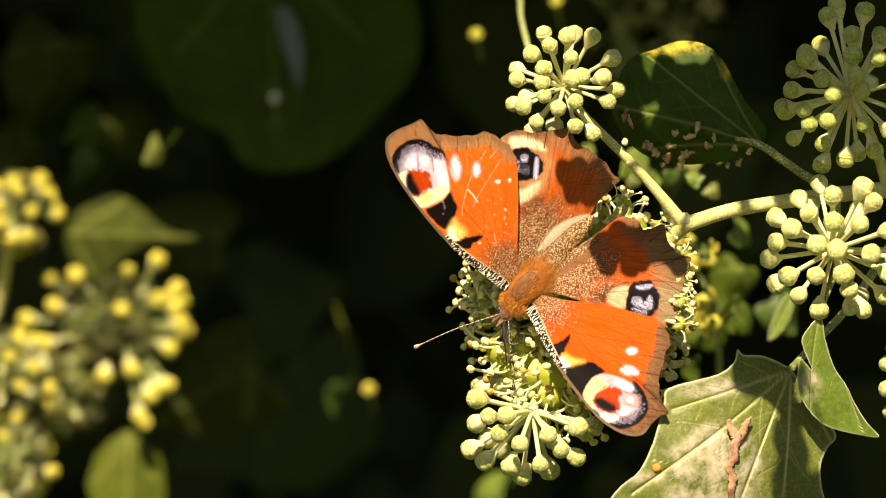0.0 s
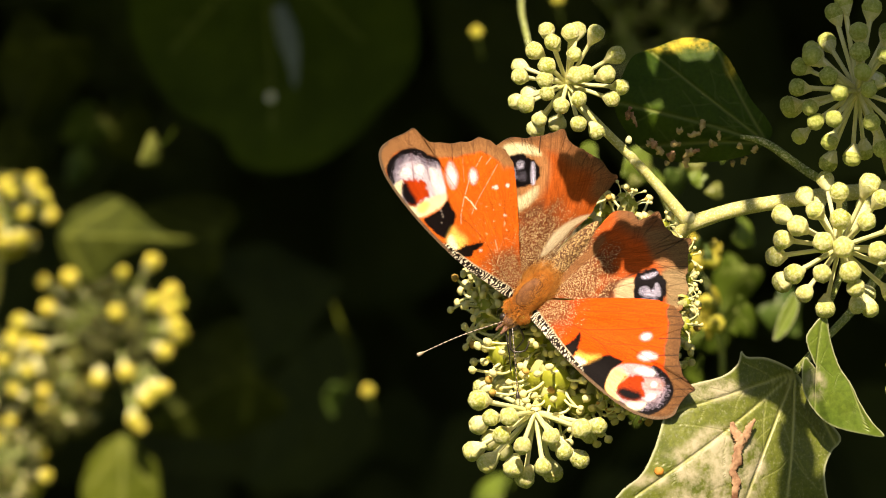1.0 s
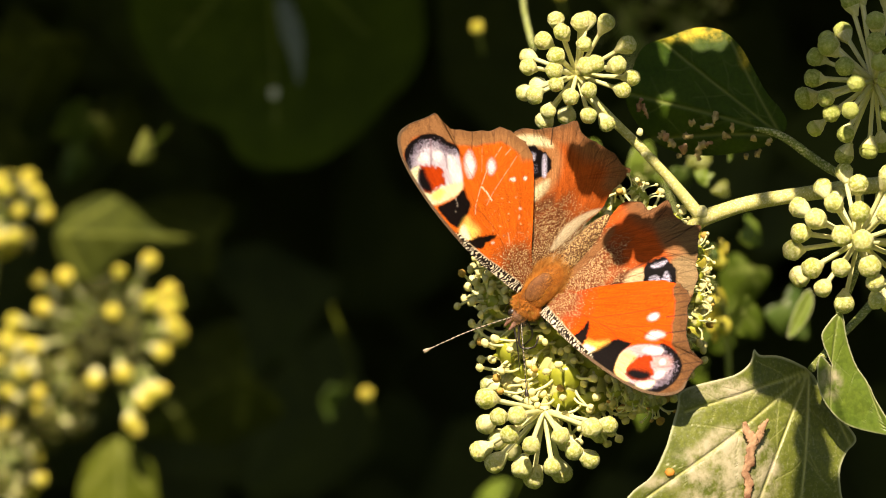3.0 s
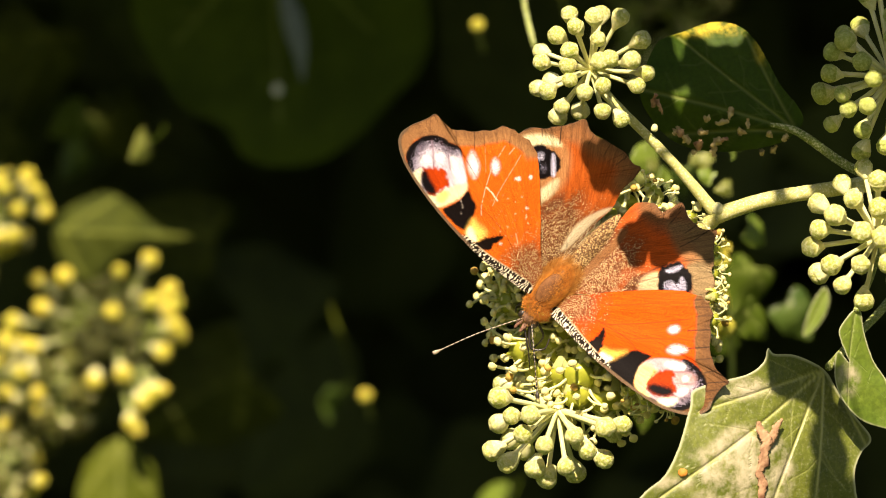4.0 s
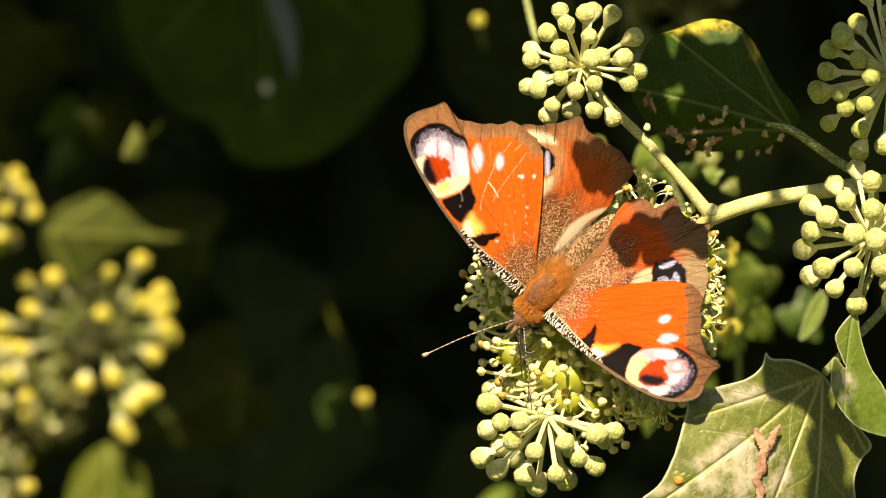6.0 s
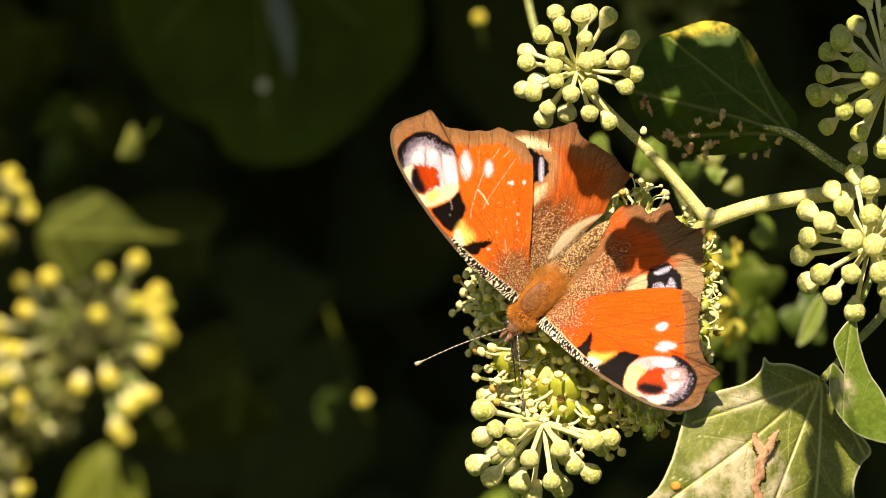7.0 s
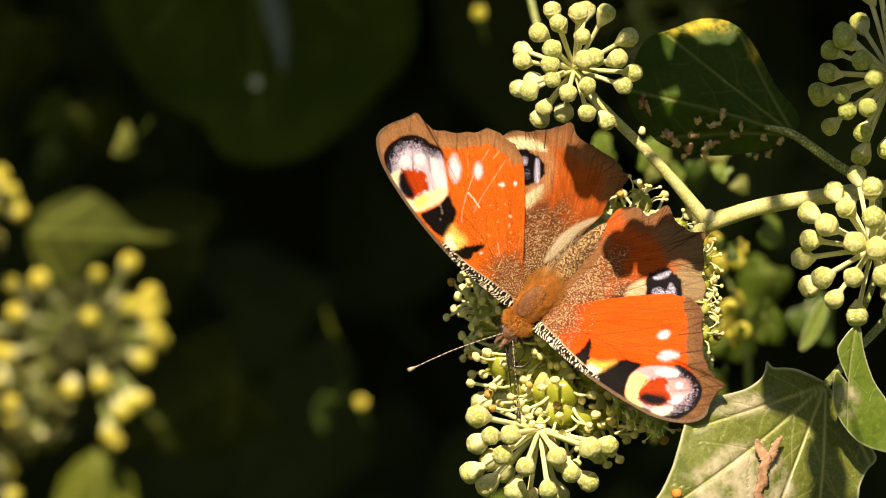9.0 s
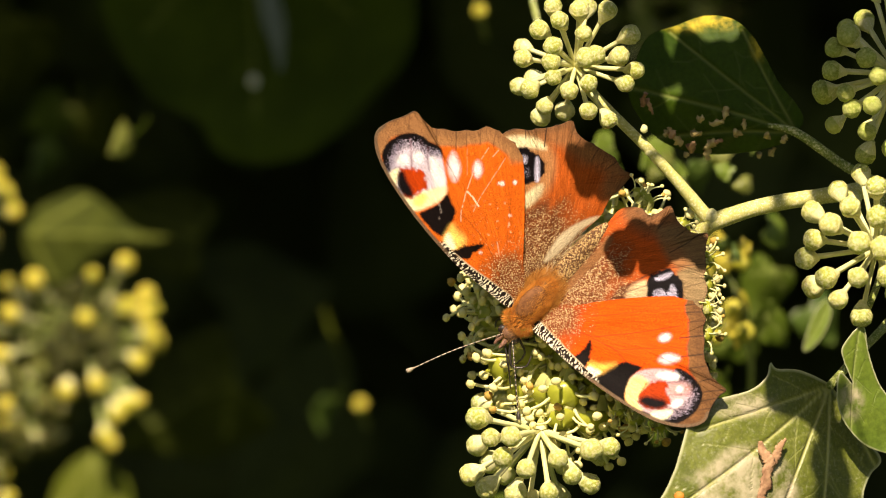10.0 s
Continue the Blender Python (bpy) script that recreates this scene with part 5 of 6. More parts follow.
# leaves of the spray
ROOT_R = (54.2, -5, -19.1)
LEAN_R = 0.4
LEAF_R = flat([(54.3, 0, -19.1), (50.1, 0, -17.0), (46.7, 0, -16.7), (45.7, 0, -15.9), (45.0, 0, -18.0), (42.7, 0, -19.7), (38.9, 0, -20.7), (35.8, 0, -21.5), (34.2, 0, -22.4), (34.0, 0, -24.2), (33.1, 0, -27.6), (32.0, 0, -31.1),
               (30.0, 0, -34.9), (26.9, 0, -37.5), (24.9, 0, -40.9), (26.4, 0, -45.4), (34.0, 0, -48.5), (42.0, 0, -53.4), (50.1, 0, -49.9), (55.4, 0, -46.3), (59.7, 0, -41.8), (59.1, 0, -37.4), (59.0, 0, -34.2), (60.0, 0, -31.6), (61.5, 0, -29.5), (59.1, 0, -26.2), (56.3, 0, -22.2)], ROOT_R)
me = leaf_mesh("leaf", LEAF_R, flat([(47.4, 0, -32.0)], ROOT_R)[0], (0, 0), flat([(35.3, 0, -25.3), (29.1, 0, -38.3), (41.6, 0, -51.6), (52.0, 0, -46.3), (60.7, 0, -30.7)], ROOT_R),
               lambda P: 1.6 * np.sin(P[:, 0] * 0.16 + 0.4) + 0.8 * np.cos(P[:, 1] * 0.22) + 0.05 * P[:, 1] + LEAN_R * P[:, 0], M_LEAF, 260, 64,
               [(flat([(42.5, 0, -34.7)], ROOT_R)[0], 7.0, 7.5), (flat([(40.2, 0, -39.2)], ROOT_R)[0], 6, 4), (flat([(41.1, 0, -21.8)], ROOT_R)[0], 5, 1.6), (flat([(31.3, 0, -36.0)], ROOT_R)[0], 3, 1.0), (flat([(37.1, 0, -31.6)], ROOT_R)[0], 2.4, 0.8)], 0.3, 0.28, 0.2, 3)
leaf_r = place("leaf", me, spray, Vector(ROOT_R) - Vector(FOOT), label="large lobed ivy leaf, pale, worn and torn")


def torn_patch(root, parent, pts, half, mat, name, seed):
    """A narrow curled strip of dead tissue on a leaf."""
    v, f = tube([(q[0] - root[0], q[1], q[2] - root[2]) for q in pts], half, 10, 44, 0.85, seed)
    mid = sum(p[1] for p in v) / len(v)
    v = [(x, mid - 0.3 + (y - mid) * 0.2 + LEAN_R * x, z) for x, y, z in v]
    return place(name, sheet(name, v, f, mat), parent)


torn_patch(ROOT_R, leaf_r, [(44.1, -2.8, -26.8), (44.5, -3, -28.2), (45.4, -3, -29.5), (45.1, -3, -31.2), (44.9, -3.1, -33.0), (44.3, -3, -34.4), (44.9, -3, -36.2), (44.6, -2.8, -38.6), (45.2, -2.8, -41.0)], [0.25, 0.6, 0.85, 0.6, 0.75, 0.5, 0.65, 0.45, 0.15], M_BROWN, "dry_tear", 4)
torn_patch(ROOT_R, leaf_r, [(47.8, -2.6, -26.4), (46.9, -3, -27.7), (46.3, -2.8, -29.3), (45.5, -3, -30.9)], [0.15, 0.5, 0.6, 0.2], M_BROWN, "dry_tear", 6)
v, f = oval((0, 0, 0), (0.75, 0.25, 0.65), 12, 8, 0.2, 3)
q = (32.8, -1.9, -34.3)
place("gall", sheet("gall", v, f, M_FUR), leaf_r, (q[0] - ROOT_R[0], q[1] + LEAN_R * (q[0] - ROOT_R[0]), q[2] - ROOT_R[2]), label="small orange gall spot")
stem(spray, "petiole", [(76.7, 14, 10.0), (65.9, 16, -7.1), (58.2, 4, -15.1), ROOT_R], [0.9, 0.7, 0.6, 0.6], M_PETIOLE)

ROOT_S = (58.2, -9, -10.6)
LEAF_S = flat([(58.6, 0, -10.6), (55.9, 0, -13.3), (55.8, 0, -15.3), (57.2, 0, -18.8), (55.6, 0, -17.2), (55.0, 0, -18.6), (55.2, 0, -22.2), (56.8, 0, -25.3), (59.4, 0, -27.7), (63.4, 0, -28.9), (67.8, 0, -29.5), (65.9, 0, -27.1), (64.1, 0, -24.2), (62.7, 0, -21.3), (60.9, 0, -18.6), (59.5, 0, -14.6)], ROOT_S)
me = leaf_mesh("leaf", LEAF_S, flat([(58.5, 0, -20.3)], ROOT_S)[0], (0, 0), flat([(65.2, 0, -28.3), (57.0, 0, -25.8)], ROOT_S), lambda P: 0.9 * np.sin(P[:, 0] * 0.35) + 0.1 * P[:, 1] * -1, M_LEAF_FRESH, 160, 36, [(flat([(57.0, 0, -21.3)], ROOT_S)[0], 1.6, 2.4)], 0.3, 0.16, 0.13, 5)
leaf_s = place("leaf", me, spray, Vector(ROOT_S) - Vector(FOOT), label="small pointed bright green ivy leaf")
stem(spray, "petiole", [(62.1, 10, 8.6), (61.7, 2, -2.6), ROOT_S], [0.6, 0.5, 0.5], M_PETIOLE)

ROOT_T = (50.2, 12, 16.4)
LEAF_T = flat([(49.8, 0, 16.3), (51.1, 0, 18.1), (50.2, 0, 20.4), (47.8, 0, 23.3), (45.9, 0, 26.8), (43.8, 0, 30.4), (41.0, 0, 32.7), (37.1, 0, 33.1), (32.7, 0, 31.6), (29.1, 0, 30.1), (27.0, 0, 25.9), (26.2, 0, 22.4), (27.6, 0, 19.0), (30.9, 0, 15.4), (35.8, 0, 13.6), (42.0, 0, 13.6), (47.4, 0, 14.7)], ROOT_T)
# yellow patches along the top paint the sun on its curled, yellowing edge
me = leaf_mesh("leaf", LEAF_T, flat([(38.0, 0, 23.3)], ROOT_T)[0], (0, 0), flat([(26.5, 0, 22.9), (32.2, 0, 30.8), (42.5, 0, 31.1), (30.4, 0, 15.9)], ROOT_T),
               lambda P: 2.2 * np.abs(P[:, 1] - 0.28 * -P[:, 0]) * 0.12 - 0.02 * P[:, 0] + 0.9 * np.sin(P[:, 0] * 0.3), M_LEAF_GLOSS, 220, 50, [(flat([(39.5, 0, 32.6)], ROOT_T)[0], 4.5, 1.3), (flat([(34.5, 0, 31.8)], ROOT_T)[0], 3.0, 0.9), (flat([(45.0, 0, 29.0)], ROOT_T)[0], 1.2, 2.0)], 0.3, 0, 0.24, 8)
leaf_t = place("leaf", me, spray, Vector(ROOT_T) - Vector(FOOT), label="dark glossy ivy leaf with dappled light")
stem(spray, "petiole", [(63.9, 11, 8.2), (57.2, 12, 11.6), ROOT_T, (46.0, 11.4, 17.5)], [0.8, 0.7, 0.65, 0.3], M_PETIOLE)
# fallen flower scraps caught on and under the dark leaf
rng = np.random.RandomState(8)
for q in ((28.7, 10, 21.2), (29.4, 10, 20.3), (32.5, 11, 16.7), (33.4, 11, 15.5), (36.5, 11, 18.5), (35.3, 11, 14.3), (36.1, 11, 16.1), (37.7, 11, 14.8), (37.5, 13, 13.6), (38.9, 11, 15.5), (48.2, 11, 15.5), (40.9, 11, 16.1),
          (45.9, 10.5, 16.1), (31.4, 11, 16.7), (46.9, 14, 14.1), (42.8, 11, 17.5), (39.8, 11, 19.1), (38.6, 11, 17.9), (44.8, 14, 13.4), (34.5, 14, 13.2)):
    d = Vector(rng.normal(size=3) * (1, 0.3, 1)).normalized() * (0.4 + 0.8 * rng.rand())
    k = Vector(rng.normal(size=3) * 0.3)
    v, f = tube([-d, k, d + k], [0.25, 0.3 + 0.4 * rng.rand(), 0.15], 7, 9, 1.5, int(q[0] * 10) % 50 + 60)
    place("flower_scrap", sheet("flower_scrap", v, f, M_DEBRIS if rng.rand() < 0.65 else M_BROWN), spray, Vector(q) - Vector(FOOT))
# narrow leaf behind the sunlit umbel
ROOT_N = (55.2, 18, -7.1)
LEAF_N = flat([(54.5, 0, -7.1), (52.7, 0, -9.3), (51.5, 0, -12.4), (51.1, 0, -14.7), (52.5, 0, -14.2), (54.2, 0, -12.0), (55.2, 0, -9.3)], ROOT_N)
me = leaf_mesh("leaf", LEAF_N, flat([(53.2, 0, -11.1)], ROOT_N)[0], (0, 0), flat([(51.3, 0, -14.5)], ROOT_N), lambda P: 0.05 * P[:, 0], M_LEAF_FRESH, 70, 16, [], 0.3, 0.1, 0.12, 9)
place("leaf", me, spray, Vector((57.4, 75, -7.4)) - Vector(FOOT), label="narrow green ivy leaf")


# ---- behind: the shaded hedge ----
def template_leaf(seed, fine=False):
    """A five-lobed ivy leaf 1 unit long, root at the origin, lying in x, z with a fold."""
    rng = np.random.RandomState(seed)
    k = rng.rand() * 0.15
    half = [(0.0, 0.0), (0.25, 0.10), (0.44, 0.0 + k * 0.5), (0.46, -0.2), (0.43, -0.42 - k * 0.5), (0.30, -0.62), (0.15, -0.84), (0.0, -1.0)]
    return half[:-1] + [half[-1]] + [(-x, z) for x, z in half[-2:0:-1]]


def leaf_like(name, at, size, turn, mat, parent, seed, label="", n=72, rings=14, foot=(0, 0, 0)):
    out = [(x * size, z * size) for x, z in template_leaf(seed)]
    me = leaf_mesh(name, out, (0, -0.42 * size), (0, 0), [(0, -0.97 * size), (0.44 * size, -0.32 * size), (-0.44 * size, -0.32 * size), (0.4 * size, 0.1 * size), (-0.4 * size, 0.1 * size)],
                   lambda P: 0.25 * np.abs(P[:, 0]) + 0.06 * size * np.sin(P[:, 1] * 6 / size + seed), mat, n, rings, [], 0.3, 0, 0.011 * size, seed)
    return place(name, me, parent, Vector(at) - Vector(foot), turn, label=label)


def spin(rx, ry, rz):
    return Euler([radians(a) for a in (rx, ry, rz)]).to_matrix()


# sunlit, out-of-focus flower heads beyond
FAR_FOOT = (-92.5, 205, -26.6)
far_spray = base("ivy_spray", FAR_FOOT)
far_spray["foot"] = FAR_FOOT
tagged(far_spray, "sunlit ivy flower heads deeper in the hedge", "ivy")


def loose_umbel(parent, hub, radius, count, seed, meshes, label, size=1.0, turned=(0, -1, 0), spread=-0.3):
    rng = np.random.RandomState(seed)
    u = place("umbel", hub_mesh(1.0, seed), parent, Vector(hub) - Vector(parent["foot"]), label=label)
    t = Vector(turned).normalized()
    k = 0
    for i in range(400):
        if k >= count:
            break
        d = Vector(rng.normal(size=3)).normalized()
        if d.dot(t) < spread:
            continue
        add_bud(u, d, radius * (0.85 + 0.2 * rng.rand()), rng, meshes, size * (0.9 + 0.25 * rng.rand()), PEDICEL_GREEN)
        k += 1
    return u


M_YELLOWBUD = bud_material("sunlit_bud_skin", (0.40, 0.40, 0.025), (0.68, 0.56, 0.07), (0.72, 0.62, 0.14))
# far buds darkened for shade: deep and half-shade copies of the bud skin
BUDS_SHADED = [bud_mesh("bud", s + 51, bud_material("shaded_bud_skin", (0.02, 0.034, 0.004), (0.05, 0.06, 0.009), (0.08, 0.072, 0.02))) for s in range(2)]
BUDS_HALFSHADE = [bud_mesh("bud", s + 61, bud_material("halfshade_bud_skin", (0.052, 0.076, 0.007), (0.105, 0.112, 0.017), (0.14, 0.125, 0.032))) for s in range(2)]
BUDS_FAR = [bud_mesh("bud", s + 31, M_YELLOWBUD, 1.0) for s in range(3)]
loose_umbel(far_spray, (-75.4, 200, 6.6), 6.6, 36, 41, BUDS_FAR + BUDS_SHADED[:1], "yellow-green ivy buds, sunlit", 1.0)
loose_umbel(far_spray, (-77.5, 204, -22.4), 7.5, 26, 43, BUDS_FAR + BUDS_SHADED + BUDS_HALFSHADE, "yellow-green ivy buds, sunlit", 0.95)
loose_umbel(far_spray, (-78.2, 202, -38.4), 8.5, 36, 44, BUDS_FAR + BUDS_SHADED + BUDS_HALFSHADE[:1], "yellow-green ivy buds, sunlit", 0.95)
loose_umbel(far_spray, (-58.8, 213, -15.8), 7.5, 60, 49, BUDS_HALFSHADE + BUDS_SHADED, "dense heart of ivy buds in a shaded olive tone", 1.05)
loose_umbel(far_spray, (-67.9, 210, -25.4), 8.0, 46, 50, BUDS_HALFSHADE + BUDS_SHADED[:1], "dense heart of ivy buds in a shaded olive tone", 1.05)
loose_umbel(far_spray, (-57.9, 214, -14.8), 10.0, 90, 45, BUDS_SHADED, "ball of ivy buds painted dark for shade", 0.95)
rim_hub = (-58.2, 210, -13.8)
u = place("umbel", hub_mesh(1.0, 5), far_spray, Vector(rim_hub) - Vector(FAR_FOOT), label="sunlit yellow buds round a spent flower head")
rng = np.random.RandomState(46)
for i, (x, z) in enumerate(((9.5, 3.4), (8.3, 2.5), (9.8, -1.0), (9.1, 0.2), (7.5, 4.1), (8.5, 5.2), (5.8, 3.6), (7.5, -3.3), (1.6, 7.8), (5.8, 9.4), (0.6, 2.1), (-1.9, -7.3),
             (7.5, -8.5), (6.1, -9.0), (4.8, -10.2), (3.3, -13.2), (4.0, -14.1), (2.1, -6.3), (-13.1, 0.8), (-10.2, -2.6), (-13.7, -4.0), (-8.3, -6.6), (-9.6, -11.3), (-6.0, 7.1), (-9.8, 6.7), (-9.0, 2.8))):
    k = 1.16 / 0.94
    add_bud(u, (x * k, -6.0, z * k), math.hypot(x * k, 6.0, z * k), rng, BUDS_FAR, 1.12 if i % 4 else 0.85, PEDICEL_GREEN)
for pts in ((FAR_FOOT, (-80.5, 210, -12.3), (-77.4, 198, 4.6)), (FAR_FOOT, (-82.4, 207, -26.7), (-76.0, 202, -23.5)), (FAR_FOOT, (-80.4, 208, -36.9), (-75.4, 200, -38.8)), (FAR_FOOT, (-74.5, 214, -20.6), (-60.5, 210, -15.4))):
    stem(far_spray, "stem", pts, [1.2, 1.0, 0.9], M_STEM, 10, 16)
# lit leaves by the far heads: one folded along its midrib with a long tip, one pointed, below the heads
def far_leaf(places, root, heart, ribs, depth, mat, seed, label):
    me = leaf_mesh("leaf", flat(places, root), flat([heart], root)[0], (0, 0), flat(ribs, root), depth, mat, 140, 28, [], 0.3, 0, 0.25, seed)
    place("leaf", me, far_spray, Vector(root) - Vector(FAR_FOOT), label=label)


far_leaf([(-67.4, 0, 3.5), (-65.6, 0, 6.5), (-62.2, 0, 8.3), (-59.0, 0, 9.4), (-56.3, 0, 8.7), (-53.5, 0, 6.5), (-50.6, 0, 3.9), (-47.8, 0, 2.5), (-43.5, 0, 1.9), (-47.5, 0, 0.9), (-50.8, 0, 1.2), (-54.0, 0, 0.1),
          (-56.8, 0, -1.3), (-58.6, 0, -3.2), (-60.4, 0, -5.4), (-62.7, 0, -5.9), (-65.0, 0, -4.5), (-66.8, 0, -1.8), (-67.6, 0, 1.0)], (-66.4, 208, 2.6), (-58.5, 0, 2.4), [(-45, 0, 1.9), (-57, 0, 8.4), (-62.5, 0, -5.0)],
         lambda P: 0.9 * np.clip(P[:, 1] + 0.02 * P[:, 0], 0, 9) + 0.15 * np.clip(-P[:, 1], 0, 9) + 0.5 * np.sin(P[:, 0] * 0.5), M_LEAF_OLIVE, 51, "olive-green ivy leaf folded along its midrib")
far_leaf([(-63.4, 0, -44.5), (-62.9, 0, -38.5), (-61.0, 0, -35.4), (-58.6, 0, -33.6), (-56.4, 0, -32.6), (-54.4, 0, -33.7), (-52.6, 0, -35.8), (-50.8, 0, -37.3), (-50.0, 0, -40.5), (-50.4, 0, -45.5), (-56.5, 0, -50.0)], (-56.4, 210, -32.9), (-56.6, 0, -41.0),
         [(-56.8, 0, -49.5), (-51.0, 0, -42.0), (-62.6, 0, -42.0)], lambda P: 0.35 * np.abs(P[:, 0]) + 0.1 * P[:, 1], M_LEAF_MOSS, 52, "mossy green pointed ivy leaf, sunlit")
for at, size, turn, mat, seed in (((-76.6, 218, -19.7), 11, spin(-20, 60, 10), M_LEAF_FRESH, 53), ((-62.9, 230, 16.5), 7, spin(20, 40, 60), M_LEAF_DEEP, 54)):
    leaf_like("leaf", at, size, turn, mat, far_spray, seed, "green ivy leaf, partly sunlit", foot=FAR_FOOT)

M_SKYSHEEN = plain_material("sky_sheen", (0.08, 0.11, 0.11), (0.17, 0.21, 0.21), 900, 0.4)
M_GLINT = plain_material("glint_paint", (0.6, 0.62, 0.55), (0.75, 0.76, 0.7), 900, 0.3)
# the large dim leaf
BIG_ROOT = (-31.4, 222, 55.3)
big_leaf = base("ivy_leaf", BIG_ROOT)
big_leaf["foot"] = BIG_ROOT
tagged(big_leaf, "large dark green ivy leaf hanging in the shade", "leaf")
LEAF_BIG = flat([(-27.2, 0, 47.8), (-34.4, 0, 51.9), (-43.3, 0, 47.4), (-48.2, 0, 41.1), (-47.8, 0, 33.1), (-44.2, 0, 25.9), (-40.6, 0, 21.0), (-34.4, 0, 17.9), (-31.7, 0, 13.8), (-27.2, 0, 12.1), (-20.1, 0, 12.9), (-13.8, 0, 17.0), (-9.3, 0, 22.3), (-5.7, 0, 25.9), (-3.8, 0, 31.3), (-4.8, 0, 39.3), (-8.4, 0, 46.5), (-16.5, 0, 51.0)], (BIG_ROOT[0] / 1.1558, 0, BIG_ROOT[2] / 1.1558))
LEAF_BIG = [(x * 1.1558, z * 1.1558) for x, z in LEAF_BIG]
me = leaf_mesh("blade", LEAF_BIG, (1.5, -14.0), (0, 0), [(1.0, -33.0), (-17, -20), (17, -18), (-18, -4)], lambda P: 0.10 * np.abs(P[:, 0]) + 0.05 * P[:, 1] + 1.2 * np.sin(P[:, 1] * 0.22), M_LEAF_DIM, 160, 40, [], 0.4, 0, 0.2, 61)
place("blade", me, big_leaf)
# small bright blob coloured as a glint on the blade
v, f = oval((0, 0, 0), (0.85, 0.35, 0.95), 12, 8, 0.25, 4)
place("leaf_glint", sheet("leaf_glint", v, f, M_GLINT), big_leaf, Vector((-30.6, 213, 27.1)) - Vector(BIG_ROOT), label="small glint painted on the leaf")
# pale wedge laid on the blade in place of the sky's reflection
v, f = tube([(-29.2, 0, 43.5), (-27.6, 0, 38.0), (-26.6, 0, 33.5), (-26.2, 0, 28.6)], [1.2, 2.1, 1.3, 0.15], 12, 20, 0.15, 4)
place("sky_sheen", sheet("sky_sheen", [(x, y * 0.2, z) for x, y, z in v], f, M_SKYSHEEN), big_leaf, Vector((0, 213, 0)) - Vector(BIG_ROOT), label="blue-grey wedge standing for sky sheen on the leaf")
v, f = tube([(0, 0.5, 0), (1, 3, 6), (4, 8, 16)], [0.9, 0.9, 1.1], 10, 14)
place("petiole", sheet("petiole", v, f, M_PETIOLE), big_leaf)

# scattered lit bits deeper in the hedge
SCRAPS = [((-69.0, 240, 38.0), 15.0, M_LEAF_OLIVE, 93, (10, 20, 30)), ((-58.0, 244, 24.0), 9.0, M_LEAF_OLIVE, 94, (15, -35, 20)), ((-74.0, 236, 20.0), 10.0, M_LEAF_OLIVE, 95, (0, 40, 30)),
          ((-34.0, 246, -22.0), 17.0, M_LEAF_OLIVE, 97, (20, 60, 20)), ((-40.0, 240, 2.0), 12.0, M_LEAF_OLIVE, 99, (20, 110, 30)),
          ((-18.1, 235, -24.8), 4.6, M_LEAF_DEEP, 74, (20, 5, 55)), ((-48.8, 170, 18.0), 4.4, M_LEAF, 76, (10, 55, 62)),
          ((-61.9, 235, 23.4), 6.0, M_LEAF_DIM, 77, (0, 60, 0)), ((9.7, 180, -43.4), 7.0, M_LEAF_FRESH, 78, (60, 90, 0))]
for at, size, mat, seed, turn in SCRAPS:
    b = base("ivy_leaf", at)
    tagged(b, {M_LEAF_YELLOW.name: "small yellowed ivy leaf deep in the hedge", M_LEAF_DEEP.name: "small dark green ivy leaf in the shade"}.get(mat.name, "small green ivy leaf catching light in the hedge"), "leaf", "stray hedge leaves")
    leaf_like("blade", at, size * 1.3, spin(*turn), mat, b, seed, n=48, rings=10, foot=at)
    v, f = tube([(0, 0.4, 0), (0.3 * size, 3, 0.25 * size), (0.5 * size, 12, 0.7 * size)], [0.2, 0.15, 0.15], 8, 10, 0.05, seed)
    place("petiole", sheet("petiole", v, f, M_LEAF_DIM), b)

for at in ((-13.3, 212, -25.1), (5.8, 170, 37.4), (19.8, 170, 43.2)):
    b = base("ivy_fruit", at)
    tagged(b, "single yellow ivy bud catching the sun in the hedge", "bud", "stray yellow buds")
    place("bud", BUDS_FAR[1], b, (0, 0, 0), towards((-0.2, -1, 0.4)), (0.78, 0.78, 0.78))
    v, f = tube([(0, 0.5, -0.3), (0.2, 5, -1.0), (1, 14, -4)], [0.4, 0.3, 0.3], 8, 10)
    place("pedicel", sheet("pedicel", v, f, M_PETIOLE), b)

# a lone thin twig in the gap
twig = base("ivy_twig", (-19.4, 226, -9.6))
tagged(twig, "thin yellow-green ivy twig in the hedge gap", "twig")
v, f = tube([(0, 0, 0), (0.7, 0.5, -2.6), (1.8, 1, -5.4), (3.6, 9, -12.0)], [0.12, 0.38, 0.25, 0.15], 8, 14, 0.1, 4)
place("shoot", sheet("shoot", v, f, M_LEAF_MOSS), twig)

# unseen ivy shoot added above the spray: its shade falls on the dark leaf, the green umbel, the torn leaf and the
# hindwings
SHOOT_FOOT = tuple(Vector((45, 10, 20)) + SUN * 175)
shoot = base("shade_shoot", SHOOT_FOOT)
shoot["foot"] = SHOOT_FOOT
tagged(shoot, "unseen ivy shoot overhead, placed to cast shade", "ivy")
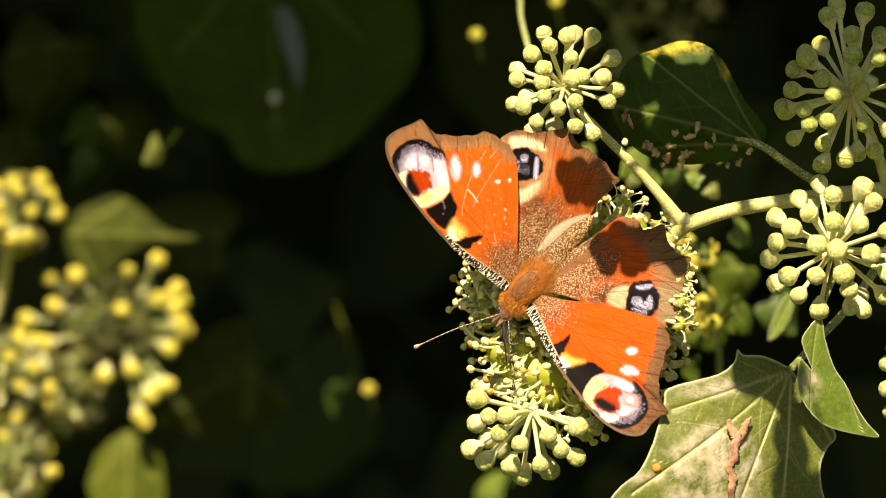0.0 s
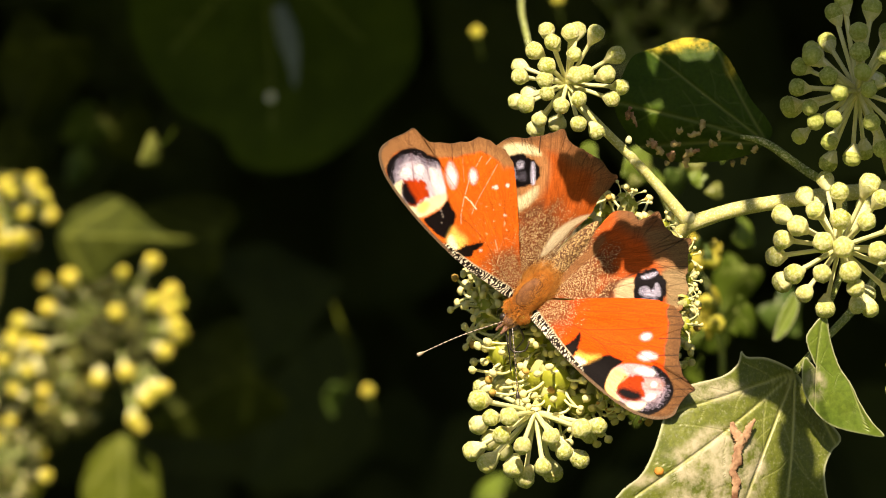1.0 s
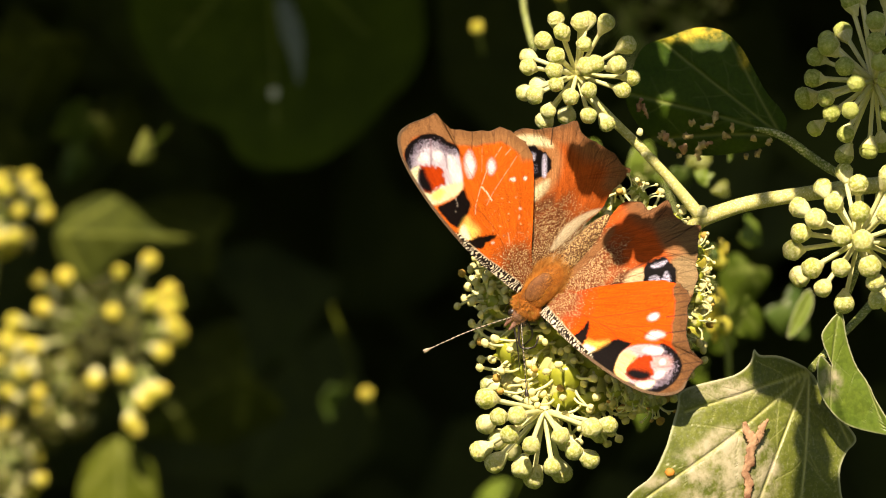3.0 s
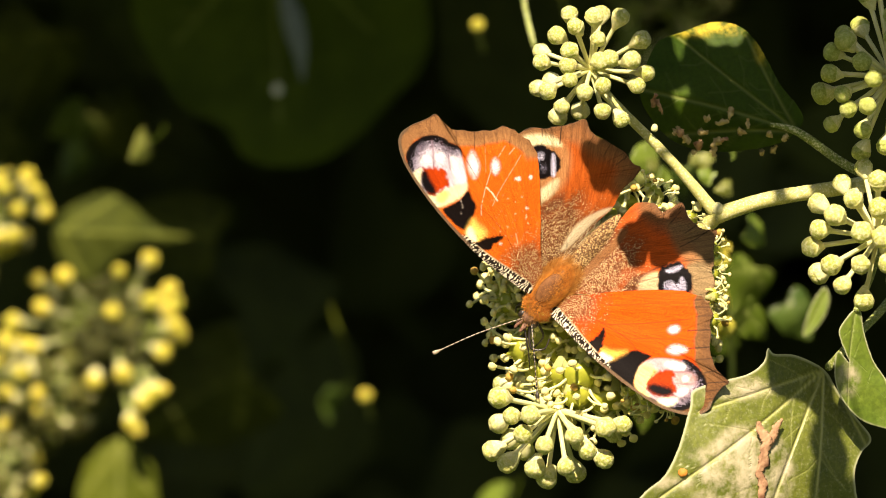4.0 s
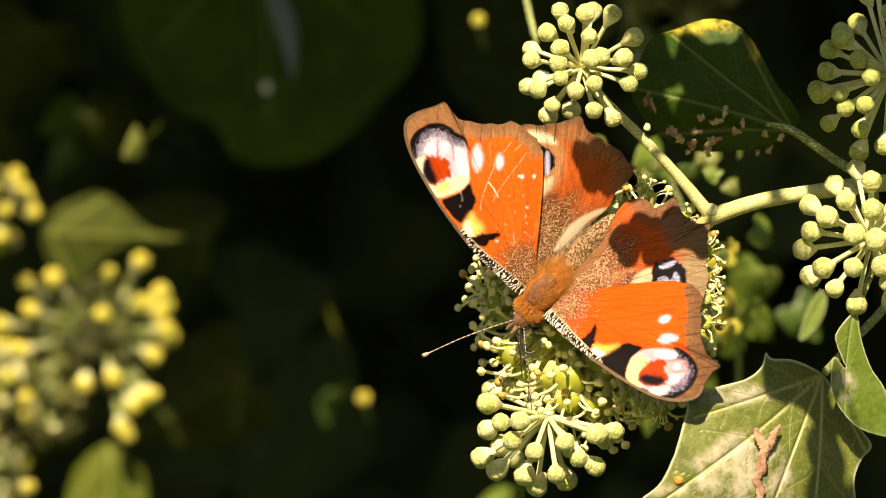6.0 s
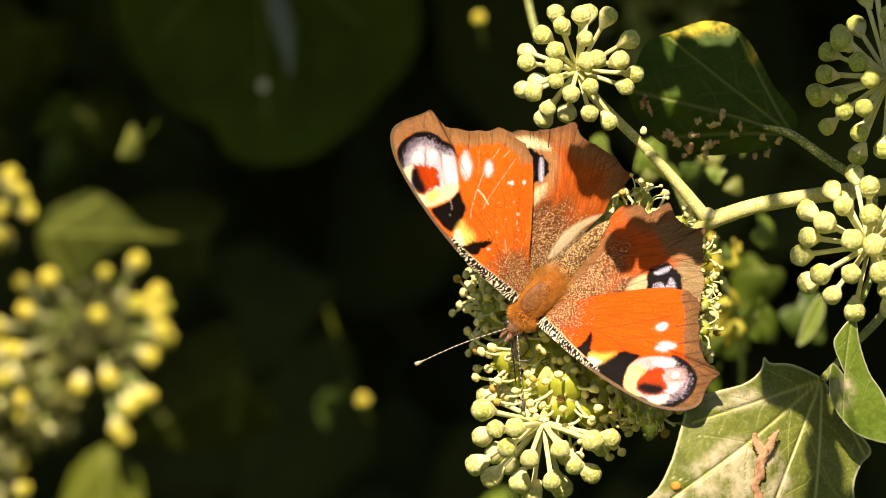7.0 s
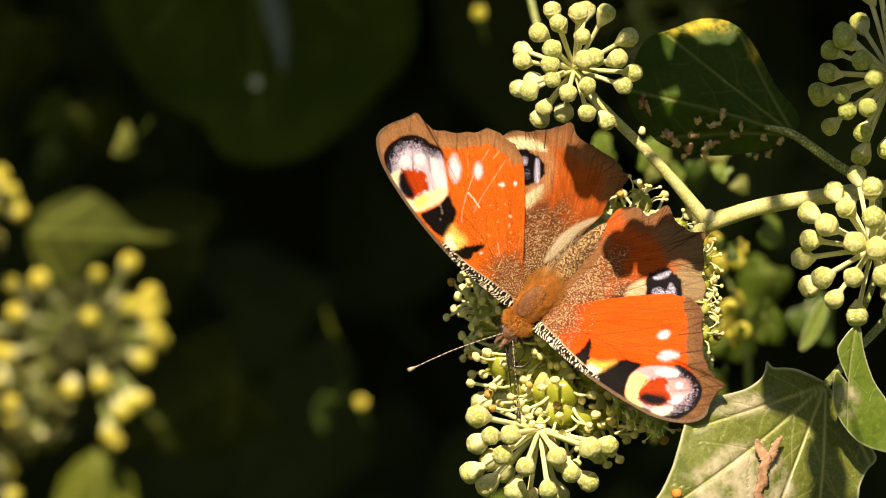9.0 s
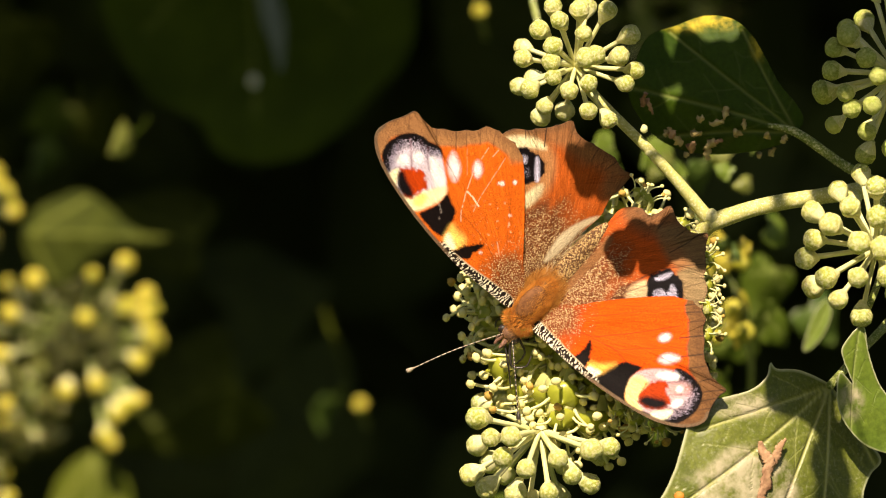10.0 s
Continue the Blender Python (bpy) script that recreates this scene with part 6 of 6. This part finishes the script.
# (shaded place, size of the leaf, its turn about the sun's way)
twigs = (((36.2, 12, 27.6), 9.0, 20), ((37.0, 12, 20.5), 9.5, 200), ((44.0, 12, 22.5), 9.5, 100), ((28.8, 12, 21.0), 8.0, 300), ((28.6, 12, 28.0), 8.5, 60), ((47.5, 12, 17.0), 8.5, 150), ((40.0, 12, 15.5), 9.0, 10), ((31.0, 12, 15.0), 8.5, 80), ((43.0, 12, 28.2), 8.0, 330),
         ((55.0, 2, 29.5), 11, 10), ((57.5, 2, 23.0), 11, 140), ((55.0, 2, 17.5), 9, 260), ((62.0, 2, 32.2), 12, 70), ((63.0, 2, 20.6), 11, 190), ((67.5, 2, 35.0), 12, 310), ((68.0, 2, 26.0), 10, 40), ((66.2, 2, 15.5), 9, 120),
         ((50.2, -5, -19.3), 10.5, 182), ((54.2, -5, -25.5), 5.6, 20), ((54.4, -5, -29.6), 5.6, 190), ((54.4, -5, -33.8), 6.0, 10), ((54.8, -5, -38.0), 7.0, 185), ((56.4, -4, -42.5), 8.5, 0), ((59.0, -4, -38.5), 7.0, 90), ((48.8, 12, 21.0), 5.5, 0))
square = spin(-math.degrees(math.asin(SUN.z)), 0, 0)
for i, (target, size, turn) in enumerate(twigs):
    at = Vector(target) + SUN * max(88 + (i * 7) % 23, (54 - target[2]) / SUN.z)
    tilt = square @ spin(0, turn, 0)
    root = at + tilt @ Vector((0, 0, size * 0.42))
    leaf_like("leaf", root, size, tilt, M_LEAF_DEEP, shoot, 101 + i, n=40, rings=8, foot=SHOOT_FOOT)
    stem(shoot, "petiole", [SHOOT_FOOT, (Vector(SHOOT_FOOT) * 0.4 + at * 0.6) + SUN * 12, root], [0.8, 0.35, 0.22], M_PETIOLE, 8, 12)

# two unseen bud clusters added to the shoot for blob shadows on the hindwings
for hub, spots, seed in (((22.0, -5, 14.8), ((18.5, 15.0), (19.4, 12.9), (20.8, 15.6), (21.6, 13.3), (23.5, 13.2), (25.4, 12.8), (19.8, 14.3), (22.6, 14.6), (24.4, 14.4), (26.6, 12.9), (27.8, 12.7), (23.2, 15.8)), 17),
                         ((29.6, -7, 3.6), ((24.2, 6.4), (24.4, 4.2), (25.0, 2.6), (26.6, 7.8), (26.0, 5.6), (28.6, 6.6), (29.6, 4.6), (30.2, 2.4), (28.6, 1.8), (31.8, 3.6), (31.4, 7.8), (35.4, 2.6), (36.2, 0.6), (34.6, 4.2), (33.2, 6.4), (23.6, 5.6)), 18)):
    hub_at = Vector(hub) + SUN * 70
    cluster = place("umbel", hub_mesh(0.8, seed), shoot, hub_at - Vector(SHOOT_FOOT), label="unseen bud cluster overhead, placed to cast shade")
    rng = np.random.RandomState(seed)
    for x, z in spots:
        d = Vector((x, hub[1], z)) + SUN * 62 - hub_at
        add_bud(cluster, d, d.length, rng, BUDS_GREEN, 1.18 + 0.16 * rng.rand())
    stem(shoot, "petiole", [SHOOT_FOOT, hub_at + SUN * 40 + Vector((4, 0, 6)), hub_at], [0.9, 0.6, 0.6], M_PETIOLE, 8, 12)

# bits of foliage just behind the near spray
MID_FOOT = (46.7, 110, -22.1)
mid = base("ivy_spray", MID_FOOT)
mid["foot"] = MID_FOOT
tagged(mid, "small ivy twig with yellowing leaves behind the flowers", "ivy")
for at, size, mat, seed, turn in (((39.8, 92, -2.5), 6.5, M_LEAF_FRESH, 81, (10, 35, 50)), ((43.7, 96, -8.4), 7.0, M_LEAF_YELLOW, 82, (20, -30, 35)), ((49.7, 98, 3.5), 5.5, M_LEAF_FRESH, 83, (0, -60, 60)), ((48.8, 95, -10.1), 7.0, M_LEAF_DIM, 84, (10, -50, 40)),
                                  ((44.4, 90, -11.7), 3.4, M_LEAF_YELLOW, 85, (0, 10, 50)), ((42.7, 90, -1.6), 4.0, M_LEAF_YELLOW, 86, (0, 80, 40)), ((34.3, 90, 14.4), 7.0, M_LEAF_FRESH, 87, (10, 70, 55)), ((39.4, 94, 12.8), 6.0, M_LEAF_DEEP, 88, (30, -20, 40)),
                                  ((45.8, 80, 9.7), 3.0, M_LEAF, 89, (0, 80, 30)), ((25.8, 86, 15.2), 6.0, M_LEAF_FRESH, 90, (0, 70, 40)), ((32.7, 94, -23.6), 6.0, M_LEAF_DIM, 91, (0, 10, 40)), ((41.9, 92, -18.5), 5.0, M_LEAF_DIM, 92, (0, -10, 50)),
                                  ((51.0, 128, -3.0), 9.0, M_LEAF_DIM, 131, (10, 25, 30)), ((56.5, 130, -9.0), 8.0, M_LEAF_DEEP, 132, (15, -40, 20)), ((47.5, 126, -13.0), 8.0, M_LEAF_DIM, 133, (0, 70, 30))):
    leaf_like("leaf", at, size, spin(*turn), mat, mid, seed, n=48, rings=10, foot=MID_FOOT)
rng = np.random.RandomState(77)
for i in range(26):
    x, z = ((36 + 7.5 * rng.rand(), -15 + 17 * rng.rand()) if i % 2 else (25 + 21 * rng.rand(), 10 + 9 * rng.rand()))
    leaf_like("leaf", (x * 1.06, 62 + 34 * rng.rand(), z * 1.06), 1.6 + 2.4 * rng.rand(), spin(*(rng.rand(3) * (40, 360, 120))), (M_LEAF_FRESH, M_LEAF_YELLOW, M_LEAF, M_LEAF_DEEP)[i % 4], mid, 120 + i, n=36, rings=6, foot=MID_FOOT)
for q in ((45.0, 88, -12.4), (43.2, 89, -9.0), (40.3, 88, -13.0), (44.4, 90, -1.8)):
    place("bud", BUDS_FAR[0], mid, Vector(q) - Vector(MID_FOOT), towards((0.2, -1, 0.3)), (1.1, 1.1, 1.1))
for pts in ((MID_FOOT, (45.5, 98, -10.1), (40.3, 94, 0.1), (33.5, 92, 15.3)),):
    stem(mid, "twig", pts, [0.5, 0.4, 0.3], M_PETIOLE, 8, 16)
# dim flower head at the top, behind
TOP_FOOT = (36.8, 236, 46.5)
top_spray = base("ivy_spray", TOP_FOOT)
top_spray["foot"] = TOP_FOOT
tagged(top_spray, "dim ivy flower head in the shade", "ivy")
# the shade on these two heads is put into their dark bud colour
loose_umbel(top_spray, (31.8, 218, 39.6), 10, 26, 47, BUDS_SHADED, "shaded green ivy buds", 0.9)
loose_umbel(top_spray, (41.9, 222, 38.7), 9, 20, 48, BUDS_SHADED, "shaded green ivy buds", 0.9)
stem(top_spray, "stem", [TOP_FOOT, (34.6, 228, 42.6), (31.8, 218, 39.6)], [0.9, 0.8, 0.8], M_PETIOLE, 8, 10)
stem(top_spray, "stem", [TOP_FOOT, (15.0, 110, 45.4), (12.9, 80, 40.3), (13.3, 62, 35.7), (14.4, 60, 31.3)], [0.8, 0.6, 0.5, 0.5, 0.5], M_PETIOLE, 8, 14)
stem(top_spray, "stem", [TOP_FOOT, (39.2, 229, 42.6), (41.9, 222, 38.7)], [0.9, 0.8, 0.8], M_PETIOLE, 8, 10)


# leaf green darkened so that the hedge's shade sits in the colour
M_LEAF_SHADED = leaf_material("ivy_leaf_shaded", (0.02, 0.032, 0.009), (0.05, 0.066, 0.016), (0.08, 0.095, 0.03), 0.85, (0.03, 0.05, 0.005), 0.05)


def leaf_cloud(name, count, box, sizes, seed, mat, label, face=None):
    """Many small ivy leaves, uncountable, in one mesh."""
    rng = np.random.RandomState(seed)
    V, F = [], []
    for i in range(count):
        out = np.array(template_leaf(i % 5))
        size = sizes[0] + (sizes[1] - sizes[0]) * rng.rand()
        ring = [(x * size, 0.28 * abs(x) * size, (z + 0.42) * size) for x, z in out]
        c = Vector([box[a][0] + (box[a][1] - box[a][0]) * rng.rand() for a in range(3)])
        m = Matrix.Translation(c) @ Euler((rng.normal() * 0.5 + (face or 0.3), rng.normal() * 0.9, rng.normal() * 0.7)).to_matrix().to_4x4()
        k = len(V)
        V.append(m @ Vector((0, 0, 0)))
        V += [m @ Vector(q) for q in ring]
        n = len(ring)
        F += [(k, k + 1 + j, k + 1 + (j + 1) % n) for j in range(n)]
    me = sheet(name, [tuple(v) for v in V], F, mat)
    paint(me, "tint", np.zeros((len(V), 3)))
    ob = place(name, me)
    return tagged(ob, label, "foliage", kind="stuff")


leaf_cloud("hedge_foliage", 700, ((-240, 240), (290, 470), (-170, 150)), (18, 36), 91, M_LEAF_SHADED, "mass of dark green ivy leaves deep in shade")
# unseen ivy added over the gap, which keeps the depth of the hedge in shade
leaf_cloud("shade_foliage", 5200, ((-330, 300), (146, 480), (74, 200)), (30, 50), 92, M_LEAF_DEEP, "unseen ivy leaves overhead, placed to shade the hedge", 1.2)

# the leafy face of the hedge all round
leaf_cloud("ivy_cover", 7500, ((-1450, 1450), (490, 556), (-1000, 880)), (45, 80), 93, M_LEAF_SHADED, "dense dark ivy leaves clothing the hedge")


def wall_sheet(name, corners, mat, label, category):
    me = sheet(name, corners, [(0, 1, 2, 3)], mat, False)
    return tagged(place(name, me), label, category, kind="structure")


# flat sheet painted near black in place of the hedge's shaded depth
wall_sheet("backdrop", [(-1500, 560, -1000), (1500, 560, -1000), (1500, 560, 900), (-1500, 560, 900)], M_DEPTHSHADE, "sheet painted near black for the shaded hedge depth", "hedge")
wall_sheet("ground", [(-60000, -60000, -1000), (60000, -60000, -1000), (60000, 60000, -1000), (-60000, 60000, -1000)], M_GRASS, "short grass in front of the hedge", "ground")

# ---- movement ----
def motions():
    """The spray sways, the butterfly rides on it and shifts its wings."""
    sway = ((0, 0.48, 0.05), (0.5, 0.82, -0.22), (1, 0.73, 0.15), (1.5, 0.95, 0.52), (2, 1.16, 0.32), (2.5, 1.09, 0.57), (4, 3.58, 1.35), (4.5, 2.73, 1.03), (5, 2.59, 1.14),
            (5.5, 2.18, 1.18), (7, 0.90, 0.33), (7.5, 0.36, 0.09), (8, 0.24, -0.04), (8.5, 0.19, 0.03), (9, 0.04, -0.06), (9.5, 0.08, 0.11), (10, 0, 0))

    def shifted(rest, rows, share=1.0):
        return [(t, Matrix.Translation((x * MM * share, 0, z * MM * share)) @ rest) for t, x, z in rows]

    walk(spray, shifted(spray.matrix_basis.copy(), sway))
    walk(shoot, shifted(shoot.matrix_basis.copy(), sway))
    ride = ((0, 0.56, 1.62), (0.1, 0.62, 1.5), (0.2, 0.9, 0.7), (0.3, 1.1, 0.3), (0.5, 1.30, 0.16), (1, 1.08, 0.61), (1.5, 1.26, 1.18), (2, 1.58, 0.68), (2.5, 1.24, 0.99), (3.8, 4.0, 2.1), (4, 3.60, 1.47),
            (4.5, 3.25, 1.25), (5, 3.03, 1.53), (5.5, 2.56, 1.70), (7, 1.05, 0.39), (7.5, 0.48, 0.05), (8, 0.41, -0.03), (8.5, 0.21, 0.01), (9, 0.14, -0.07), (9.5, 0.07, 0.20), (10, 0, 0))
    walk(fly, shifted(fly.matrix_basis.copy(), ride))
    # seconds, sweep and lift of the wings in degrees
    beat = {
        "fore_right": ((0, -1, 21), (0.1, -1, 21), (0.2, 2, 26), (0.3, 2, 28), (0.4, -1, 24), (0.5, -3, 20), (1, -4, 19), (1.5, -4, 20), (2, -2, 20), (2.5, -1, 19), (3.8, 2, 27), (3.9, -1, 20), (4, -2, 19), (4.2, -1, 20), (4.3, 3, 27),
                       (4.5, 4, 33), (5, 4, 22), (5.5, 4, 20), (7, 2, 19), (7.5, 1, 19), (8, 1, 19), (8.5, 1, 18), (9, 0, 18), (10, 0, 18)),
        "fore_left": ((0, -15, 29), (0.1, -14, 29), (0.2, -7, 34), (0.3, -4, 36), (0.4, -5, 32), (0.5, -5, 30), (1, -4, 29), (1.5, -4, 34), (2, -3, 33), (2.5, -1, 38), (3.8, 1, 39), (3.9, -1, 28), (4, -1, 26), (4.2, 0, 33), (4.3, 2, 41),
                      (4.5, 3, 42), (5, 2, 35), (5.5, 2, 35), (7, 3, 33), (7.5, 4, 31), (8, 3, 31), (8.5, 3, 28), (9, 3, 28), (9.5, 2, 29), (10, 2, 28)),
        "hind_right": ((0, 4, 11), (0.5, 0, 15), (1, -1, 15), (2.5, 0, 15), (3.8, 0, 20), (4, -1, 16), (4.5, -1, 20), (5, 0, 16), (7, 0, 15), (10, 0, 15)),
        "hind_left": ((0, -13, 13), (0.1, -12, 14), (0.2, -7, 20), (0.5, -4, 18), (1, -3, 18), (1.5, -2, 21), (2, -1, 19), (2.5, -1, 24), (3.8, -1, 26), (4, -2, 17), (4.5, 0, 30), (5, -1, 22), (7, 1, 22), (8, 1, 22), (8.5, 1, 19), (10, 0, 20)),
    }
    for key, rows in beat.items():
        side = 1 if key.endswith("right") else -1
        hinge = Matrix.Translation(Vector(HINGES[key]) * MM)
        walk(wings[key], [(t, hinge @ pose(0, 0, 0, 0, -side * lift) @ pose(0, 0, 0, 0, 0, -side * sweep)) for t, sweep, lift in rows])
    # parts that lag behind the spray
    late_umbel = ((0, 0.20, -0.29), (0.5, 0.38, -0.10), (1, 0.18, 0), (2, 0.24, -0.07), (2.5, 0.35, 0.07), (4, 0.97, 0.28), (4.5, 0.49, 0.39), (5, 0.40, 0.38), (5.5, 0.33, 0.33), (7, 0.13, 0.05), (8, 0.01, 0.03), (10, 0, 0))
    late_leaf = ((0, 0.10, 0.05), (0.5, -0.18, 0), (1, -0.17, -0.14), (1.5, -0.27, -0.23), (2, -0.36, -0.01), (2.5, -0.24, -0.18), (4, -0.68, -0.32), (4.5, -0.50, -0.19), (5, -0.57, -0.35), (5.5, -0.44, -0.37), (7, -0.23, -0.06), (8, -0.09, 0.1), (10, 0, 0))
    late_small = ((0, 0.24, -0.15), (0.5, -0.06, 0.2), (1.5, 0, 0.2), (2.5, -0.07, 0.08), (4, 0.02, 0.50), (4.5, -0.16, 0.64), (5, -0.12, 0.49), (5.5, -0.07, 0.28), (7, -0.11, 0.38), (8, 0, 0.05), (10, 0, 0))
    for ob, rows in ((umbel_b, late_umbel), (leaf_r, late_leaf), (leaf_s, late_small)):
        walk(ob, shifted(ob.matrix_basis.copy(), rows))
    back = ((0, 0.20, 0.23), (0.5, -0.14, -0.06), (1, -0.17, -0.10), (2, -0.07, 0), (2.5, 0.10, 0.03), (4, 0.99, 0.33), (4.5, 0.85, 0.25), (5, 0.78, 0.08), (5.5, 0.59, 0.13), (7, 0.37, 0.13), (8, 0.24, 0.04), (9, 0.15, 0), (10, 0, 0))
    walk(far_spray, shifted(far_spray.matrix_basis.copy(), back, 1.06))
    dim = ((0, 0.37, 0), (0.5, 0, -0.2), (1.5, 0.18, -0.17), (2, 0.36, -0.22), (2.5, 0.67, -0.21), (4, 2.03, 0.23), (4.5, 1.75, 0.04), (5, 1.85, 0.19), (5.5, 1.31, 0.07), (7, 0.67, 0.04), (8, 0.32, 0.07), (9, 0.10, 0.03), (10, 0, 0))
    walk(big_leaf, shifted(big_leaf.matrix_basis.copy(), dim, 1.06))


HINGES = {"fore_right": in_body(8.8, -7.5, 0.7), "fore_left": in_body(12.8, -11.0, 0.7),
          "hind_right": in_body(12.0, -3.9, 0.1), "hind_left": in_body(16.0, -6.3, 0.1)}
motions()
